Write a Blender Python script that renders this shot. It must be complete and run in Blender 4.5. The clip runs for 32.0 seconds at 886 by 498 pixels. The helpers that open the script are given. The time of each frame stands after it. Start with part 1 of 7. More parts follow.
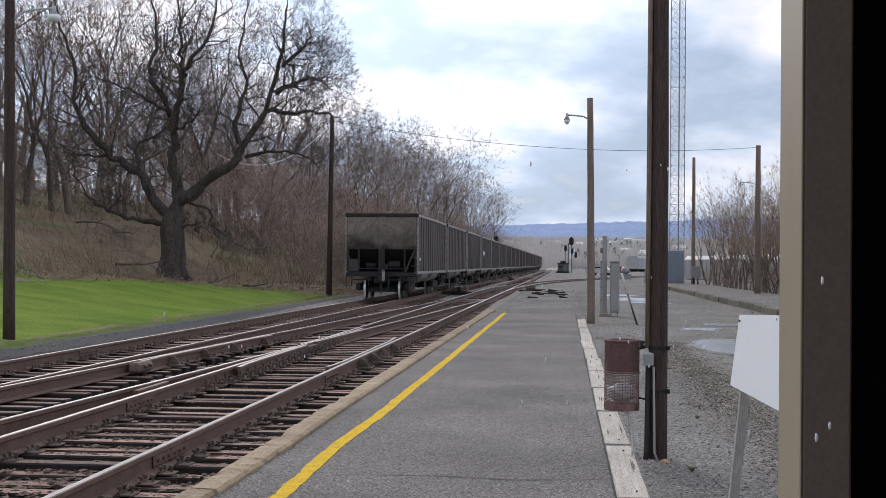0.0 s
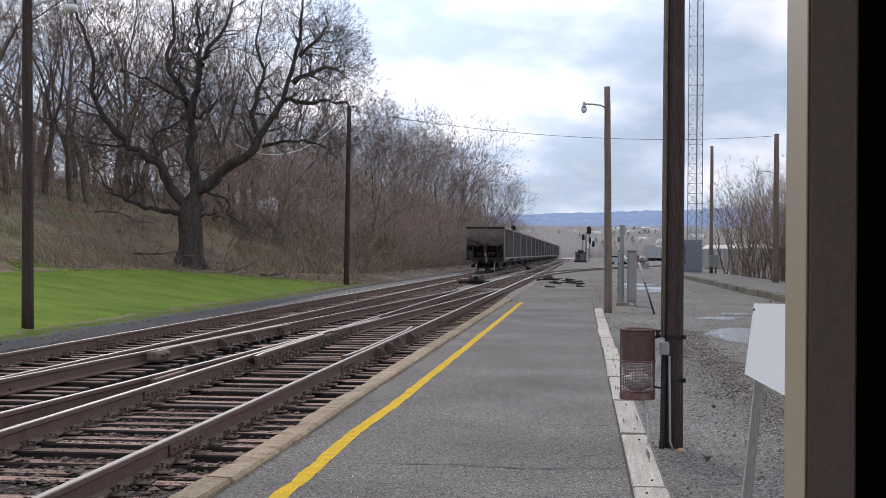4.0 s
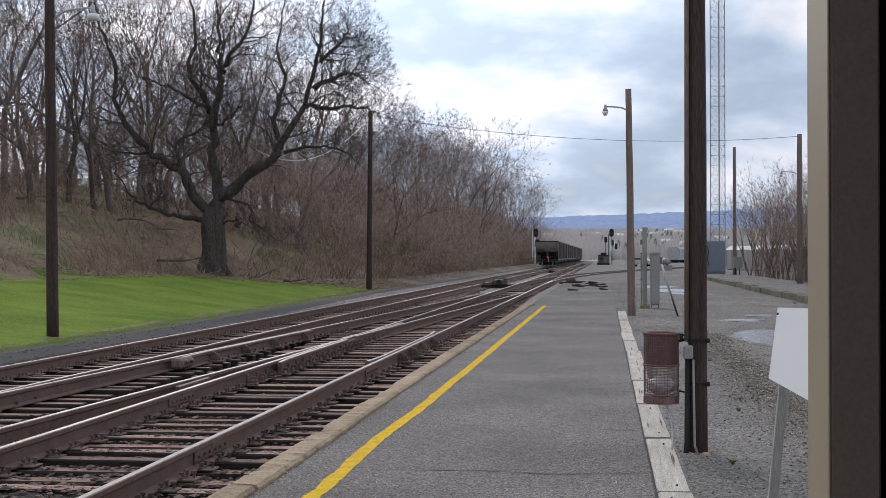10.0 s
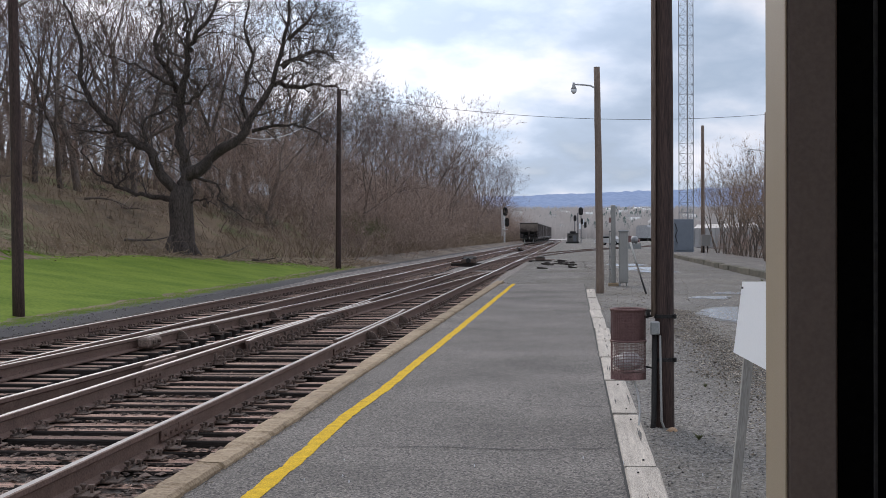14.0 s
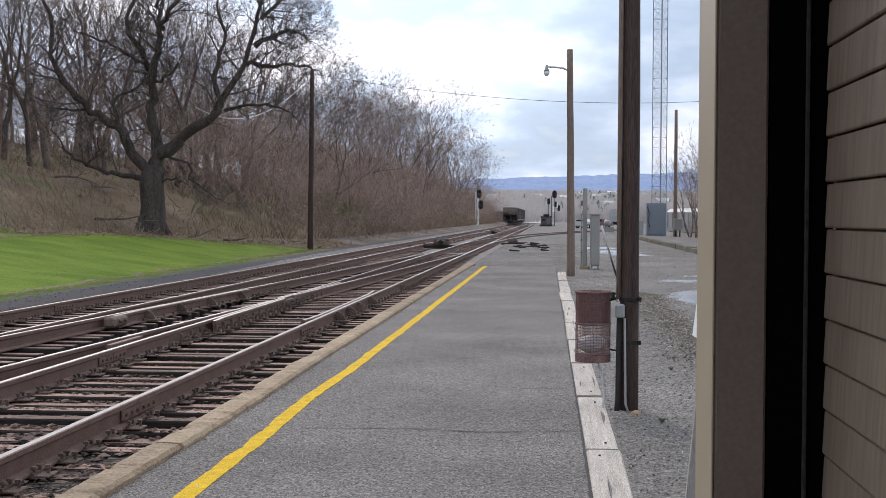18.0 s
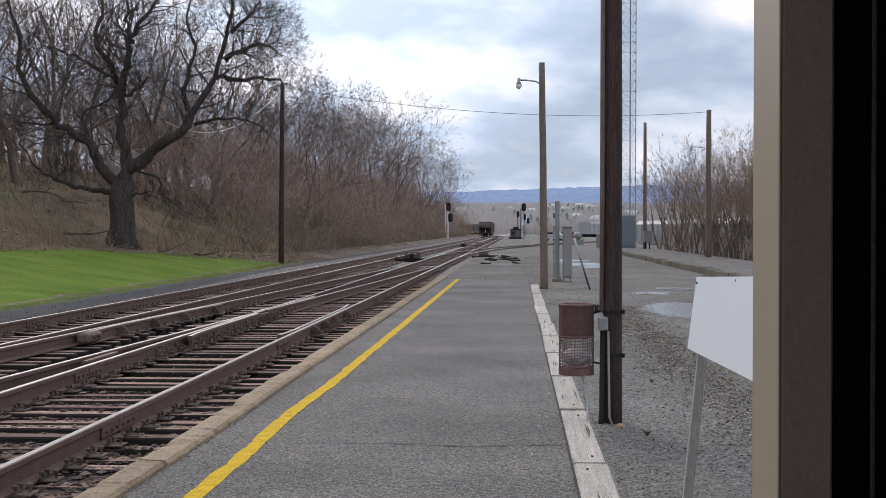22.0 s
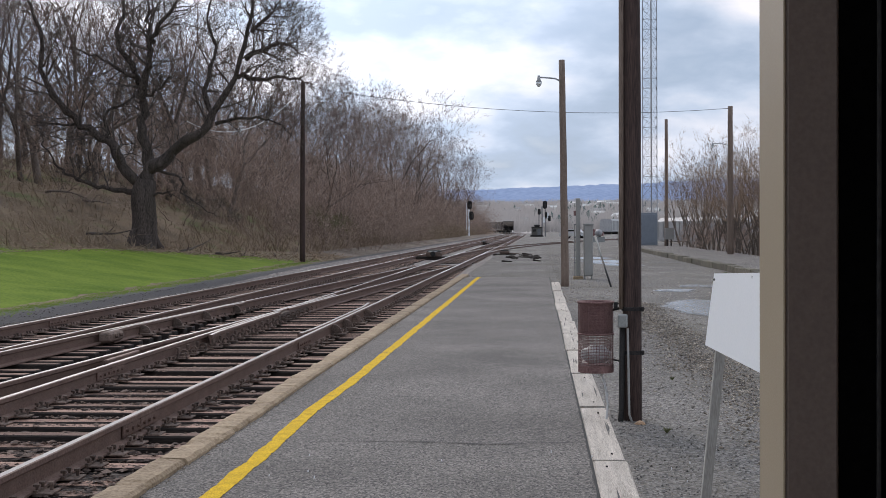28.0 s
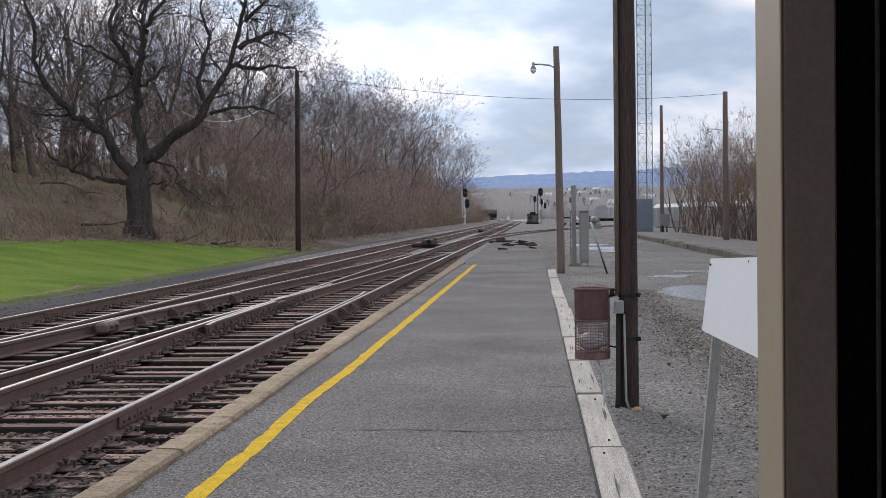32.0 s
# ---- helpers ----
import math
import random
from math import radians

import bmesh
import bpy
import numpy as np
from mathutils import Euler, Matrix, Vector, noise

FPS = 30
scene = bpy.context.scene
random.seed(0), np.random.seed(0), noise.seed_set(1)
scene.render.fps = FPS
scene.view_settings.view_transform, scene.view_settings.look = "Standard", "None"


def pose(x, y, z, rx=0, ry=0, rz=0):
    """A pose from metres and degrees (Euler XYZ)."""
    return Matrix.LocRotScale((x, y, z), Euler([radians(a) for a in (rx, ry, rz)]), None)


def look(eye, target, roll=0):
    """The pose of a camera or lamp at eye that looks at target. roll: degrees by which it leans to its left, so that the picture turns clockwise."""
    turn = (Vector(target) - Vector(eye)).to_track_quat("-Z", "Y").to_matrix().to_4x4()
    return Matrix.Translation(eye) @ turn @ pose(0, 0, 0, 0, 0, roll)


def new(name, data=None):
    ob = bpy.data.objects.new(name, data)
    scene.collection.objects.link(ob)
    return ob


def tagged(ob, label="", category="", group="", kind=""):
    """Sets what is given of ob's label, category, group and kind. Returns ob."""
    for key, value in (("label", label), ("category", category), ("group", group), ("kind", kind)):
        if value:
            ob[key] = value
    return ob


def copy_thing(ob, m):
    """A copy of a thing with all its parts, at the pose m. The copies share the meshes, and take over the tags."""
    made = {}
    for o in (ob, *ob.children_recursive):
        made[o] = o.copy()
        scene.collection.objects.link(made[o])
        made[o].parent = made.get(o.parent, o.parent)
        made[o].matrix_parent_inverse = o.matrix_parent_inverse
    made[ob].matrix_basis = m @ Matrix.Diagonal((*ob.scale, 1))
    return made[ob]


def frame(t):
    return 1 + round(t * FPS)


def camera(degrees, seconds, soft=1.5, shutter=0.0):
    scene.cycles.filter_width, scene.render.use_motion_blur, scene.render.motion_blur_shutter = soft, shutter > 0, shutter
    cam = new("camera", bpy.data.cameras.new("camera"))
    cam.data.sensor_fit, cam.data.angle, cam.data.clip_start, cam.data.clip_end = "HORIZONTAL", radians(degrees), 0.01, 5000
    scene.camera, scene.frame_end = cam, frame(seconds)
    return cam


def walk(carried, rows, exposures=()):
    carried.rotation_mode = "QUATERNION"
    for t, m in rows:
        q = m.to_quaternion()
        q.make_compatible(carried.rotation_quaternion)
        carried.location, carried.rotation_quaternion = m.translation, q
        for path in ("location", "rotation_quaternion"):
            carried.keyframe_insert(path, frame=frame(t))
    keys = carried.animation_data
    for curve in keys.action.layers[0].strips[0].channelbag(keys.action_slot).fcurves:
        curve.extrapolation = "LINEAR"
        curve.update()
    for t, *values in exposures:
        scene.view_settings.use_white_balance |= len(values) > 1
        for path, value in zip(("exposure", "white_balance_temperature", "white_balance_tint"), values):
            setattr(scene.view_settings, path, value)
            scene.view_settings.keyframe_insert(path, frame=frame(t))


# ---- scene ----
cam = camera(37.65, 32.0, soft=0.55)

# seconds, eye x, y, z, then yaw (to the left of the track's line), pitch and roll in degrees
CAMERA_ROWS = [
    (0, -0.005, -0.153, 1.566, 5.342, 0.638, 0.518),
    (0.5, 0.011, -0.126, 1.565, 5.327, 0.568, 0.496),
    (1, 0.002, -0.146, 1.569, 5.208, 0.571, 0.596),
    (1.5, 0.010, -0.134, 1.570, 5.325, 0.438, 0.538),
    (2, 0.009, -0.146, 1.570, 5.671, 0.298, 0.544),
    (2.5, 0.015, -0.130, 1.562, 5.843, 0.142, 0.431),
    (4.5, 0.013, -0.155, 1.567, 6.251, 0.167, 0.376),
    (5, 0.017, -0.151, 1.571, 6.481, 0.138, 0.135),
    (5.5, 0.013, -0.132, 1.571, 6.559, 0.197, 0.051),
    (6, 0.010, -0.153, 1.571, 6.676, 0.197, 0.010),
    (6.5, 0.017, -0.139, 1.568, 6.762, 0.065, -0.045),
    (7, 0.020, -0.132, 1.573, 6.763, 0.021, -0.076),
    (7.5, 0.021, -0.107, 1.565, 6.853, -0.113, -0.018),
    (8, 0.021, -0.146, 1.568, 6.891, -0.251, -0.132),
    (8.5, 0.020, -0.115, 1.566, 6.876, -0.064, -0.096),
    (9, 0.024, -0.115, 1.570, 6.973, 0.031, -0.142),
    (9.5, 0.019, -0.122, 1.572, 6.970, 0.085, 0.128),
    (10, 0.017, -0.146, 1.578, 7.100, 0.326, -0.076),
    (10.5, 0.011, -0.133, 1.572, 7.118, 0.665, 0.317),
    (11, 0.027, -0.119, 1.571, 6.589, 1.272, 0.416),
    (11.5, 0.014, -0.165, 1.570, 6.572, 1.289, 0.554),
    (12, 0.025, -0.124, 1.564, 6.419, 0.829, 0.188),
    (12.5, 0.032, -0.098, 1.559, 6.094, 0.561, 0.019),
    (13, 0.035, -0.107, 1.559, 6.019, -0.092, -0.021),
    (13.5, 0.034, -0.121, 1.560, 5.839, -0.474, -0.085),
    (15.5, 0.045, -0.098, 1.559, 5.845, -0.725, -0.563),
    (16, 0.068, -0.088, 1.553, 5.813, -0.941, -0.408),
    (16.5, 0.092, -0.087, 1.552, 5.693, -1.193, -0.397),
    (17, 0.059, -0.089, 1.541, 5.227, -1.133, -0.467),
    (17.5, 0.033, -0.090, 1.543, 4.042, -1.160, -0.207),
    (18, 0.100, -0.046, 1.550, 4.615, -1.395, 0.274),
    (18.5, 0.098, -0.049, 1.553, 7.056, -1.143, -0.445),
    (19, 0.018, -0.050, 1.557, 5.928, -0.826, 0.372),
    (19.5, -0.031, -0.031, 1.542, 4.138, -0.564, 0.504),
    (20, -0.018, -0.009, 1.548, 2.656, -0.565, 0.912),
    (20.5, -0.011, -0.027, 1.550, 2.647, -0.499, 0.593),
    (21, -0.007, -0.016, 1.548, 2.704, -0.653, 0.513),
    (21.5, -0.009, -0.024, 1.548, 3.090, -0.781, 0.600),
    (22, -0.013, -0.009, 1.552, 3.253, -0.813, 0.012),
    (22.5, -0.015, -0.024, 1.556, 3.294, -0.816, 0.234),
    (23, -0.002, -0.004, 1.550, 3.379, -0.773, 0.010),
    (23.5, -0.001, -0.037, 1.558, 3.878, -0.719, -0.002),
    (24, -0.003, -0.014, 1.554, 4.336, -0.789, -0.211),
    (24.5, 0.008, 0.000, 1.550, 4.544, -1.039, -0.363),
    (25, 0.006, -0.016, 1.553, 4.590, -1.233, -0.127),
    (25.5, 0.015, -0.011, 1.550, 4.524, -1.202, -0.224),
    (27.5, 0.013, -0.006, 1.556, 4.222, -0.890, 0.023),
    (28, 0.008, -0.011, 1.550, 4.196, -0.894, -0.258),
    (28.5, 0.008, -0.013, 1.553, 4.250, -1.136, -0.288),
    (29, 0.002, 0.009, 1.551, 4.340, -1.192, -0.147),
    (29.5, 0.005, 0.001, 1.546, 4.320, -1.195, -0.124),
    (30, 0.004, -0.004, 1.549, 4.046, -1.267, 0.049),
    (30.5, 0.011, 0.010, 1.544, 3.967, -1.271, -0.640),
    (31, 0.008, 0.005, 1.546, 3.954, -1.312, -0.387),
    (31.5, 0.006, -0.018, 1.552, 4.016, -1.349, -0.692),
    (32, 0.010, 0.013, 1.546, 4.024, -1.421, -0.753),
]


def camera_pose(x, y, z, yaw, pitch, roll):
    a, b = radians(yaw), radians(pitch)
    ahead = Vector((-math.sin(a) * math.cos(b), math.cos(a) * math.cos(b), math.sin(b)))
    eye = Vector((x, y, z))
    return look(eye, eye + ahead, roll)


walk(cam, [(row[0], camera_pose(*row[1:])) for row in CAMERA_ROWS],
     exposures=[(0.0, 0.52, 6720, 16), (8.0, 0.52, 6720, 16), (10.0, 0.40, 6720, 16), (13.0, 0.40, 6720, 16), (16.0, 0.52, 6720, 16), (17.0, 0.68, 6740, 16), (18.0, 0.72, 6740, 16), (19.0, 0.64, 6720, 16), (20.5, 0.44, 6720, 16), (32.0, 0.44, 6720, 16)])

# ---- sky and sun: a bright, broken overcast ----
SUN_ELEVATION, SUN_BEARING = radians(27), radians(-20)     # bearing from the track's line, to the left


def make_world():
    world = bpy.data.worlds.new("sky")
    scene.world = world
    world.use_nodes = True
    nt = world.node_tree
    nt.nodes.clear()
    n, k = nt.nodes.new, nt.links.new
    out, back = n("ShaderNodeOutputWorld"), n("ShaderNodeBackground")
    sky = n("ShaderNodeTexSky")
    sky.sky_type, sky.sun_disc = "NISHITA", False
    sky.sun_elevation, sky.sun_rotation = SUN_ELEVATION, SUN_BEARING
    sky.air_density, sky.dust_density = 1.0, 2.0
    dim = n("ShaderNodeMix"); dim.data_type, dim.blend_type = "RGBA", "MULTIPLY"
    dim.inputs[0].default_value = 1.0
    k(sky.outputs[0], dim.inputs[6]); dim.inputs[7].default_value = (0.085, 0.1, 0.125, 1)
    co, sep = n("ShaderNodeTexCoord"), n("ShaderNodeSeparateXYZ")
    k(co.outputs["Generated"], sep.inputs[0])
    # flat cloud decks: divide by the height over the horizon
    lift = n("ShaderNodeMath"); lift.operation = "ADD"; k(sep.outputs[2], lift.inputs[0]); lift.inputs[1].default_value = 0.38
    low = n("ShaderNodeMath"); low.operation = "MAXIMUM"; k(lift.outputs[0], low.inputs[0]); low.inputs[1].default_value = 0.05
    flat = n("ShaderNodeVectorMath"); flat.operation = "DIVIDE"
    k(co.outputs["Generated"], flat.inputs[0])
    tri = n("ShaderNodeCombineXYZ")
    for i in range(3):
        k(low.outputs[0], tri.inputs[i])
    k(tri.outputs[0], flat.inputs[1])
    big = n("ShaderNodeTexNoise"); big.inputs["Scale"].default_value = 3.2; big.inputs["Detail"].default_value = 7
    big.inputs["Roughness"].default_value = 0.52
    move = n("ShaderNodeMapping"); move.inputs["Location"].default_value = (3.1, 0.6, 0.0)
    k(flat.outputs[0], move.inputs[0]); k(move.outputs[0], big.inputs["Vector"])
    tone = n("ShaderNodeValToRGB")
    e = tone.color_ramp.elements
    e[0].position, e[0].color = 0.37, (0.37, 0.495, 0.655, 1)
    e[1].position, e[1].color = 0.62, (0.93, 0.97, 1.04, 1)
    mid = tone.color_ramp.elements.new(0.47); mid.color = (0.55, 0.675, 0.83, 1)
    k(big.outputs["Fac"], tone.inputs[0])
    cover = n("ShaderNodeValToRGB")
    cover.color_ramp.elements[0].position, cover.color_ramp.elements[0].color = 0.24, (0.8, 0.8, 0.8, 1)
    cover.color_ramp.elements[1].position, cover.color_ramp.elements[1].color = 0.42, (1, 1, 1, 1)
    k(big.outputs["Fac"], cover.inputs[0])
    mix = n("ShaderNodeMix"); mix.data_type = "RGBA"
    k(cover.outputs[0], mix.inputs[0]); k(dim.outputs[2], mix.inputs[6]); k(tone.outputs[0], mix.inputs[7])
    # the veiled sun brightens the clouds round it
    toward, near, glow = n("ShaderNodeVectorMath"), n("ShaderNodeMapRange"), n("ShaderNodeMix")
    toward.operation = "DOT_PRODUCT"
    k(co.outputs["Generated"], toward.inputs[0])
    toward.inputs[1].default_value = (math.sin(SUN_BEARING) * math.cos(SUN_ELEVATION), math.cos(SUN_BEARING) * math.cos(SUN_ELEVATION), math.sin(SUN_ELEVATION))
    near.inputs["From Min"].default_value, near.inputs["From Max"].default_value = 0.86, 1.0
    near.inputs["To Min"].default_value, near.inputs["To Max"].default_value = 0.8, 1.62
    k(toward.outputs["Value"], near.inputs["Value"])
    glow.data_type, glow.blend_type = "RGBA", "MULTIPLY"
    glow.inputs[0].default_value = 1.0
    k(mix.outputs[2], glow.inputs[6]); k(near.outputs[0], glow.inputs[7])
    k(glow.outputs[2], back.inputs[0]); back.inputs[1].default_value = 0.95
    k(back.outputs[0], out.inputs[0])


make_world()
sun_data = bpy.data.lights.new("sun", "SUN")
sun_data.energy, sun_data.angle, sun_data.color = 0.85, radians(16), (1.0, 0.95, 0.88)
sun = new("sun", sun_data)
sun_way = Vector((math.sin(SUN_BEARING) * math.cos(SUN_ELEVATION), math.cos(SUN_BEARING) * math.cos(SUN_ELEVATION), math.sin(SUN_ELEVATION)))
sun.matrix_world = look(sun_way * 200, (0, 0, 0))


# ---- materials ----
def surf(name, dark, light, scale=8.0, rough=0.8, bump=0.25, metal=0.0, fine=90.0, streak=(1, 1, 1), patch=0.35, vary=0.0, spec=0.4, dist=0.01):
    """Two scales of noise between two colours, with relief; vary: object to object."""
    m = bpy.data.materials.new(name)
    m.use_nodes = True
    nt = m.node_tree
    n, k = nt.nodes.new, nt.links.new
    b = nt.nodes["Principled BSDF"]
    co, mp, info = n("ShaderNodeTexCoord"), n("ShaderNodeMapping"), n("ShaderNodeObjectInfo")
    mp.inputs["Scale"].default_value = streak
    k(co.outputs["Object"], mp.inputs[0])
    shift = n("ShaderNodeVectorMath"); shift.operation = "MULTIPLY_ADD"
    k(info.outputs["Random"], shift.inputs[0]); shift.inputs[1].default_value = (37, 19, 53)
    k(mp.outputs[0], shift.inputs[2])
    a, f = n("ShaderNodeTexNoise"), n("ShaderNodeTexNoise")
    a.inputs["Scale"].default_value, a.inputs["Detail"].default_value, a.inputs["Roughness"].default_value = scale, 5, 0.6
    f.inputs["Scale"].default_value, f.inputs["Detail"].default_value = fine, 3
    k(shift.outputs[0], a.inputs["Vector"]); k(shift.outputs[0], f.inputs["Vector"])
    blend = n("ShaderNodeMix"); blend.data_type = "FLOAT"; blend.inputs[0].default_value = patch
    k(f.outputs["Fac"], blend.inputs[2]); k(a.outputs["Fac"], blend.inputs[3])
    ramp = n("ShaderNodeValToRGB")
    ramp.color_ramp.elements[0].position, ramp.color_ramp.elements[0].color = 0.34, (*dark, 1)
    ramp.color_ramp.elements[1].position, ramp.color_ramp.elements[1].color = 0.66, (*light, 1)
    k(blend.outputs[0], ramp.inputs[0])
    last = ramp.outputs[0]
    if vary:
        hsv, mr = n("ShaderNodeHueSaturation"), n("ShaderNodeMapRange")
        mr.inputs["To Min"].default_value, mr.inputs["To Max"].default_value = 1 - vary, 1 + vary
        k(info.outputs["Random"], mr.inputs["Value"]); k(mr.outputs[0], hsv.inputs["Value"])
        k(last, hsv.inputs["Color"]); last = hsv.outputs[0]
    k(last, b.inputs["Base Color"])
    b.inputs["Roughness"].default_value, b.inputs["Metallic"].default_value = rough, metal
    b.inputs["Specular IOR Level"].default_value = spec
    if bump:
        bp = n("ShaderNodeBump")
        bp.inputs["Strength"].default_value, bp.inputs["Distance"].default_value = bump, dist
        k(blend.outputs[0], bp.inputs["Height"]); k(bp.outputs[0], b.inputs["Normal"])
    return m


def speckled(name, colours, scale, rough=0.9, bump=0.6, dist=0.02, big=0.5, big_amount=0.35):
    """Loose stones or chippings: cells of several colours, with stains metres across."""
    m = bpy.data.materials.new(name)
    m.use_nodes = True
    nt = m.node_tree
    n, k = nt.nodes.new, nt.links.new
    b = nt.nodes["Principled BSDF"]
    co, v, big_n = n("ShaderNodeTexCoord"), n("ShaderNodeTexVoronoi"), n("ShaderNodeTexNoise")
    v.inputs["Scale"].default_value = scale
    k(co.outputs["Object"], v.inputs["Vector"]); k(co.outputs["Object"], big_n.inputs["Vector"])
    big_n.inputs["Scale"].default_value, big_n.inputs["Detail"].default_value = big, 6
    sep, ramp = n("ShaderNodeSeparateColor"), n("ShaderNodeValToRGB")
    k(v.outputs["Color"], sep.inputs[0]); k(sep.outputs[0], ramp.inputs[0])
    ramp.color_ramp.interpolation = "CONSTANT"
    els = ramp.color_ramp.elements
    while len(els) < len(colours):
        els.new(0.5)
    for i, c in enumerate(colours):
        els[i].position, els[i].color = i / len(colours), (*c, 1)
    hsv, mr = n("ShaderNodeHueSaturation"), n("ShaderNodeMapRange")
    mr.inputs["From Min"].default_value, mr.inputs["From Max"].default_value = 0.3, 0.7
    mr.inputs["To Min"].default_value, mr.inputs["To Max"].default_value = 1 - big_amount, 1 + big_amount
    k(big_n.outputs["Fac"], mr.inputs["Value"]); k(mr.outputs[0], hsv.inputs["Value"]); k(ramp.outputs[0], hsv.inputs["Color"])
    k(hsv.outputs[0], b.inputs["Base Color"])
    b.inputs["Roughness"].default_value = rough
    bp = n("ShaderNodeBump"); bp.inputs["Strength"].default_value, bp.inputs["Distance"].default_value = bump, dist
    bp.invert = True
    k(v.outputs["Distance"], bp.inputs["Height"]); k(bp.outputs[0], b.inputs["Normal"])
    return m


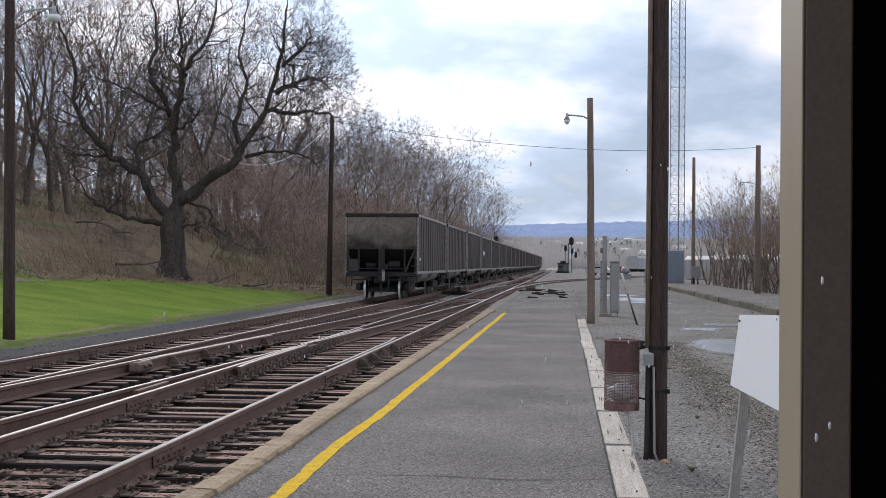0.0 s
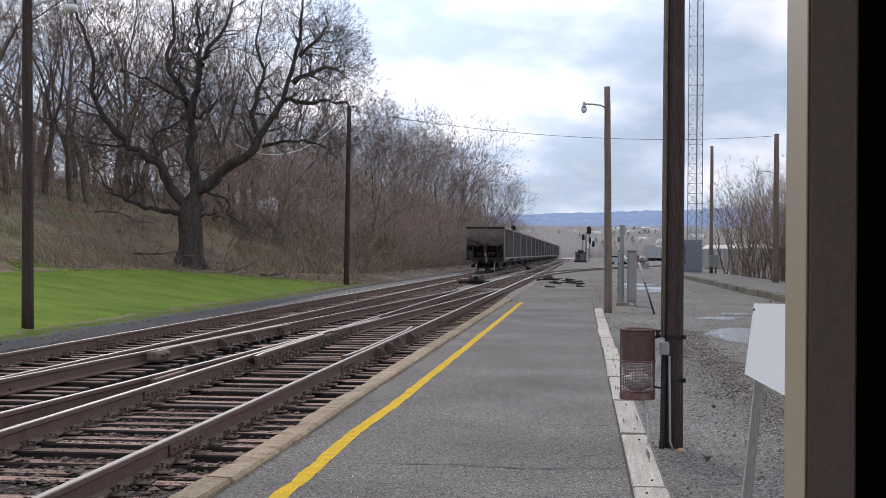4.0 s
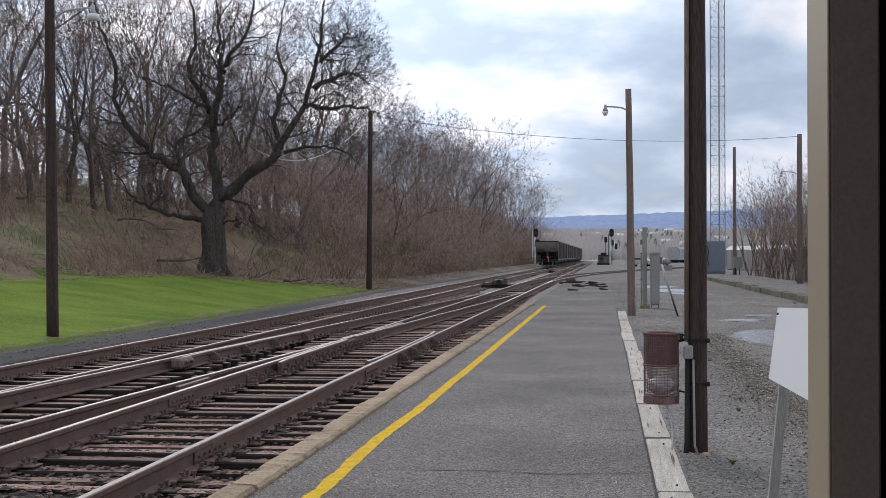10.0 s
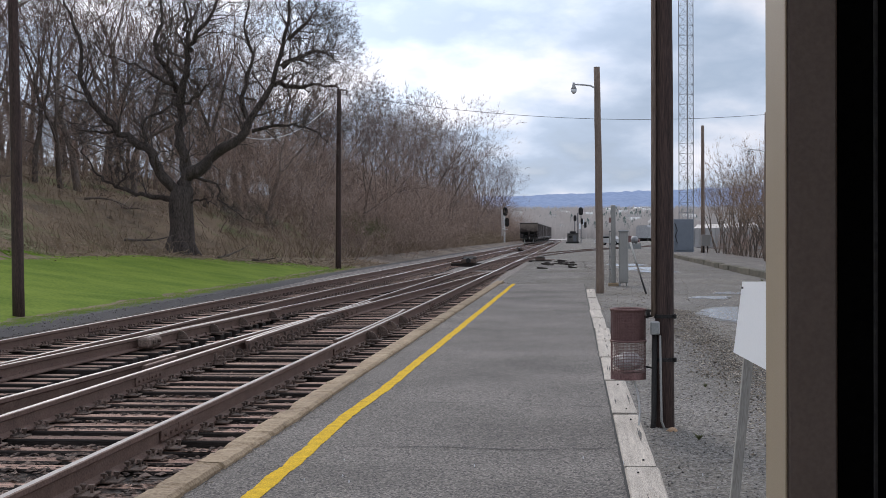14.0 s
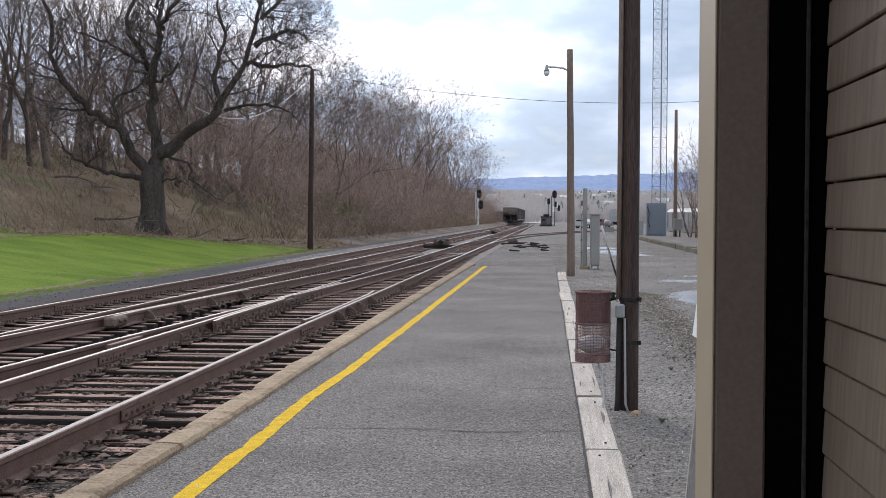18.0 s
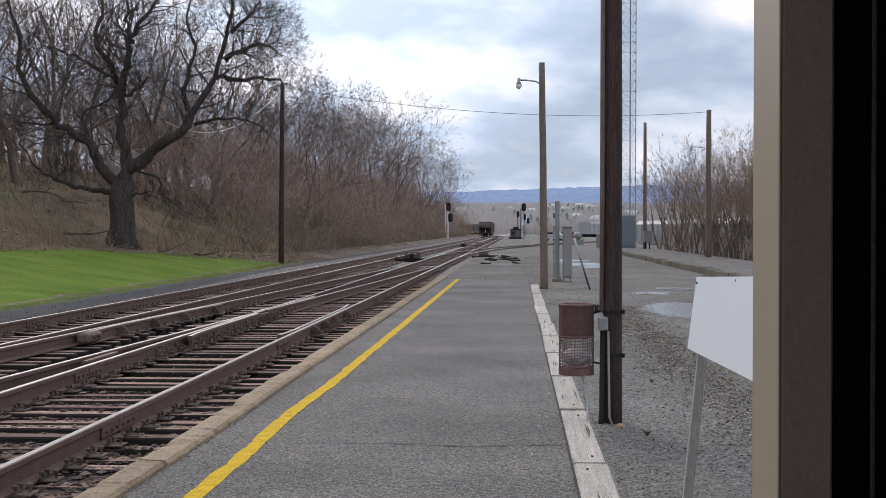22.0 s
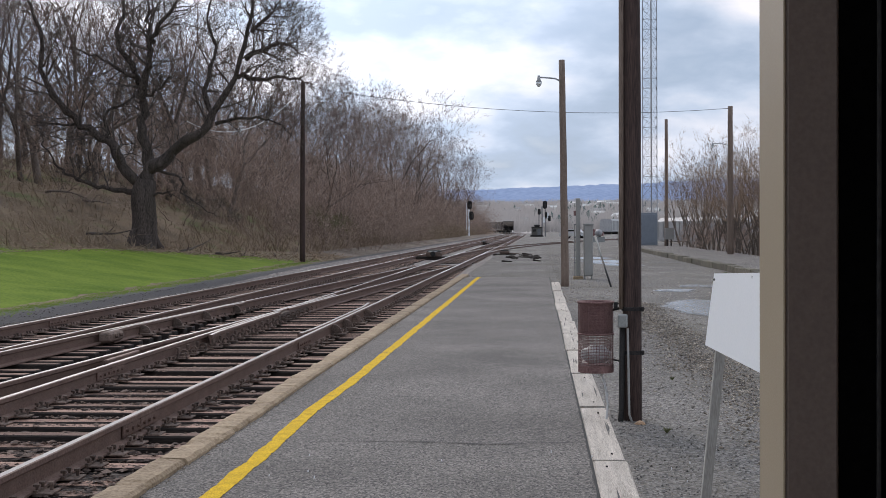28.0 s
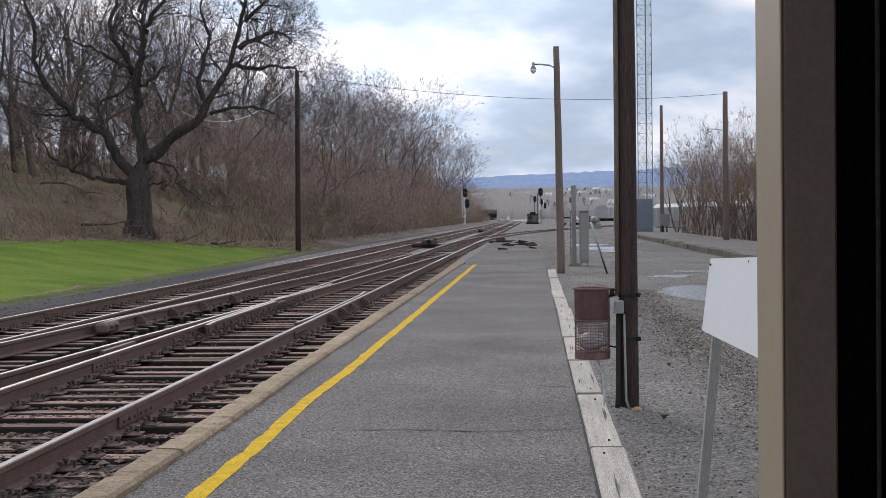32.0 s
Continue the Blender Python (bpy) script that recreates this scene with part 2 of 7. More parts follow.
M = dict(
    asphalt=speckled("asphalt", [(0.045, 0.042, 0.039), (0.158, 0.144, 0.131), (0.103, 0.094, 0.087), (0.266, 0.241, 0.215), (0.123, 0.111, 0.102), (0.174, 0.156, 0.139)], 85, 0.95, 0.4, 0.008, 0.55, 0.26),
    gravel=speckled("gravel", [(0.068, 0.062, 0.058), (0.19, 0.178, 0.164), (0.13, 0.122, 0.114), (0.28, 0.262, 0.24), (0.155, 0.138, 0.115)], 55, 0.95, 0.4, 0.015, 0.25, 0.35),
    # dark partly from dirt, partly to paint the shade between the ties
    ballast=speckled("ballast", [(0.014, 0.01, 0.008), (0.04, 0.029, 0.024), (0.022, 0.016, 0.013), (0.075, 0.057, 0.048), (0.02, 0.014, 0.011)], 17, 0.95, 0.9, 0.03, 0.4, 0.3),
    pebble=surf("pebble", (0.13, 0.106, 0.083), (0.44, 0.37, 0.295), 6, 0.9, 0.2, fine=50, vary=0.3),
    lawn=surf("lawn_grass", (0.08, 0.143, 0.02), (0.215, 0.285, 0.05), 0.4, 1.0, 0.12, spec=0.05, fine=14, patch=0.55, dist=0.02),
    grass_blade=surf("grass_blade", (0.085, 0.145, 0.022), (0.2, 0.255, 0.05), 0.6, 1.0, 0.0, spec=0.05, fine=9, patch=0.6),
    wood_chip=surf("splintered_wood", (0.07, 0.043, 0.031), (0.32, 0.218, 0.165), 4, 0.95, 0.3, fine=40, vary=0.4),
    dead_leaf=surf("dead_leaf", (0.2, 0.145, 0.095), (0.46, 0.345, 0.24), 2, 0.9, 0.0, fine=9),
    feather=surf("dark_feather", (0.02, 0.02, 0.022), (0.05, 0.05, 0.052), 20, 0.7, 0.1),
    shrub_stem=surf("shrub_stem", (0.07, 0.055, 0.046), (0.22, 0.178, 0.148), 3, 0.95, 0.4, fine=20, streak=(3, 3, 0.4)),
    plate_rust=surf("tie_plate_rust", (0.05, 0.035, 0.029), (0.21, 0.15, 0.121), 9, 0.9, 0.2, fine=60, vary=0.3),
    evergreen=surf("far_evergreen", (0.1, 0.14, 0.13), (0.17, 0.21, 0.19), 0.05, 1.0, 0.0, fine=0.3, spec=0.0),
    field_stone=surf("tan_field_stone", (0.3, 0.18, 0.1), (0.52, 0.36, 0.24), 12, 0.9, 0.3),
    # creosote black, with the shade on the ties' upright faces painted in
    tie_side=surf("creosoted_shaded_tie_side", (0.01, 0.008, 0.007), (0.05, 0.037, 0.031), 5, 0.9, 0.5, fine=60, streak=(0.25, 3, 3)),
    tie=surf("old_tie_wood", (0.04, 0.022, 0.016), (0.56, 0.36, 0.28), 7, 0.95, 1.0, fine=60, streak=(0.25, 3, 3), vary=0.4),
    beam=surf("bleached_beam", (0.26, 0.225, 0.188), (0.74, 0.665, 0.58), 6, 0.85, 0.8, fine=70, streak=(4, 0.3, 3), vary=0.12),
    rust=surf("rail_rust", (0.108, 0.066, 0.052), (0.228, 0.15, 0.122), 6, 0.75, 0.2, metal=0.3, fine=60),
    shine=surf("worn_rail_head", (0.21, 0.195, 0.19), (0.37, 0.352, 0.347), 5, 0.55, 0.02, metal=0.35, spec=0.3, fine=80, streak=(6, 0.2, 1)),
    # polished heads, with grazing sky sheen brightened into the colour
    bright_shine=surf("polished_sheen_rail_head", (0.5, 0.49, 0.49), (0.68, 0.67, 0.67), 5, 0.36, 0.02, metal=0.7, fine=80, streak=(6, 0.2, 1)),
    dull_shine=surf("dull_rail_head", (0.27, 0.245, 0.232), (0.45, 0.415, 0.398), 5, 0.65, 0.05, spec=0.25, metal=0.0, fine=70, streak=(6, 0.2, 1)),
    shrub_twig=surf("tan_shrub_twig", (0.2, 0.14, 0.1), (0.38, 0.275, 0.2), 1, 0.95, 0.0, vary=0.15),
    black_iron=surf("black_iron", (0.012, 0.012, 0.013), (0.045, 0.042, 0.04), 12, 0.6, 0.15, metal=0.4),
    concrete=surf("kerb_concrete", (0.185, 0.127, 0.076), (0.46, 0.35, 0.23), 2.2, 0.9, 0.8, fine=45, patch=0.5, vary=0.14),
    yellow=surf("yellow_line_paint", (0.44, 0.26, 0.012), (0.9, 0.58, 0.02), 9, 0.85, 0.3, fine=110, spec=0.1),
    crack=surf("crack_dirt", (0.03, 0.03, 0.03), (0.06, 0.058, 0.055), 20, 0.95, 0.2),
    pole=surf("creosote_pole", (0.014, 0.009, 0.008), (0.105, 0.066, 0.057), 4, 0.85, 0.6, fine=55, streak=(4, 4, 0.18)),
    pole_grey=surf("weathered_pole", (0.12, 0.085, 0.066), (0.29, 0.22, 0.178), 4, 0.85, 0.6, fine=55, streak=(4, 4, 0.18)),
    grey_steel=surf("grey_steel", (0.25, 0.26, 0.255), (0.38, 0.39, 0.38), 3, 0.55, 0.08, metal=0.2),
    pale_steel=surf("galvanised_steel", (0.62, 0.63, 0.63), (0.82, 0.83, 0.83), 5, 0.5, 0.06, metal=0.1),
    tower_galv=surf("dull_galvanised_lattice", (0.2, 0.21, 0.225), (0.33, 0.345, 0.36), 5, 0.5, 0.06, metal=0.2),
    tower_steel=surf("tower_steel", (0.1, 0.105, 0.115), (0.2, 0.205, 0.215), 5, 0.5, 0.06, metal=0.3),
    blue_steel=surf("blue_grey_cabinet_paint", (0.16, 0.19, 0.23), (0.24, 0.272, 0.312), 2, 0.5, 0.08),
    cab_grey=surf("cabinet_paint", (0.24, 0.236, 0.222), (0.33, 0.322, 0.304), 2, 0.55, 0.06),
    basket=surf("rusty_maroon_mesh", (0.13, 0.068, 0.064), (0.32, 0.19, 0.178), 14, 0.8, 0.2, metal=0.2),
    white_board=surf("white_sign_paint", (0.84, 0.87, 0.9), (0.9, 0.92, 0.95), 1.2, 0.5, 0.03),
    stake=surf("grey_stake_wood", (0.3, 0.29, 0.27), (0.46, 0.45, 0.42), 5, 0.85, 0.4, fine=60, streak=(4, 4, 0.25)),
    brown_wall=surf("brown_clapboard_paint", (0.15, 0.107, 0.08), (0.25, 0.187, 0.146), 4, 0.5, 0.1, fine=26, streak=(1, 3.2, 0.35)),
    # one post, two colours: this brown is darkened for its shaded face
    trim_shaded=surf("shaded_brown_trim", (0.15, 0.112, 0.093), (0.19, 0.144, 0.12), 3, 0.6, 0.12, fine=160),
    # and this tan is lightened for the face that catches sky light
    trim_lit=surf("lit_tan_trim", (0.345, 0.278, 0.195), (0.4, 0.328, 0.235), 3, 0.5, 0.05, fine=420),
    # near-black that paints the shade of the post's gap; tyres use it too
    black=surf("gap_shade_and_tyre", (0.002, 0.002, 0.002), (0.004, 0.004, 0.004), 5, 0.9, 0.05, spec=0.0),
    roof=surf("dark_shingle", (0.05, 0.045, 0.04), (0.09, 0.085, 0.08), 5, 0.9, 0.4),
    bark=surf("oak_bark", (0.015, 0.012, 0.011), (0.15, 0.12, 0.105), 2.2, 0.95, 1.0, fine=16, streak=(3, 3, 0.5), dist=0.09),
    oak_twig=surf("oak_twig", (0.05, 0.041, 0.037), (0.16, 0.132, 0.118), 2, 0.95, 0.0),
    twig=surf("bare_twig", (0.107, 0.078, 0.067), (0.277, 0.206, 0.178), 2, 0.95, 0.0, vary=0.25),
    thicket=surf("thicket_twig", (0.232, 0.17, 0.138), (0.435, 0.327, 0.268), 0.35, 0.95, 0.0, vary=0.25),
    wood_bark=surf("woodland_bark", (0.08, 0.065, 0.056), (0.24, 0.197, 0.17), 2, 0.95, 0.5, fine=18, streak=(3, 3, 0.4), vary=0.3, dist=0.03),
    bramble=surf("dry_bramble", (0.17, 0.127, 0.09), (0.4, 0.308, 0.222), 0.4, 0.95, 0.0, patch=0.7),
    green_shrub=surf("budding_shrub", (0.09, 0.1, 0.045), (0.17, 0.17, 0.08), 2, 0.9, 0.0),
    car_side=surf("coal_car_side", (0.042, 0.033, 0.031), (0.115, 0.092, 0.086), 1.2, 0.7, 0.15, metal=0.1, fine=20, streak=(1, 1, 0.4), vary=0.2),
    car_end=surf("dusty_car_end", (0.12, 0.097, 0.08), (0.27, 0.225, 0.19), 1.0, 0.75, 0.15, fine=20, streak=(1, 1, 0.5)),
    car_sill=surf("worn_car_sill", (0.12, 0.108, 0.104), (0.44, 0.415, 0.4), 3, 0.6, 0.1, metal=0.1, fine=14),
    # underframe grime; also paints the shade inside the car ends
    car_dark=surf("car_grime_and_cavity_shade", (0.014, 0.013, 0.013), (0.04, 0.037, 0.035), 4, 0.85, 0.2),
    wheel_rim=surf("worn_wheel_rim", (0.6, 0.59, 0.58), (0.85, 0.84, 0.83), 6, 0.32, 0.0, metal=0.4),
    white_paint=surf("white_vehicle_paint", (0.5, 0.5, 0.5), (0.68, 0.68, 0.67), 1, 0.5, 0.05, vary=0.08),
    # blue of the distance haze is mixed into the forest colour
    hill=surf("hazed_ridge_forest", (0.25, 0.33, 0.49), (0.35, 0.43, 0.6), 0.012, 1.0, 0.0, fine=0.09, spec=0.0),
    # valley land and woods, paled by haze put into the colour
    hill_near=surf("hazed_valley_forest", (0.45, 0.417, 0.395), (0.6, 0.555, 0.525), 0.02, 1.0, 0.0, fine=0.15, spec=0.0),
    wall_pale=surf("pale_siding", (0.55, 0.55, 0.53), (0.7, 0.7, 0.68), 1, 0.7, 0.05, vary=0.25),
    wire=surf("cable", (0.05, 0.05, 0.055), (0.1, 0.1, 0.1), 5, 0.7, 0.0),
    lamp_metal=surf("lamp_housing", (0.3, 0.31, 0.32), (0.45, 0.46, 0.47), 5, 0.5, 0.05),
    puddle_rim=surf("wet_mud", (0.07, 0.065, 0.06), (0.12, 0.11, 0.1), 3, 0.35, 0.3, fine=30),
)


def plain(name, colour, rough, metal=0.0, glow=0.0, clear=0.0):
    m = bpy.data.materials.new(name)
    m.use_nodes = True
    b = m.node_tree.nodes["Principled BSDF"]
    b.inputs["Base Color"].default_value = (*colour, 1)
    b.inputs["Roughness"].default_value, b.inputs["Metallic"].default_value = rough, metal
    b.inputs["Transmission Weight"].default_value = clear
    if glow:
        b.inputs["Emission Color"].default_value = (*colour, 1)
        b.inputs["Emission Strength"].default_value = glow
    return m


def chips(name, colours, rough=0.92):
    """Loose pieces in one mesh, each with a colour of its own."""
    m = bpy.data.materials.new(name)
    m.use_nodes = True
    nt = m.node_tree
    b = nt.nodes["Principled BSDF"]
    geo, ramp, nz, mix, co = nt.nodes.new("ShaderNodeNewGeometry"), nt.nodes.new("ShaderNodeValToRGB"), nt.nodes.new("ShaderNodeTexNoise"), nt.nodes.new("ShaderNodeMix"), nt.nodes.new("ShaderNodeTexCoord")
    ramp.color_ramp.interpolation = "CONSTANT"
    els = ramp.color_ramp.elements
    while len(els) < len(colours):
        els.new(0.5)
    for i, c in enumerate(colours):
        els[i].position, els[i].color = i / len(colours), (*c, 1)
    nt.links.new(geo.outputs["Random Per Island"], ramp.inputs[0])
    nz.inputs["Scale"].default_value = 60
    nt.links.new(co.outputs["Object"], nz.inputs["Vector"])
    mix.data_type, mix.blend_type = "RGBA", "OVERLAY"
    mix.inputs[0].default_value = 0.45
    nt.links.new(ramp.outputs[0], mix.inputs[6]); nt.links.new(nz.outputs["Fac"], mix.inputs[7])
    nt.links.new(mix.outputs[2], b.inputs["Base Color"])
    b.inputs["Roughness"].default_value = rough
    return m


M["yard_chips"] = chips("yard_chips", [(0.09, 0.083, 0.079), (0.2, 0.187, 0.175), (0.155, 0.146, 0.138), (0.3, 0.285, 0.265), (0.17, 0.155, 0.138), (0.22, 0.205, 0.182)])
M["ridge_chips"] = chips("ridge_chips", [(0.1, 0.085, 0.072), (0.26, 0.213, 0.163), (0.16, 0.138, 0.119), (0.47, 0.41, 0.335), (0.22, 0.18, 0.134), (0.34, 0.293, 0.24), (0.12, 0.105, 0.093)])
M["bed_chips"] = chips("bed_chips", [(0.075, 0.068, 0.067), (0.14, 0.13, 0.126), (0.1, 0.091, 0.087), (0.23, 0.215, 0.205), (0.12, 0.104, 0.092), (0.085, 0.074, 0.068)])
M["crib_chips"] = chips("crib_chips", [(0.035, 0.023, 0.018), (0.1, 0.066, 0.052), (0.055, 0.036, 0.029), (0.2, 0.14, 0.112), (0.07, 0.047, 0.038), (0.13, 0.088, 0.068)])
M["water"] = surf("puddle_water", (0.13, 0.12, 0.105), (0.16, 0.15, 0.13), 2, 0.2, 0.12, fine=9, dist=0.02, spec=1.0)
M["hopper_paint"] = surf("dull_white_hopper_paint", (0.28, 0.28, 0.29), (0.46, 0.46, 0.46), 0.8, 0.6, 0.05, fine=6, vary=0.15)
M["hut_paint"] = surf("weathered_hut_paint", (0.06, 0.056, 0.052), (0.15, 0.142, 0.13), 1.5, 0.85, 0.2, fine=12)
M["red_glow"] = plain("red_marker_glow", (1.0, 0.03, 0.03), 0.4, glow=11.0)
M["lamp_glass"] = plain("lamp_glass", (0.75, 0.78, 0.78), 0.25)
M["lens"] = plain("signal_lens", (0.02, 0.02, 0.02), 0.15)
M["snow"] = plain("snow_flake", (0.85, 0.86, 0.88), 0.8)


# ---- building tools ----
def mesh(name, verts, faces, mats, slots=None, smooth=False):
    me = bpy.data.meshes.new(name)
    me.from_pydata([tuple(map(float, v)) for v in verts], [], faces)
    for m in (mats if isinstance(mats, (list, tuple)) else [mats]):
        me.materials.append(m)
    if slots is not None:
        me.polygons.foreach_set("material_index", slots)
    if smooth:
        me.polygons.foreach_set("use_smooth", [True] * len(me.polygons))
    me.update()
    return me


def thing(name, label, category, group="", at=None, kind=""):
    e = new(name)
    e.empty_display_size = 0.2
    if at is not None:
        e.matrix_basis = at
    return tagged(e, label, category, group, kind)


def part(name, me, parent, label="", at=None):
    ob = new(name, me)
    ob.parent = parent
    if at is not None:
        ob.matrix_basis = at
    if label:
        ob["label"] = label
    return ob


class Shape:
    """Collects vertices and faces of one mesh."""

    def __init__(self):
        self.v, self.f, self.s, self.slot = [], [], [], 0

    def add(self, verts, faces):
        o = len(self.v)
        self.v.extend(verts)
        self.f.extend([tuple(i + o for i in f) for f in faces])
        self.s.extend([self.slot] * len(faces))
        return self

    def box(self, x0, x1, y0, y1, z0, z1, c=0.0):
        """A block; c: its chamfer."""
        if not c:
            v = [(x, y, z) for x in (x0, x1) for y in (y0, y1) for z in (z0, z1)]
            return self.add(v, [(0, 1, 3, 2), (4, 6, 7, 5), (0, 4, 5, 1), (2, 3, 7, 6), (0, 2, 6, 4), (1, 5, 7, 3)])
        v, idx = [], {}
        for i, (x, sx) in enumerate(((x0, 1), (x1, -1))):
            for j, (y, sy) in enumerate(((y0, 1), (y1, -1))):
                for l, (z, sz) in enumerate(((z0, 1), (z1, -1))):
                    idx[i, j, l] = len(v)
                    v += [(x, y + c * sy, z + c * sz), (x + c * sx, y, z + c * sz), (x + c * sx, y + c * sy, z)]
        f = []
        for ax in range(3):
            for side in (0, 1):
                q = []
                for a, b in ((0, 0), (1, 0), (1, 1), (0, 1)):
                    key = [0, 0, 0]
                    key[ax], key[(ax + 1) % 3], key[(ax + 2) % 3] = side, a, b
                    q.append(idx[tuple(key)] + ax)
                f.append(tuple(q) if side else tuple(q[::-1]))
        for ax in range(3):
            for a in (0, 1):
                for b in (0, 1):
                    k0, k1 = [0, 0, 0], [0, 0, 0]
                    for kk, e in ((k0, 0), (k1, 1)):
                        kk[ax], kk[(ax + 1) % 3], kk[(ax + 2) % 3] = e, a, b
                    p, q = idx[tuple(k0)], idx[tuple(k1)]
                    u, w = (ax + 1) % 3, (ax + 2) % 3
                    face = (p + u, p + w, q + w, q + u)
                    f.append(face if a == b else face[::-1])
        for key, p in idx.items():
            f.append((p, p + 1, p + 2) if sum(key) % 2 else (p + 2, p + 1, p))
        return self.add(v, f)

    def tube(self, pts, radii, sides=6, cap=True):
        pts = [Vector(p) for p in pts]
        radii = [radii] * len(pts) if isinstance(radii, (int, float)) else radii
        ring, n = [], len(pts)
        side = None
        for i, p in enumerate(pts):
            d = (pts[min(i + 1, n - 1)] - pts[max(i - 1, 0)]).normalized()
            if side is None:
                side = d.orthogonal().normalized()
            side = (side - d * side.dot(d)).normalized()
            up = d.cross(side)
            for j in range(sides):
                a = 2 * math.pi * j / sides
                ring.append(p + (side * math.cos(a) + up * math.sin(a)) * radii[i])
        f = [(i * sides + j, i * sides + (j + 1) % sides, (i + 1) * sides + (j + 1) % sides, (i + 1) * sides + j)
             for i in range(n - 1) for j in range(sides)]
        if cap:
            f += [tuple(range(sides))[::-1], tuple((n - 1) * sides + j for j in range(sides))]
        return self.add(ring, f)

    def sweep(self, profile, pts, slots=None):
        """A profile (x right, z up) along a path that runs roughly along y."""
        n, m = len(pts), len(profile)
        v = []
        for i, p in enumerate(pts):
            a, b = Vector(pts[max(i - 1, 0)]), Vector(pts[min(i + 1, n - 1)])
            d = (b - a).normalized()
            right = Vector((d.y, -d.x, 0)).normalized()
            v += [Vector(p) + right * q[0] + Vector((0, 0, q[1])) for q in profile]
        o = len(self.v)
        self.v.extend(v)
        for i in range(n - 1):
            for j in range(m):
                self.f.append((o + i * m + j, o + (i + 1) * m + j, o + (i + 1) * m + (j + 1) % m, o + i * m + (j + 1) % m))
                self.s.append(slots[j] if slots else self.slot)
        self.f += [tuple(o + j for j in range(m)), tuple(o + (n - 1) * m + j for j in range(m))[::-1]]
        self.s += [0, 0]
        return self

    def mesh(self, name, mats, smooth=False):
        return mesh(name, self.v, self.f, mats, self.s, smooth)


def hash01(i, k=0):
    return (math.sin(i * 127.1 + k * 311.7) * 43758.5453) % 1.0


def smoothstep(a, b, x):
    t = min(1.0, max(0.0, (x - a) / (b - a)))
    return t * t * (3 - 2 * t)


# ---- plan: x to the right of the eye, y along the tracks, platform at z = 0 ----
RAIL_TOP, TIE_TOP, BED = 0.05, -0.142, -0.295
NEAR_RIGHT, NEAR_LEFT, FAR_RIGHT, FAR_LEFT = -3.29, -4.795, -6.82, -8.325
CURVE_START, CURVE_RADIUS = 345.0, 490.0
PLATFORM_END = 41.5


def bend(y):
    """How far the line has swung to the left at y."""
    return (y - CURVE_START) ** 2 / (2 * CURVE_RADIUS) if y > CURVE_START else 0.0


def toe(y):
    """Where the wooded bank begins."""
    return -18.0 + 5.2 * smoothstep(48, 76, y) - bend(y)


def land(x, y):
    """Height of the ground."""
    t = toe(y)
    if x < -10.2:
        zt = 0.85 - 0.55 * smoothstep(48, 76, y)
        if x > t:
            return -0.03 + zt * smoothstep(-10.2, t, x)
        return -0.03 + zt + 8.0 * (1 - math.exp(-(t - x) * 0.062)) * (1 - smoothstep(420, 700, y)) + 0.35 * noise.noise((x * 0.25, y * 0.25, 3.0))
    if x < -9.2:
        return -0.03 - 0.42 * smoothstep(-9.75, -9.2, x)
    if x < -2.6:
        return -0.45
    if x < 0.4 and y < PLATFORM_END:
        return -0.2
    if y < 200:
        return -0.06 + 0.062 * smoothstep(2.7, 1.7, x) * smoothstep(39, 32, y) + 0.022 * noise.noise((x * 0.4, y * 0.4, 0.0)) * smoothstep(0.4, 1.6, x)
    return -0.06


def sheet(name, xs, ys, height, mats, smooth=True):
    v = [(x, y, height(x, y)) for y in ys for x in xs]
    n = len(xs)
    f = [(j * n + i, j * n + i + 1, (j + 1) * n + i + 1, (j + 1) * n + i) for j in range(len(ys) - 1) for i in range(n - 1)]
    return mesh(name, v, f, mats, smooth=smooth)


def steps(*spans):
    out = []
    for a, b, d in spans:
        n = max(1, round((b - a) / d))
        out += [a + (b - a) * i / n for i in range(n)]
    return out + [spans[-1][1]]


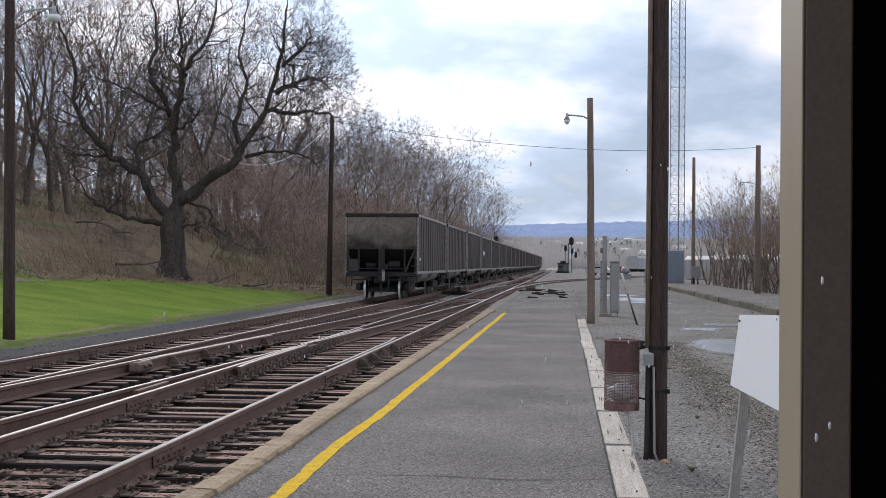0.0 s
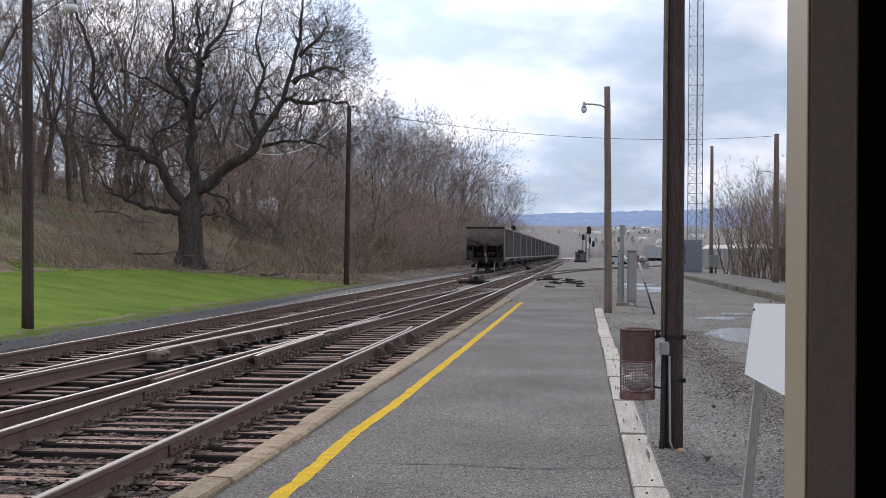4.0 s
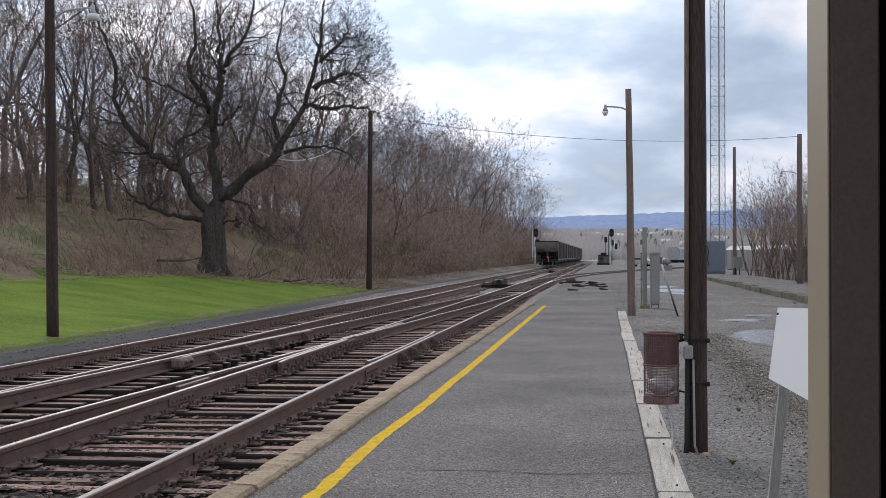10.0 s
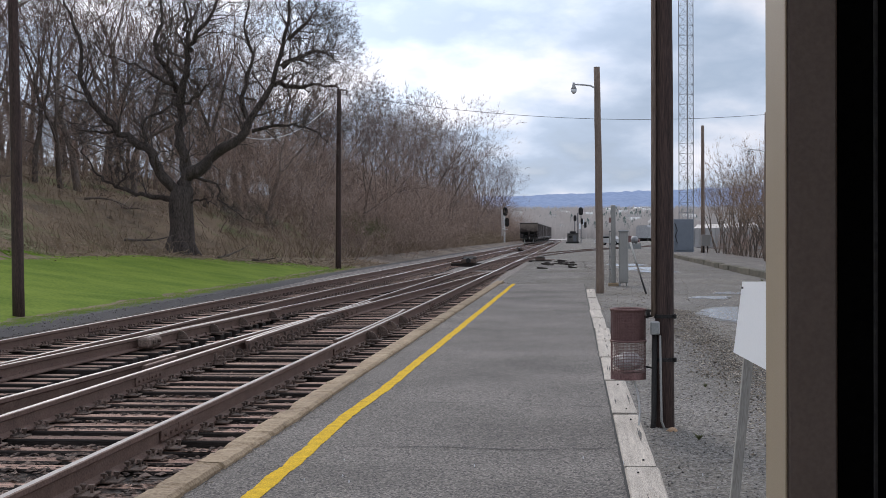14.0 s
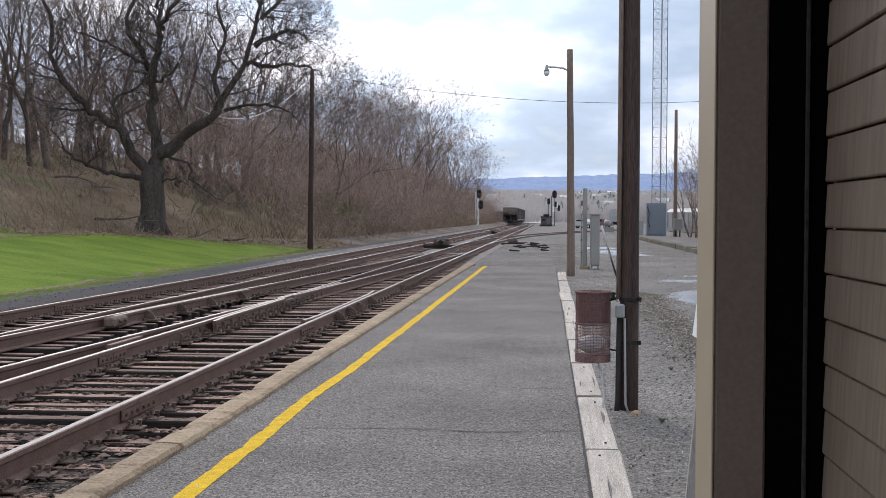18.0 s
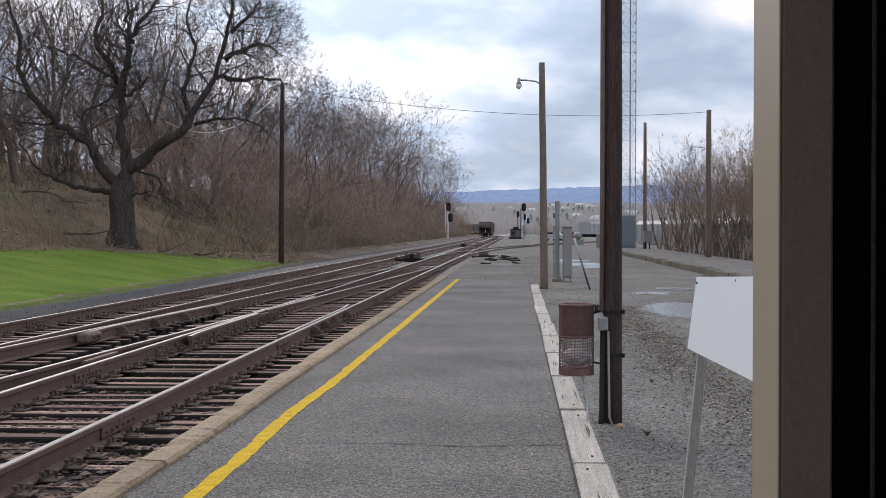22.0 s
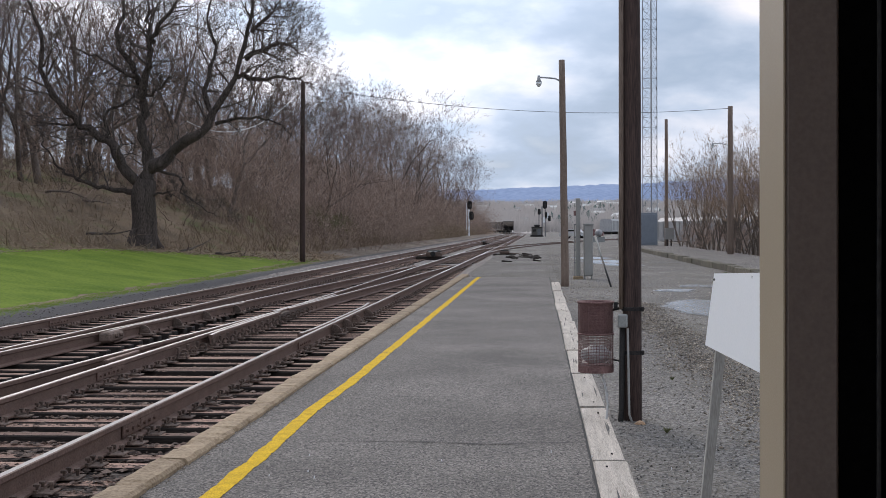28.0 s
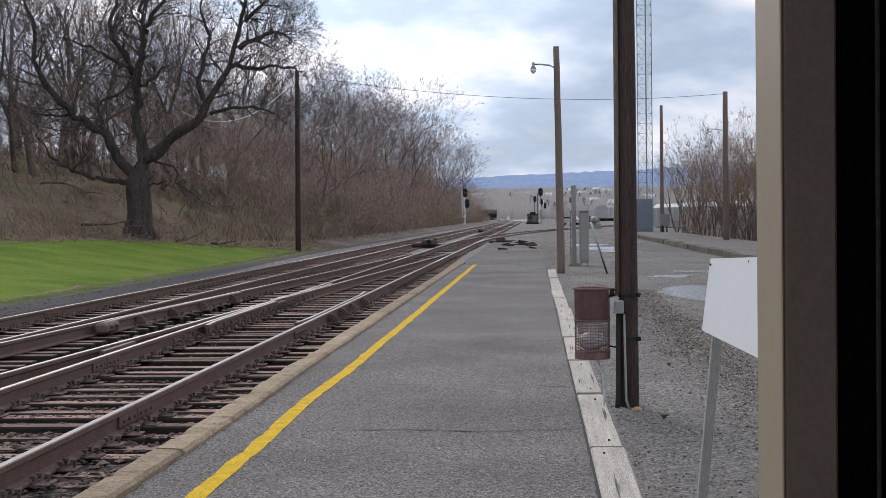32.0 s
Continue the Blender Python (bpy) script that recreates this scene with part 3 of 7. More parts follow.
def ground_material():
    """Gravel yard, turning to leaf litter on the bank."""
    m = M["gravel"].copy()
    m.name = "yard_and_bank_soil"
    nt = m.node_tree
    n, k = nt.nodes.new, nt.links.new
    b = nt.nodes["Principled BSDF"]
    old = b.inputs["Base Color"].links[0].from_socket
    co, sep, nz = n("ShaderNodeTexCoord"), n("ShaderNodeSeparateXYZ"), n("ShaderNodeTexNoise")
    k(co.outputs["Object"], sep.inputs[0])
    nz.inputs["Scale"].default_value, nz.inputs["Detail"].default_value, nz.inputs["Roughness"].default_value = 0.3, 12, 0.68
    k(co.outputs["Object"], nz.inputs["Vector"])
    litter = n("ShaderNodeValToRGB")
    e = litter.color_ramp.elements
    e[0].position, e[0].color = 0.33, (0.105, 0.075, 0.048, 1)
    e[1].position, e[1].color = 0.62, (0.14, 0.155, 0.06, 1)
    mid = e.new(0.52); mid.color = (0.24, 0.17, 0.11, 1)
    k(nz.outputs["Fac"], litter.inputs[0])
    mr = n("ShaderNodeMapRange")
    mr.inputs["From Min"].default_value, mr.inputs["From Max"].default_value = -10.2, -10.6
    k(sep.outputs[0], mr.inputs["Value"])
    # damp, trodden patches over the yard, longer along the tracks
    lay, patch, shade, damp = n("ShaderNodeMapping"), n("ShaderNodeTexNoise"), n("ShaderNodeMapRange"), n("ShaderNodeMix")
    lay.inputs["Scale"].default_value = (0.55, 0.16, 1)
    patch.inputs["Scale"].default_value, patch.inputs["Detail"].default_value, patch.inputs["Roughness"].default_value = 1.0, 7, 0.62
    k(co.outputs["Object"], lay.inputs[0]); k(lay.outputs[0], patch.inputs["Vector"])
    shade.inputs["From Min"].default_value, shade.inputs["From Max"].default_value = 0.44, 0.66
    shade.inputs["To Max"].default_value = 0.68
    k(patch.outputs["Fac"], shade.inputs["Value"])
    damp.data_type = "RGBA"
    k(shade.outputs[0], damp.inputs[0]); k(old, damp.inputs[6]); damp.inputs[7].default_value = (0.11, 0.098, 0.075, 1)
    old = damp.outputs[2]
    # cinders instead of gravel beside the far track
    cin, dark = n("ShaderNodeMapRange"), n("ShaderNodeMix")
    cin.inputs["From Min"].default_value, cin.inputs["From Max"].default_value = -8.0, -8.8
    cin.inputs["To Max"].default_value = 0.88
    k(sep.outputs[0], cin.inputs["Value"])
    dark.data_type = "RGBA"
    k(cin.outputs[0], dark.inputs[0]); k(old, dark.inputs[6]); dark.inputs[7].default_value = (0.062, 0.059, 0.062, 1)
    old = dark.outputs[2]
    mix = n("ShaderNodeMix"); mix.data_type = "RGBA"
    # a strip of pale bare earth between the far track and the brush
    along, aside, both, earth, bare = n("ShaderNodeMapRange"), n("ShaderNodeMapRange"), n("ShaderNodeMath"), n("ShaderNodeMix"), n("ShaderNodeValToRGB")
    along.inputs["From Min"].default_value, along.inputs["From Max"].default_value = 57, 66
    k(sep.outputs[1], along.inputs["Value"])
    aside.inputs["From Min"].default_value, aside.inputs["From Max"].default_value = -13.6, -12.4
    k(sep.outputs[0], aside.inputs["Value"])
    both.operation = "MULTIPLY"
    k(along.outputs[0], both.inputs[0]); k(aside.outputs[0], both.inputs[1])
    bare.color_ramp.elements[0].position, bare.color_ramp.elements[0].color = 0.36, (0.085, 0.064, 0.048, 1)
    bare.color_ramp.elements[1].position, bare.color_ramp.elements[1].color = 0.6, (0.23, 0.18, 0.137, 1)
    k(nz.outputs["Fac"], bare.inputs[0])
    earth.data_type = "RGBA"
    k(both.outputs[0], earth.inputs[0]); k(litter.outputs[0], earth.inputs[6]); k(bare.outputs[0], earth.inputs[7])
    k(mr.outputs[0], mix.inputs[0]); k(old, mix.inputs[6]); k(earth.outputs[2], mix.inputs[7])
    k(mix.outputs[2], b.inputs["Base Color"])
    return m


xs = steps((-3000, -400, 300), (-400, -70, 30), (-70, -20, 2), (-20, -9, 0.4), (-9, -2.8, 2), (-2.8, 1.4, 0.3), (1.4, 14, 0.7), (14, 60, 6), (60, 400, 40), (400, 3000, 300))
ys = steps((-300, -20, 40), (-20, 10, 2), (10, 80, 0.9), (80, 200, 4), (200, 520, 12), (520, 1200, 80), (1200, 4200, 300))
ground = tagged(new("ground", sheet("ground", xs, ys, land, ground_material())), "grey gravel yard rising into a leaf-strewn bank", "ground", kind="structure")


# lawn between the tracks and the bank
def lawn_right(y):
    return -9.95 - 0.016 * y + 0.26 * noise.noise((y * 0.5, 0, 0)) + 0.16 * noise.noise((y * 2.1, 5, 0)) + 0.08 * noise.noise((y * 6.5, 8, 0))


def lawn_left(y):
    return min(lawn_right(y) - 0.05, -18.3 + 7.4 * smoothstep(44, 66, y) + 0.9 * noise.noise((y * 0.45, 9, 0)) + 0.5 * noise.noise((y * 2.1, 4, 0)))


def lawn():
    ysl = steps((-14, 20, 1.0), (20, 66, 0.2))
    v, f, n = [], [], 40
    for y in ysl:
        right, left = lawn_right(y), lawn_left(y)
        for i in range(n + 1):
            x = left + (right - left) * i / n
            u = min(right - x, 0.8) / 0.8
            v.append((x, y, land(x, y) - 0.09 + 0.12 * u ** 0.5 + 0.03 * noise.noise((x * 0.8, y * 0.8, 1)) * u - 0.1 * (i == 0)))
    f = [(j * (n + 1) + i, j * (n + 1) + i + 1, (j + 1) * (n + 1) + i + 1, (j + 1) * (n + 1) + i) for j in range(len(ysl) - 1) for i in range(n)]
    tagged(new("lawn", mesh("lawn", v, f, M["lawn"], smooth=True)), "bright green mown lawn beside the tracks", "lawn", kind="structure")
    # tufts along both ragged edges
    rng = random.Random(12)
    s = Shape()
    for i in range(12000):
        y = 19 + 46 * rng.random() ** 1.2
        right, left = lawn_right(y), lawn_left(y)
        k = rng.random()
        x = right + rng.gauss(-0.02, 0.2) if k < 0.7 else left + rng.gauss(0.1, 0.3)
        z, h, a = land(x, y) - 0.02, rng.uniform(0.004, 0.03), rng.uniform(0, 6.28)
        w, c, d = rng.uniform(0.006, 0.016), math.cos(a), math.sin(a)
        for j in (-1, 0, 1):
            e = 0.03 * j
            s.add([(x + e * c - w, y + e * d, z), (x + e * c + w, y + e * d, z), (x + e * 2.2 * c + rng.gauss(0, 0.02), y + e * 2 * d + 0.07, z + h * rng.uniform(0.7, 1.2) + 0.02)], [(0, 1, 2)])
    tagged(new("grass_tufts", s.mesh("grass_tufts", M["grass_blade"])), "short tufts of green grass along the lawn", "grass", kind="stuff")


lawn()

# ballast bed under both tracks
bed_xs = [-9.75, -9.4, -9.0] + steps((-8.8, -2.6, 0.31)) + [-2.5, -2.3]


def bed_height(x, y):
    edge = 0.16 * smoothstep(-8.9, -9.6, x)
    edge += 0.125 * smoothstep(13.0, 8.2, y) * smoothstep(-6.3, -5.9, x)
    z = BED + edge + 0.113 * smoothstep(34, 60, y) + 0.022 * noise.noise((x * 2.1, y * 2.1, 7.0))
    if y > 41.2:     # past the platform the yard's gravel laps over the tie ends
        return z + (-0.1 - z) * smoothstep(41.2, 43.0, y) * smoothstep(-3.15, -2.75, x)
    return z - 0.3 * (x > -2.55)


def bed_material():
    """Dirty stone, painted dark for crib shade by the platform; cleaner grey ballast further out."""
    m = M["ballast"].copy()
    m.name = "ballast_bed"
    nt = m.node_tree
    n, k = nt.nodes.new, nt.links.new
    b = nt.nodes["Principled BSDF"]
    old = b.inputs["Base Color"].links[0].from_socket
    co, sep, mr = n("ShaderNodeTexCoord"), n("ShaderNodeSeparateXYZ"), n("ShaderNodeMapRange")
    k(co.outputs["Object"], sep.inputs[0])
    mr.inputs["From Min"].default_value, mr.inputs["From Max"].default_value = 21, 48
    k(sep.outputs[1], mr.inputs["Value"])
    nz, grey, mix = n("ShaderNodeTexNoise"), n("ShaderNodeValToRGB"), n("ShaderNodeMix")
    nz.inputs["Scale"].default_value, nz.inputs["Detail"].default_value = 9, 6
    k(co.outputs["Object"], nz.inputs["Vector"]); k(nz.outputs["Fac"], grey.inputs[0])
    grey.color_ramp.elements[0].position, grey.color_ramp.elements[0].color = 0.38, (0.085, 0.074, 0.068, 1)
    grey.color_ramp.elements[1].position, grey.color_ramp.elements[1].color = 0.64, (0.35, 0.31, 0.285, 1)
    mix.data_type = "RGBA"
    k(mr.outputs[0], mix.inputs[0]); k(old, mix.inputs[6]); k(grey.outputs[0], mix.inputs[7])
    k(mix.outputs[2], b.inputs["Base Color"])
    return m


v_bed = [(x - bend(y), y, bed_height(x, y)) for y in steps((-15, 60, 0.35), (60, 160, 2), (160, 620, 8)) for x in bed_xs]
n_bed = len(bed_xs)
f_bed = [(j * n_bed + i, j * n_bed + i + 1, (j + 1) * n_bed + i + 1, (j + 1) * n_bed + i) for j in range(len(v_bed) // n_bed - 1) for i in range(n_bed - 1)]
tagged(new("track_bed", mesh("track_bed", v_bed, f_bed, bed_material(), smooth=True)), "dirty brown-grey crushed stone ballast, crib shade painted in near the platform", "ballast", kind="structure")

# ---- tracks ----
RAIL = [(-0.035, 0.0), (-0.024, 0.006), (0.024, 0.006), (0.035, 0.0), (0.035, -0.034), (0.010, -0.05), (0.010, -0.145), (0.07, -0.166),
        (0.07, -0.18), (-0.07, -0.18), (-0.07, -0.166), (-0.010, -0.145), (-0.010, -0.05), (-0.035, -0.034)]
RAIL_SLOTS = [0, 1, 0] + [0] * 11


def rail_mesh(name, pts, top="shine"):
    return Shape().sweep(RAIL, [(x, y, RAIL_TOP - 0.006 + dz) for x, y, dz in pts], RAIL_SLOTS).mesh(name, [M["rust"], M[top]])


def straight(x, y0, y1, d=30.0):
    return [(x - bend(y), y, 0.0) for y in steps((y0, min(y1, 340), d), (340, y1, 12))] if y1 > 340 else [(x, y, 0.0) for y in steps((y0, y1, d))]


near_track = thing("railway_track", "near railway track with rusty rails on old wooden ties", "railway track", "pair of tracks")
far_track = thing("railway_track", "far railway track with polished rails on dark ties", "railway track", "pair of tracks")
part("rail", rail_mesh("rail", straight(NEAR_RIGHT, -14, 30.0), "dull_shine"), near_track, "rusty rail with a dull worn head")
part("rail", rail_mesh("rail", straight(NEAR_LEFT, -14, 30.0)), near_track, "rail with a worn head")
# farther lengths get lighter head colours, which paint their grazing sheen
for x in (NEAR_RIGHT, NEAR_LEFT):
    part("rail", rail_mesh("rail", straight(x, 30.006, 44.0, 14.0)), near_track)
    part("rail", rail_mesh("rail", straight(x, 44.006, 600), "bright_shine"), near_track, "rail with a polished head, painted brighter for grazing sky sheen")
for x in (FAR_RIGHT, FAR_LEFT):
    part("rail", rail_mesh("rail", straight(x, -14, 44.0)), far_track)
    part("rail", rail_mesh("rail", straight(x, 44.006, 620), "bright_shine"), far_track)

# crossover: from the far track to the near one
CROSS_SLOPE = 0.0445


def cross_x(y):
    return -5.25 + CROSS_SLOPE * (y - 13.07)


crossover = thing("crossover", "crossover rails running from the far track into the near track", "railway crossover")
part("rail", rail_mesh("rail", [(cross_x(y), y, 0.001) for y in (-22, 10, 23.0)]), crossover)
part("rail", rail_mesh("rail", [(cross_x(y), y, 0.001) for y in (24.4, 35, 55.5)], "shine"), crossover)
part("rail", rail_mesh("rail", [(cross_x(y) - 1.505, y, 0.001) for y in (12.6, 30, 55.0)]), crossover)
part("rail", rail_mesh("rail", [(cross_x(y) - 1.505, y, 0.001) for y in (-14, 0, 10.6)]), crossover)
# guard rails with flared ends
g1 = [(cross_x(y) - 1.505 + 0.085 + 0.05 * smoothstep(20.0, 19.0, y) + 0.05 * smoothstep(25.2, 26.3, y), y, 0.004) for y in (18.9, 19.4, 20.0, 23, 25.2, 25.8, 26.3)]
g2 = [(NEAR_RIGHT - 0.085 - 0.05 * smoothstep(19.4, 18.5, y) - 0.06 * smoothstep(25.0, 26.2, y), y, 0.004) for y in (18.5, 19.0, 19.6, 22, 25, 25.6, 26.2)]
part("guard_rail", rail_mesh("guard_rail", g1, "dull_shine"), crossover, "short guard rail with flared ends")
part("guard_rail", rail_mesh("guard_rail", g2, "dull_shine"), crossover, "short guard rail with flared ends")


def brace_mesh():
    """A rounded rail brace casting, upright, its flat side against the rail at x = 0."""
    s, n = Shape(), 9
    prof = [(0.0, -0.15)] + [(0.02 + 0.15 * math.sin(a), -0.15 + 0.15 * math.cos(a) * 0.95 + 0.0) for a in [math.pi / 2 * i / (n - 1) for i in range(n)]]
    prof[1] = (0.0, -0.01)
    for y in (-0.02, 0.02):
        s.v += [(x, y, z) for x, z in prof]
    m = len(prof)
    s.f = [tuple(range(m)), tuple(range(2 * m - 1, m - 1, -1))] + [(i, (i + 1) % m, m + (i + 1) % m, m + i) for i in range(m)]
    s.s = [0] * len(s.f)
    s.box(-0.005, 0.24, -0.09, 0.09, -0.185, -0.145, 0.008)
    for x in (0.12, 0.2):
        s.tube([(x, 0.05, -0.15), (x, 0.05, -0.115)], 0.016, 6)
    return s.mesh("rail_brace", M["plate_rust"])


brace = brace_mesh()
for y in (20.4, 21.6, 22.75, 24.3):
    part("rail_brace", brace, crossover, at=pose(NEAR_RIGHT + 0.02, y, RAIL_TOP))
for y in (20.3, 21.9, 23.6, 25.6):
    part("rail_brace", brace, crossover, at=pose(cross_x(y) - 1.505 + 0.1, y, RAIL_TOP))
part("heel_block", Shape().box(-0.07, 0.11, -0.32, 0.3, -0.15, 0.0, 0.03).tube([(0.11, -0.1, -0.06), (0.16, -0.1, -0.06)], 0.03, 8).tube([(0.11, 0.12, -0.06), (0.16, 0.12, -0.06)], 0.03, 8).mesh("heel_block", M["plate_rust"]), crossover,
     at=pose(cross_x(18.9) - 1.36, 18.9, RAIL_TOP))
# frog: filler, wing rails and a row of bolted ribs
frog = Shape()
frog.sweep([(-0.17, -0.17), (-0.17, -0.05), (0.0, -0.03), (0.1, -0.05), (0.1, -0.17)], [(NEAR_LEFT - 0.03, 18.6, RAIL_TOP), (NEAR_LEFT, 24, RAIL_TOP), (NEAR_LEFT + 0.1, 30, RAIL_TOP)])
part("frog", frog.mesh("frog", M["plate_rust"]), crossover, "dark cast frog where two rails cross")
part("wing_rail", rail_mesh("wing_rail", [(NEAR_LEFT + 0.09 + 0.05 * smoothstep(19, 18.2, y), y, 0.003) for y in (18.2, 18.8, 19.4, 23.4)]), crossover, "polished wing rail of the frog")
part("wing_rail", rail_mesh("wing_rail", [(cross_x(y) - 0.09 - 0.05 * smoothstep(28.6, 29.6, y), y, 0.003) for y in (23.6, 26, 28.6, 29.6)]), crossover)
ring_pts = [(0.1 + 0.045 * math.cos(a), 0.012 * math.sin(a * 0.5), -0.125 + 0.045 * math.sin(a)) for a in [math.pi * 1.75 * i / 9 - 0.6 for i in range(10)]]
rib = Shape().tube(ring_pts, 0.013, 5).box(0.0, 0.035, -0.02, 0.02, -0.16, -0.05, 0.006).box(0.0, 0.16, -0.07, 0.07, -0.185, -0.16, 0.006).tube([(0.06, 0, -0.165), (0.06, 0, -0.13)], 0.022, 6).tube([(0.13, 0, -0.165), (0.13, 0, -0.125)], 0.02, 6).mesh("frog_rib", M["plate_rust"])
for i in range(30):
    y = 16.8 + i * 0.478
    part("frog_rib", rib, crossover, at=pose(NEAR_LEFT + 0.045 + (0.09 if 18.2 < y < 23.4 else 0.0), y, RAIL_TOP))
part("filler_bar", Shape().box(-0.03, 0.03, -0.6, 0.6, -0.06, -0.004, 0.008).mesh("filler_bar", M["rust"]), crossover, at=pose(NEAR_LEFT - 0.2, 15.3, RAIL_TOP))


# turnout to the yard, and a second crossover farther on
def siding_x(y):
    return 0.0013 * max(0.0, y - 70) ** 2 if y < 150 else 0.0013 * 80 ** 2 + 0.208 * (y - 150)


siding = thing("siding_track", "siding rails curving away into the yard", "railway track")
for x in (NEAR_LEFT, NEAR_RIGHT):
    part("rail", rail_mesh("rail", [(x + siding_x(y), y, 0.002) for y in steps((73, 190, 6))], "bright_shine"), siding)
second = thing("crossover", "distant crossover rails linking the two tracks", "railway crossover")
for x in (FAR_RIGHT - 1.505, FAR_RIGHT):
    part("rail", rail_mesh("rail", [(x + 3.53 * smoothstep(112, 188, y), y, 0.002) for y in steps((114, 186, 6))], "bright_shine"), second)
side_ties = Shape()
for i in range(120):
    y = 86 + i * 0.8
    a, c = math.atan(min(0.208, 0.0026 * (y - 70))), (NEAR_LEFT + NEAR_RIGHT) / 2 + siding_x(y)
    d = Vector((math.cos(a), -math.sin(a), 0))
    p, q = Vector((c, y, TIE_TOP - 0.05)) - d * 1.3, Vector((c, y, TIE_TOP - 0.05)) + d * 1.3
    if y > 100:
        side_ties.tube([p, q], 0.1, 4)
tagged(part("distant_tie_mass", side_ties.mesh("ties_far", M["tie"]), siding), kind="stuff")


# ties, tie plates with spikes
def tie_mesh(i, x0, x1):
    s = Shape().box(x0, x1, -0.098, 0.098, TIE_TOP - 0.17, TIE_TOP, 0.014)
    for j, p in enumerate(s.v):
        p = Vector(p)
        w = noise.noise((p.x * 1.3 + i * 17, p.y * 4, p.z * 3 + i))
        s.v[j] = (p.x + 0.03 * w, p.y + 0.018 * w, p.z + 0.012 * noise.noise((p.x * 0.9, i * 3.1, 2)))
    # weathered top face; every other face takes the painted-in shade colour
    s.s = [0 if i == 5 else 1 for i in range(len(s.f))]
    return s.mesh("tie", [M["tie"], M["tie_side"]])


def plate_mesh():
    s = Shape().box(-0.19, 0.19, -0.09, 0.09, 0.0, 0.014, 0.004)
    s.box(0.072, 0.095, -0.09, 0.09, 0.01, 0.03).box(-0.095, -0.072, -0.09, 0.09, 0.01, 0.03)
    for x, y in ((0.085, 0.05), (0.085, -0.05), (-0.085, 0.045), (-0.085, -0.05), (0.15, 0.03), (-0.15, -0.02)):
        s.box(x - 0.009, x + 0.009, y - 0.009, y + 0.009, 0.01, 0.05)
        s.box(x - 0.022, x + 0.014, y - 0.016, y + 0.016, 0.048, 0.066)
    return s.mesh("tie_plate", M["plate_rust"])


plate = plate_mesh()
near_ties = [tie_mesh(i, -5.95 + 0.1 * hash01(i), -2.62 + 0.08 * hash01(i, 2)) for i in range(5)]
far_ties = [tie_mesh(i + 9, -8.93 + 0.08 * hash01(i, 4), -6.12 + 0.1 * hash01(i, 5)) for i in range(4)]
TIE_STEP, TIE_FIRST = 0.478, 8.62
for i in range(-10, 110):
    y = TIE_FIRST + TIE_STEP * i
    part("tie", near_ties[i % 5], near_track, at=pose(0.02 * hash01(i, 7), y + 0.05 * (hash01(i) - 0.5), -0.02 * hash01(i, 3), 0, 0.3 * (hash01(i, 9) - 0.5), 2.6 * (hash01(i, 1) - 0.5)))
    if i < 96:
        part("tie_plate", plate, near_track, at=pose(NEAR_RIGHT, y, TIE_TOP - 0.002, 0, 0, 2 * (hash01(i, 6) - 0.5)))
        part("tie_plate", plate, near_track, at=pose(NEAR_LEFT, y, TIE_TOP - 0.002, 0, 0, 2 * (hash01(i, 8) - 0.5)))
        if y < 30:
            part("tie_plate", plate, crossover, at=pose(cross_x(y) - (0 if y < 20 else 1.505), y, TIE_TOP - 0.002, 0, 0, -2.5))
for i in range(0, 110):
    y = 9.0 + 0.5 * i
    part("tie", far_ties[i % 4], far_track, at=pose(0, y + 0.03 * (hash01(i) - 0.5), -0.012 * hash01(i, 3), 0, 0, 1.2 * (hash01(i, 1) - 0.5)))
    if i < 80:
        part("tie_plate", plate, far_track, at=pose(FAR_RIGHT, y, TIE_TOP - 0.002))
        part("tie_plate", plate, far_track, at=pose(FAR_LEFT, y, TIE_TOP - 0.002))
rest = Shape()
for i in range(400):
    y = 64.0 + i * 0.55
    rest.box(-5.4, -2.7, y - 0.1, y + 0.1, TIE_TOP - 0.15, TIE_TOP)
    # slot 1 paints the shade on the upright faces, slot 0 the tops
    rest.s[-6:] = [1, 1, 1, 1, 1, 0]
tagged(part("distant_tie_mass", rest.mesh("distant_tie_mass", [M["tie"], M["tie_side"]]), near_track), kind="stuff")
rest = Shape()
for i in range(400):
    y = 64.3 + i * 0.55
    rest.box(-8.9, -6.2, y - 0.1, y + 0.1, TIE_TOP - 0.15, TIE_TOP)
    # again light tops, with shade painted on the upright faces
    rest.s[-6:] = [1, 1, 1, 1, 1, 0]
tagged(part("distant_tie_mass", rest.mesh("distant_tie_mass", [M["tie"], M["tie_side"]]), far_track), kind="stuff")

# joint bars bolted over the rail ends
bar = Shape().box(0.012, 0.03, -0.45, 0.45, -0.14, -0.045, 0.006)
for y in (-0.36, -0.22, -0.08, 0.08, 0.22, 0.36):
    bar.tube([(0.03, y, -0.092), (0.05, y, -0.092)], 0.016, 6)
bar.box(-0.034, 0.0345, -0.006, 0.006, -0.17, -0.002)
bar_mesh = bar.mesh("joint_bar", M["rust"])
for x, y in ((NEAR_RIGHT, 10.45), (NEAR_RIGHT, 18.0), (NEAR_RIGHT, 30.0), (NEAR_LEFT, 14.2), (FAR_RIGHT, 15.5), (FAR_LEFT, 22.0)):
    part("joint_bar", bar_mesh, near_track if x > -6 else far_track, at=pose(x, y, RAIL_TOP))


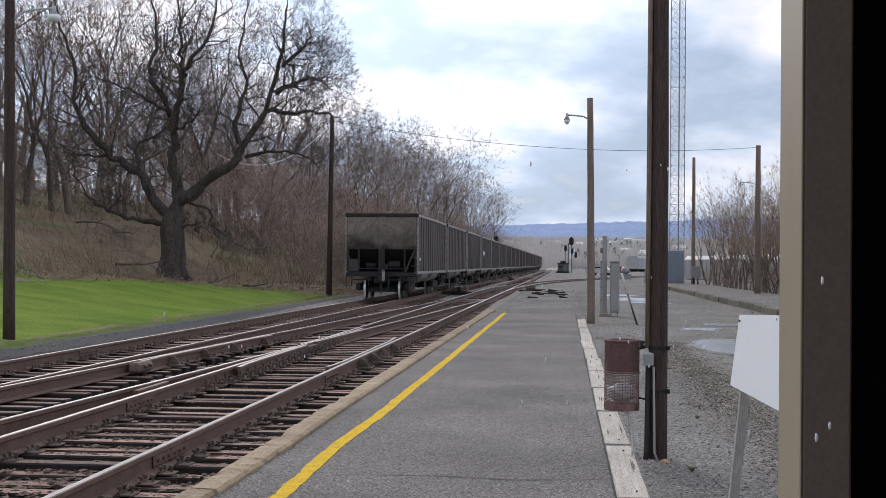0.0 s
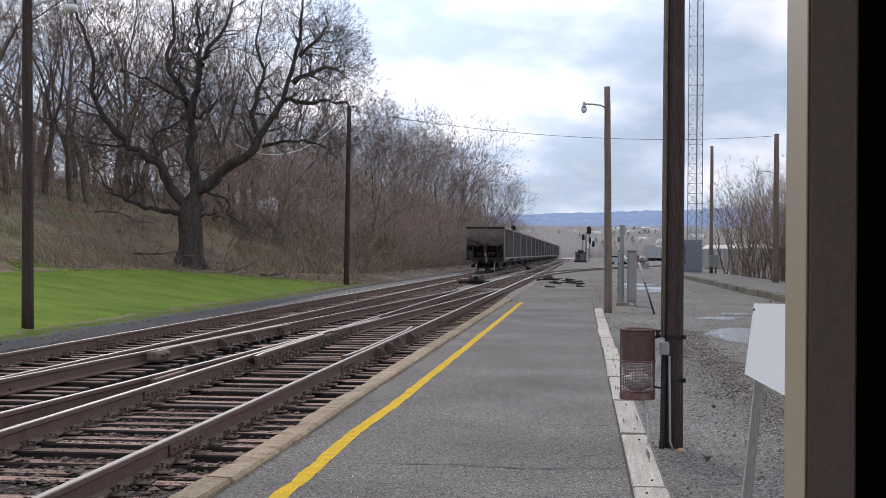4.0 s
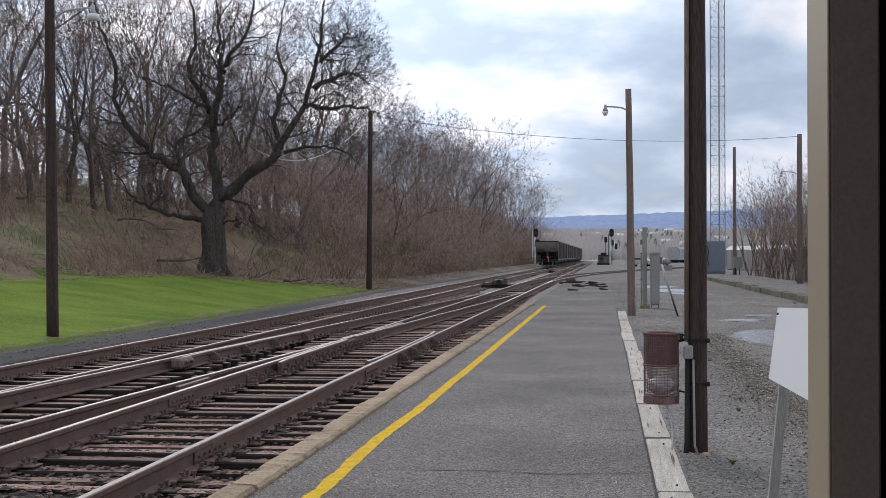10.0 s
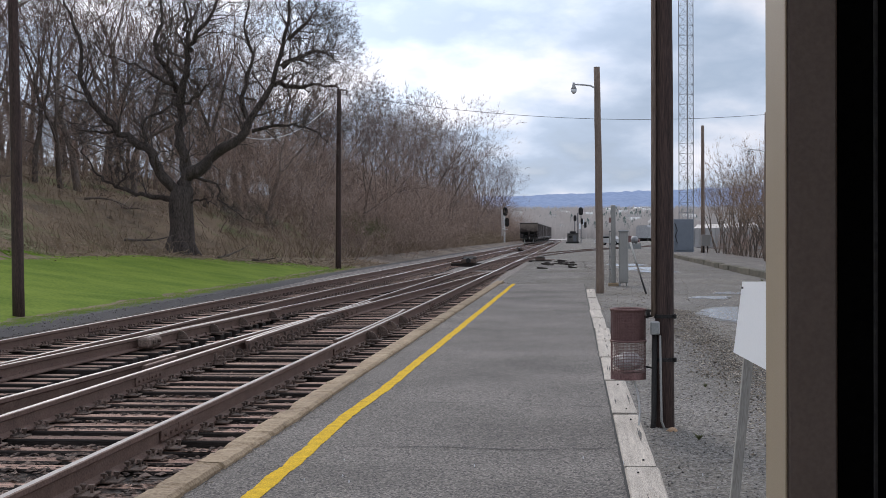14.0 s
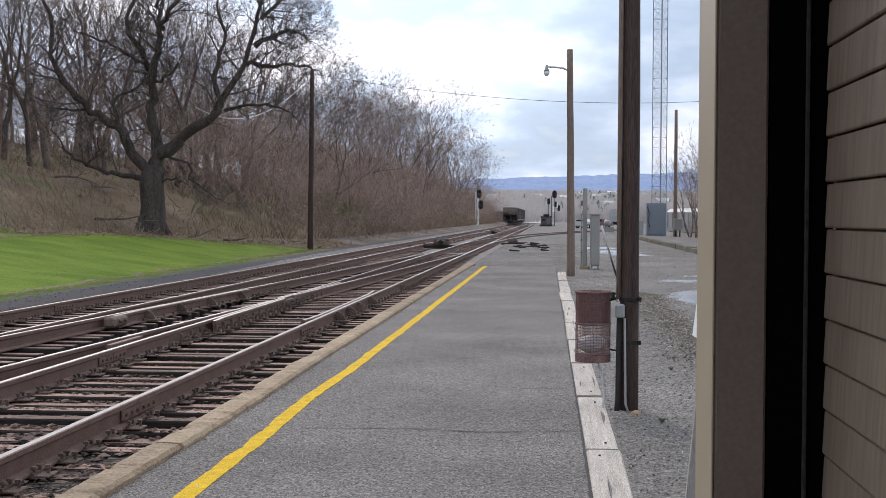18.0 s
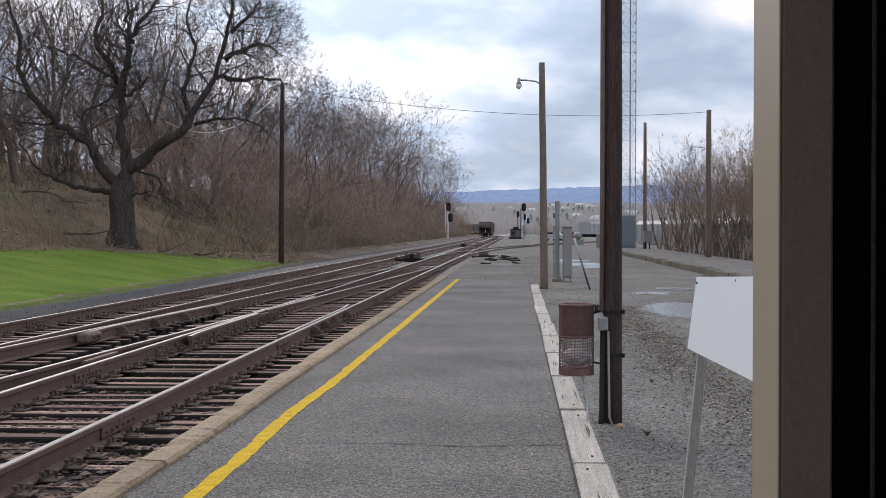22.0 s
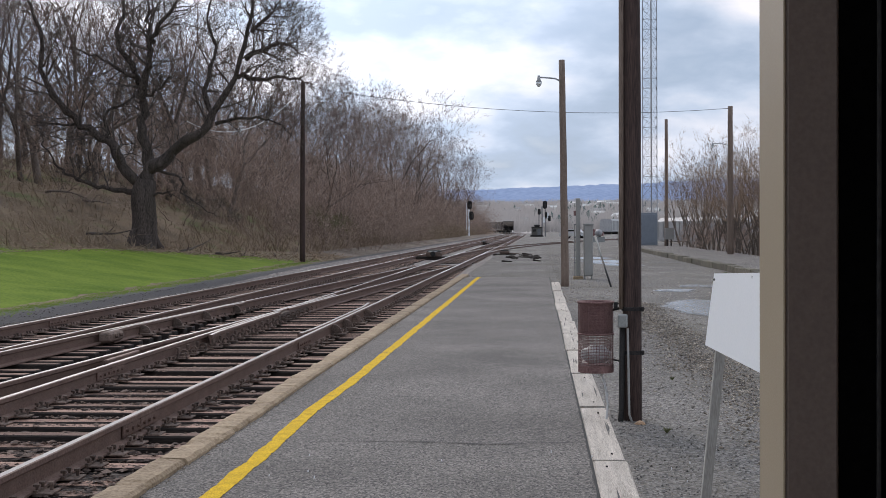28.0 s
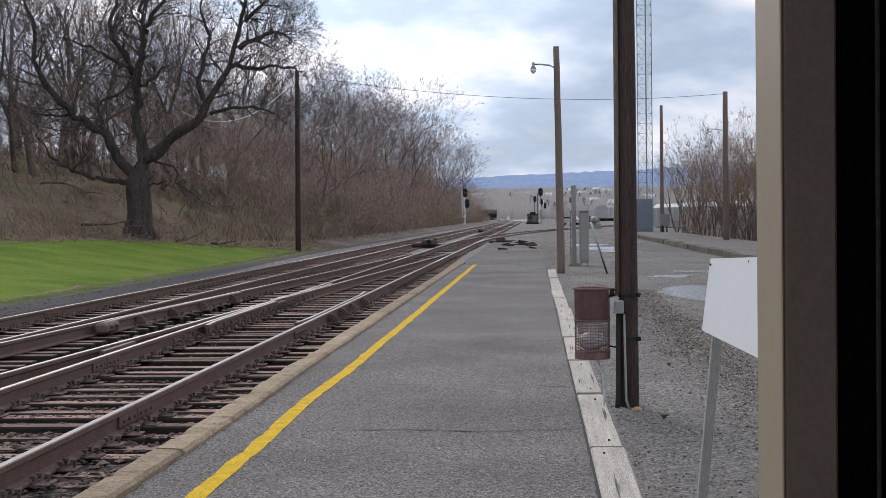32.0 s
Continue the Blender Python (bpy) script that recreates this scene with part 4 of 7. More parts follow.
# switch machines: low dark boxes on long ties
def switch_machine(at, label):
    t = thing("switch_machine", label, "switch machine", "switch machines", at)
    part("case", Shape().box(-0.3, 0.3, -0.45, 0.45, 0.02, 0.18, 0.03).mesh("case", M["plate_rust"]), t)
    part("lid", Shape().box(-0.25, 0.25, -0.2, 0.38, 0.183, 0.27, 0.04).mesh("lid", M["hut_paint"]), t)
    part("gear_cover", Shape().box(-0.2, 0.16, -0.42, -0.24, 0.183, 0.22, 0.015).mesh("gear_cover", M["grey_steel"]), t)
    for x in (-0.26, 0.26):
        for y in (-0.3, 0.05, 0.35):
            part("bolt", Shape().tube([(x, y, 0.181), (x, y, 0.205)], 0.02, 6).mesh("bolt", M["black_iron"]), t)
    part("motor", Shape().tube([(0, -0.72, 0.12), (0, -0.44, 0.12)], 0.1, 10).mesh("motor", M["black_iron"]), t)
    part("throw_rod", Shape().tube([(-0.9, 0.1, 0.05), (0.0, 0.1, 0.05)], 0.025, 6).mesh("throw_rod", M["rust"]), t)
    for y in (-0.3, 0.3):
        part("support_tie", Shape().box(-0.7, 0.7, y - 0.12, y + 0.12, -0.22, 0.018, 0.015).mesh("support_tie", M["tie_side"]), t)


switch_machine(pose(-5.78, 72, -0.02) @ Matrix.Diagonal((1.4, 1.2, 1.5, 1)), "dark switch machine between the two tracks")
switch_machine(pose(-2.05, 80, -0.02, 0, 0, 180), "dark switch machine beside the near track")
switch_machine(pose(-5.75, 138, -0.02), "dark switch machine between the two tracks")

# ---- platform ----
tagged(new("platform", sheet("platform", steps((-2.32, 0.352, 0.2)), steps((-14, 45, 0.35)), lambda x, y: 0.0015 * noise.noise((x * 1.2, y * 0.5, 0)) if y < PLATFORM_END else -0.12, M["asphalt"])),
       "worn grey asphalt platform with cracks", "platform", kind="structure")
kerb = thing("platform_kerb", "chipped tan concrete kerb along the track edge", "kerb", kind="structure")


def kerb_mesh(i, length, y0):
    s, n = Shape(), 150
    pts = [(0.008 * noise.noise((j * 1.7, i * 5, 0)) + 0.03 * math.exp(-((y0 + length * j / n - 9.7) / 2.2) ** 2), length * j / n, 0.006 * noise.noise((j * 2.3, i, 4))) for j in range(n + 1)]
    chip = 0.025 + 0.012 * hash01(i)
    s.sweep([(-0.15, -0.34), (-0.15, 0.01), (-0.15 + chip, 0.045), (0.06, 0.045), (0.085, 0.025), (0.09, -0.2)], pts)
    for j, p in enumerate(s.v):     # chipped arrises
        p = Vector(p)
        if p.z > -0.05:
            c = 0.8 * max(0.0, noise.noise((p.x * 3, p.y * 1.7 + i * 9, 1)) - 0.22) + 1.3 * max(0.0, noise.noise((p.x * 7, p.y * 7 + i * 4, 6)) - 0.2)
            s.v[j] = (p.x - 0.045 * c * (1 if p.x > 0 else -1), p.y, p.z - 0.035 * c)
    return s.mesh("kerb_stone", M["concrete"])


y = -9.9
for i in range(9):
    length = 6.1 if y < 30 else 5.2
    part("kerb_stone", kerb_mesh(i, length - 0.02, y), kerb, at=pose(-2.40, y, 0.0, 0, 0, 0.15 * (hash01(i) - 0.5)))
    y += length
    if y > PLATFORM_END:
        break
line = Shape()
pts = [(-1.885 - 0.04 * math.exp(-((y - 11.0) / 1.7) ** 2) + 0.016 * noise.noise((y * 0.35, 2, 0)) + 0.012 * noise.noise((y * 1.9, 7, 0)), y) for y in steps((-12, 5, 0.25), (5, 22, 0.025), (22, PLATFORM_END, 0.08))]
line.v = [(x + s * (0.06 + 0.012 * noise.noise((y * 2.3, s, 1)) + 0.008 * noise.noise((y * 17, s * 3, 2)) - 0.02 * max(0.0, noise.noise((y * 9, s * 7, 5)) - 0.15)), y, 0.0032) for x, y in pts for s in (-1, 1)]
line.f = [(2 * i, 2 * i + 1, 2 * i + 3, 2 * i + 2) for i in range(len(pts) - 1)]
line.s = [0] * len(line.f)
tagged(new("yellow_line", line.mesh("yellow_line", M["yellow"])), "hand-painted wavy yellow safety line on asphalt", "painted line", kind="structure")


def crack(i, y, x0, x1, w=0.012):
    s, n = Shape(), 60
    for j in range(n + 1):
        x = x0 + (x1 - x0) * j / n
        yy = y + 0.09 * noise.noise((x * 1.4, i * 9.1, 0)) + 0.03 * noise.noise((x * 6, i, 3))
        ww = w * (0.35 + abs(noise.noise((x * 3, i * 2.2, 5))) * 1.6)
        s.v += [(x, yy - ww, 0.0045), (x, yy + ww, 0.0045)]
    s.f = [(2 * j, 2 * j + 1, 2 * j + 3, 2 * j + 2) for j in range(n)]
    s.s = [0] * n
    tagged(new("asphalt_crack", s.mesh("asphalt_crack", M["crack"])), "jagged dark crack across the asphalt", "crack", "cracks", kind="structure")


for i, (y, x0, x1, w) in enumerate(((9.35, -1.7, 0.34, 0.011), (11.75, -0.25, 0.3, 0.012), (11.9, -2.0, -0.4, 0.005), (6.6, -2.2, 0.3, 0.008), (16.2, -2.0, 0.3, 0.006), (21.5, -1.6, 0.3, 0.007))):
    crack(i, y, x0, x1, w)

seam = Shape()
for y in steps((3.4, PLATFORM_END, 0.12)):
    w = 0.006 + 0.016 * abs(noise.noise((y * 1.7, 3, 0))) + 0.01 * max(0.0, noise.noise((y * 7, 1, 4)))
    seam.v += [(0.351 - w - 0.008 * noise.noise((y * 5, 9, 2)), y, 0.0045), (0.36, y, 0.0045)]
seam.f = [(2 * i, 2 * i + 1, 2 * i + 3, 2 * i + 2) for i in range(len(seam.v) // 2 - 1)]
seam.s = [0] * len(seam.f)
tagged(new("edge_seam", seam.mesh("edge_seam", M["crack"])), "crumbled dark seam where the asphalt meets the timbers", "crack", kind="structure")
edging = thing("timber_edging", "row of bleached old ties edging the platform", "timber edging")


def beam_mesh(i):
    s = Shape()
    n = 10
    pts = [(0.006 * noise.noise((j, i * 3, 0)), 2.5 * j / n, 0.006 * noise.noise((j * 1.3, i, 8))) for j in range(n + 1)]
    s.sweep([(-0.115, -0.16), (-0.115, -0.012), (-0.103, 0.0), (0.1, 0.0), (0.115, -0.016), (0.115, -0.16)], pts)
    s.slot = 1
    for j in range(2):
        x, y = 0.09 * (hash01(i, j) - 0.5), 0.1 + 0.2 * hash01(i, j + 5) + 2.0 * j
        s.box(x - 0.007, x + 0.007, y - 0.008, y + 0.008, -0.01, 0.01)
    y = 0.1
    for j in range(2):     # splits along the grain
        x, y0, ln = 0.14 * (hash01(i, j + 20) - 0.5), 0.1 + 1.4 * hash01(i, j + 30), 0.3 + 0.6 * hash01(i, j + 40)
        s.add([(x, y0, 0.003), (x + 0.012, y0 + ln * 0.5, 0.006), (x + 0.004, y0 + ln, 0.003), (x - 0.004, y0 + ln * 0.5, 0.006)], [(0, 1, 2, 3)])
    return s.mesh("beam", [M["beam"], M["black_iron"]])


for i in range(13):
    y = 3.45 + 2.6 * i
    part("beam", beam_mesh(i), edging, at=pose(0.47 + 0.02 * (hash01(i, 3) - 0.5), y + 0.03, 0.012 + 0.014 * (hash01(i, 4) - 0.5), 0.3 * (hash01(i, 6) - 0.5), 0, 0.9 * (hash01(i, 5) - 0.5)))

# ---- station building beside the eye ----
building = thing("station_building", "brown clapboard station wall with a projecting corner post", "building")
WALL_X = 0.434
part("wall", Shape().box(WALL_X + 0.0195, WALL_X + 0.2, -9, 1.592, -0.1, 3.1).box(WALL_X + 0.2, 5.4, 1.4, 1.57, -0.1, 3.1).box(WALL_X + 0.2, 5.4, -9, -8.8, -0.1, 3.1).box(5.4, 5.6, -9, 1.57, -0.1, 3.1).mesh("wall", M["brown_wall"]), building)
board = Shape()
board.sweep([(0.021, 0.0), (0.0065, 0.0), (0.005, 0.002), (0.0075, 0.0525), (0.0095, 0.0535), (0.021, 0.0535)], [(0, -9, 0), (0, -4, 0), (0, 0, 0), (0, 1.583, 0)])
board_mesh = board.mesh("clapboard", M["brown_wall"])
for i in range(55):
    part("clapboard", board_mesh, building, at=pose(WALL_X + 0.0, 0, -0.02 + 0.0557 * i, 0, 0, 0))
# lit and shaded sides of the post are painted as separate colours
part("corner_post", Shape().box(0.309, 0.372, 1.597, 1.768, -0.1, 3.1, 0.003).mesh("corner_post", M["trim_shaded"]), building, "brown corner post, painted dark as its shaded side")
part("post_face", Shape().box(0.3055, 0.3085, 1.597, 1.768, -0.1, 3.1, 0.0012).mesh("post_face", M["trim_lit"]), building, "pebbled tan post face, painted lighter as its lit side")
# a black block fills the gap in place of its shadow
part("dark_recess", Shape().box(0.374, WALL_X + 0.019, 1.60, 1.75, -0.1, 3.1).mesh("dark_recess", M["black"]), building, "solid black fill painting the shadow gap behind the post")
part("seal_strip", Shape().box(0.417, 0.4215, 1.592, 1.599, -0.1, 3.1, 0.001).mesh("seal_strip", M["car_dark"]), building)
part("roof", Shape().box(-0.05, 6.2, -9.6, 1.85, 3.1, 3.3, 0.03).mesh("roof", M["roof"]), building)


# ---- poles, lamps, wires ----
def pole(name, x, y, r, height, mat, label, group="", lean=(0.0, 0.0), base=None):
    z = land(x, y) if base is None else base
    t = thing(name, label, "pole", group, pose(x, y, z))
    n = 9
    pts = [(lean[0] * height * i / n + 0.012 * noise.noise((i * 0.8, x, y)), lean[1] * height * i / n, -0.3 + (height + 0.3) * i / n) for i in range(n + 1)]
    part("shaft", Shape().tube(pts, [r * (1.05 - 0.28 * i / n) for i in range(n + 1)], 14).mesh("shaft", mat, smooth=True), t)
    return t


def lamp_arm(t, z, reach, drop=0.25, toward=-1, globe=False):
    """A curved bracket with a hanging street light."""
    s = Shape()
    pts = [(0, 0, z), (toward * reach * 0.14, 0, z + 0.13), (toward * reach * 0.36, 0, z + 0.21), (toward * reach * 0.7, 0, z + 0.24), (toward * reach, 0, z + 0.25)]
    s.tube(pts, 0.022, 8)
    part("bracket", s.mesh("bracket", M["lamp_metal"], True), t)
    x, z = toward * reach, z + 0.22
    s = Shape().tube([(x, 0, z + 0.08), (x, 0, z - 0.02), (x, 0, z - 0.1)], [0.035, 0.045, 0.085], 12)
    part("housing", s.mesh("housing", M["lamp_metal"], True), t)
    s = Shape().tube([(x, 0, z - 0.1), (x, 0, z - 0.16), (x, 0, z - 0.22)], [0.085, 0.075, 0.03] if not globe else [0.125, 0.13, 0.11], 14)
    part("refractor", s.mesh("refractor", M["lamp_glass"], True), t, "glass lamp refractor")


near_pole = pole("utility_pole", 0.757, 10.52, 0.074, 8.2, M["pole"], "dark creosoted wooden pole with conduit and meter box", "yard poles", (0.0, 0.0), 0.0)
part("conduit", Shape().tube([(-0.086, -0.02, 0.9), (-0.084, -0.03, 2.0), (-0.078, -0.03, 6.0)], 0.02, 8).mesh("conduit", M["pole_grey"], True), near_pole, "brown timber conduit moulding")
part("conduit", Shape().tube([(-0.0, -0.125, -0.02), (-0.03, -0.105, 0.06), (-0.04, -0.095, 0.75)], 0.0095, 8).mesh("conduit", M["cab_grey"], True), near_pole, "thin grey conduit")
part("conduit", Shape().tube([(-0.1, -0.085, -0.03), (-0.088, -0.06, 0.08), (-0.08, -0.05, 0.75)], 0.022, 8).mesh("conduit", M["car_dark"], True), near_pole)
part("junction_box", Shape().box(-0.118, -0.042, -0.13, -0.06, 0.755, 0.862, 0.01).mesh("junction_box", M["grey_steel"]), near_pole, "small grey junction box")
for z in (0.55, 0.9):
    part("strap", Shape().tube([(0, 0, z - 0.015), (0, 0, z + 0.015)], 0.084, 14).box(0.07, 0.095, -0.06, -0.03, z - 0.018, z + 0.018, 0.004).mesh("strap", M["black_iron"]), near_pole)
part("hook", Shape().box(-0.145, -0.115, -0.04, 0.0, 0.905, 0.955, 0.005).tube([(-0.06, 0, 0.94), (-0.14, 0, 0.94)], 0.008, 6).mesh("hook", M["black_iron"]), near_pole)

lamp_pole = pole("lamp_pole", 0.735, 35.2, 0.105, 6.13, M["pole_grey"], "weathered wooden pole carrying a small street lamp", "yard poles", (-0.013, 0.0), -0.05)
lamp_arm(lamp_pole, 5.42, 0.7)
left_pole = pole("lamp_pole", -10.9, 24.6, 0.115, 8.4, M["pole"], "dark wooden pole on the lawn carrying a globe lamp", "lineside poles", (-0.011, 0.0), 0.0)
lamp_arm(left_pole, 6.28, 0.83, toward=1, globe=True)
line_pole = pole("utility_pole", -11.03, 60.3, 0.13, 8.45, M["pole"], "dark wooden utility pole at the edge of the lawn", "lineside poles", (0.009, 0.0), 0.0)
right_pole = pole("lamp_pole", 9.9, 68.0, 0.16, 7.75, M["pole_grey"], "weathered wooden pole among bare shrubs", "yard poles", (0.0, 0.0), 0.05)
lamp_arm(right_pole, 5.6, 0.9)
back_pole = pole("utility_pole", 9.75, 100.0, 0.15, 9.7, M["pole_grey"], "grey wooden pole beside the radio tower", "yard poles", (0.0, 0.0), 0.1)


def wire(name, a, b, sag, r, mat, label):
    a, b = Vector(a), Vector(b)
    pts = [a.lerp(b, i / 24) - Vector((0, 0, sag * 4 * (i / 24) * (1 - i / 24))) for i in range(25)]
    tagged(new(name, Shape().tube(pts, r, 5).mesh(name, mat)), label, "cable")


wire("overhead_cable", (-10.95, 60.3, 8.25), (9.9, 68.0, 7.7), 0.65, 0.011, M["wire"], "thin overhead cable spanning the tracks")
wire("overhead_cable", (-10.95, 60.3, 8.2), (-15.6, 57.0, 6.4), 1.15, 0.021, M["white_paint"], "pale slack cable hanging from the pole")


# ---- litter basket, sign, stone ----
def basket():
    t = thing("litter_basket", "rusty maroon wire-mesh litter basket hung beside the pole", "litter basket", at=pose(0.47, 10.57, 0.385))
    r, h, n, rows = 0.14, 0.565, 40, 44
    ring = lambda z, rr=r: [(rr * math.cos(2 * math.pi * i / 24), rr * math.sin(2 * math.pi * i / 24), z) for i in range(25)]
    s = Shape()
    for i in range(n):
        a = 2 * math.pi * i / n
        s.tube([(r * math.cos(a), r * math.sin(a), 0.02), (r * math.cos(a), r * math.sin(a), h)], 0.0022, 4, cap=False)
    for j in range(1, rows):
        s.tube(ring(0.02 + (h - 0.02) * j / rows), 0.0022, 4, cap=False)
    part("mesh_wall", s.mesh("mesh_wall", M["basket"]), t)
    part("rim", Shape().tube(ring(h), 0.011, 8, cap=False).mesh("rim", M["basket"], True), t)
    part("hoop", Shape().tube(ring(0.31, r + 0.003), 0.008, 8, cap=False).mesh("hoop", M["basket"], True), t)
    s = Shape().tube([(0, 0, 0.0), (0, 0, 0.055)], r + 0.004, 24)
    part("base", s.mesh("base", M["basket"]), t)
    part("liner", Shape().tube([(0, 0, 0.30), (0, 0, 0.55)], r - 0.012, 20, cap=False).mesh("liner", M["basket"]), t, "dark sheet lining the upper half")
    bag = bmesh.new()
    bmesh.ops.create_icosphere(bag, subdivisions=3, radius=1.0)
    for v in bag.verts:
        k = 1 + 0.22 * noise.noise(v.co * 2.3)
        v.co = Vector((v.co.x * 0.12 * k, v.co.y * 0.12 * k, 0.14 + v.co.z * 0.075 * k))
    me = bpy.data.meshes.new("litter")
    bag.to_mesh(me); bag.free()
    me.materials.append(M["white_paint"])
    part("litter", me, t, "pale crumpled litter")
    part("hanger", Shape().tube([(0.13, 0, 0.5), (0.24, 0, 0.53)], 0.012, 6).mesh("hanger", M["black_iron"]), t)
    part("hanger", Shape().tube([(0.13, 0, 0.1), (0.24, 0, 0.08)], 0.008, 6).mesh("hanger", M["black_iron"]), t)
    # a pale tie-down cord hanging under the basket
    pts = [(0.03, -0.05, 0.03), (0.075, -0.06, -0.12), (0.09, -0.07, -0.26), (0.08, -0.08, -0.37)]
    part("cord", Shape().tube(pts, 0.0095, 6).mesh("cord", M["white_paint"]), t)


basket()


def sign():
    t = thing("sign_board", "blank bluish-white sign board on a leaning grey stake", "sign", at=pose(0.79, 5.86, 0))
    s = Shape()
    # a long board seen almost edge on; its far end stands by the stake
    y0, y1 = -2.6, 0.0
    a = [(-0.04, y1, 1.025), (0.0, y1, 1.345), (-0.02, y0, 1.44), (-0.0625, y0, 1.10)]
    s.add(a + [(x + 0.012, y, z) for x, y, z in a], [(0, 1, 2, 3), (7, 6, 5, 4), (0, 4, 5, 1), (1, 5, 6, 2), (2, 6, 7, 3), (3, 7, 4, 0)])
    part("board", s.mesh("board", M["white_board"]), t)
    for y, z in ((-0.06, 1.32), (-0.06, 1.05), (-1.1, 1.37), (-1.1, 1.08), (-0.75, 1.07)):
        part("screw", Shape().tube([(-0.0115, y, z), (-0.004, y, z)], 0.005, 6).mesh("screw", M["black_iron"]), t)
    for top, foot, in (((0.045, -0.08, 1.3), (-0.085, 0.08, -0.25)), ((0.04, -2.2, 1.3), (0.02, -2.2, -0.25))):
        part("stake", Shape().tube([foot, top], 0.029, 4).mesh("stake", M["stake"]), t, "grey wooden stake")


sign()


def boulder(seed, size, squash=0.7):
    b = bmesh.new()
    bmesh.ops.create_icosphere(b, subdivisions=2, radius=1.0)
    for v in b.verts:
        k = 1 + 0.3 * noise.noise(v.co * 1.3 + Vector((seed * 7.7, 0, 0)))
        v.co = Vector((v.co.x * k, v.co.y * k, v.co.z * k * squash)) * size
    me = bpy.data.meshes.new("stone")
    b.to_mesh(me); b.free()
    me.materials.append(M["concrete"])
    return me


field_stone = boulder(1, 0.042)
field_stone.materials.clear()
field_stone.materials.append(M["field_stone"])
tagged(new("stone", field_stone), "rounded tan stone at the foot of the pole", "stone").matrix_basis = pose(0.8, 10.3, 0.0)

def weed(x, y, size, seed):
    r, s = random.Random(seed), Shape()
    for i in range(46):
        a, h, w = r.uniform(0, 6.28), size * r.uniform(0.4, 1.1), 0.0022
        dx, dy = math.cos(a) * h * r.uniform(0.4, 1.2), math.sin(a) * h * r.uniform(0.4, 1.2)
        s.add([(-w, 0, 0), (w, 0, 0), (dx * 0.5 + w, dy * 0.5, h * 0.6), (dx * 0.5 - w, dy * 0.5, h * 0.6), (dx, dy, h * 0.7)], [(0, 1, 2, 3), (3, 2, 4)])
    tagged(new("weed", s.mesh("weed", M["green_shrub"])), "small green weed growing in the gravel", "weed", "weeds").matrix_basis = pose(x, y, land(x, y))


for i, (x, y, size) in enumerate(((0.97, 9.85, 0.06), (1.35, 13.2, 0.05), (0.72, 16.5, 0.06), (5.9, 33.0, 0.12), (6.5, 38.0, 0.14), (6.6, 29.0, 0.12), (6.4, 45.0, 0.14))):
    weed(x, y, size, 300 + i)

# ---- puddles and the yard beyond ----
def puddle(x, y, rx, ry, seed):
    n = 48
    ring = []
    for i in range(n):
        a = 2 * math.pi * i / n
        k = 1 + 0.35 * noise.noise((math.cos(a) * 1.4 + seed * 5, math.sin(a) * 1.4, 0)) + 0.12 * noise.noise((math.cos(a) * 5, math.sin(a) * 5 + seed, 3))
        ring.append((math.cos(a) * rx * k, math.sin(a) * ry * k, 0.0))
    ring = [(px, py, land(x + px, y + py) - land(x, y)) for px, py, pz in ring]
    me = mesh("puddle", [(0, 0, 0)] + ring, [(0, 1 + i, 1 + (i + 1) % n) for i in range(n)], M["water"])
    rim = [(px * 1.12, py * 1.1, land(x + px * 1.12, y + py * 1.1) - land(x, y) - 0.004) for px, py, pz in ring]
    tagged(new("damp_rim", mesh("damp_rim", [(0, 0, -0.004)] + rim, [(0, 1 + i, 1 + (i + 1) % n) for i in range(n)], M["puddle_rim"])), "dark wet mud round a puddle", "mud", "damp rims", kind="structure").matrix_basis = pose(x, y, land(x, y) + 0.01)
    ob = tagged(new("puddle", me), "shallow rain puddle lying on gravel", "puddle", "puddles", kind="structure")
    ob.matrix_basis = pose(x, y, land(x, y) + 0.01)


for i, q in enumerate(((3.35, 26.4, 0.75, 2.2), (3.5, 33.5, 0.45, 0.7), (4.4, 36.0, 0.5, 0.9), (3.2, 62, 1.0, 3.0), (2.7, 70, 0.9, 2.5), (3.6, 57, 0.8, 1.6))):
    puddle(*q, i)

# the loading platform on the far side of the yard
dock = thing("loading_platform", "low asphalt platform edged with mossy stone", "platform", kind="structure")
part("dock_surface", sheet("dock_surface", [0.3, 1.5, 3.0, 3.9], steps((12, 108, 2)), lambda x, y: 0.17 + 0.01 * noise.noise((x, y, 0)), M["asphalt"]), dock, at=pose(6.75, 0, 0))
stone_mesh = [Shape().box(0.0, 0.34, 0.0, 1.78, -0.2, 0.185, 0.02).mesh("edge_stone", surf("mossy_kerb", (0.05, 0.047, 0.032), (0.19, 0.17, 0.128), 4, 0.9, 0.6, fine=30, vary=0.3)) for i in range(1)]
for i in range(52):
    y = 14 + 1.8 * i
    part("edge_stone", stone_mesh[0], dock, at=pose(6.83 + 0.07 * hash01(i), y, 0.05 * (hash01(i, 2) - 0.6), 0, 2.5 * (hash01(i, 4) - 0.5), 1.4 * (hash01(i, 3) - 0.5)))


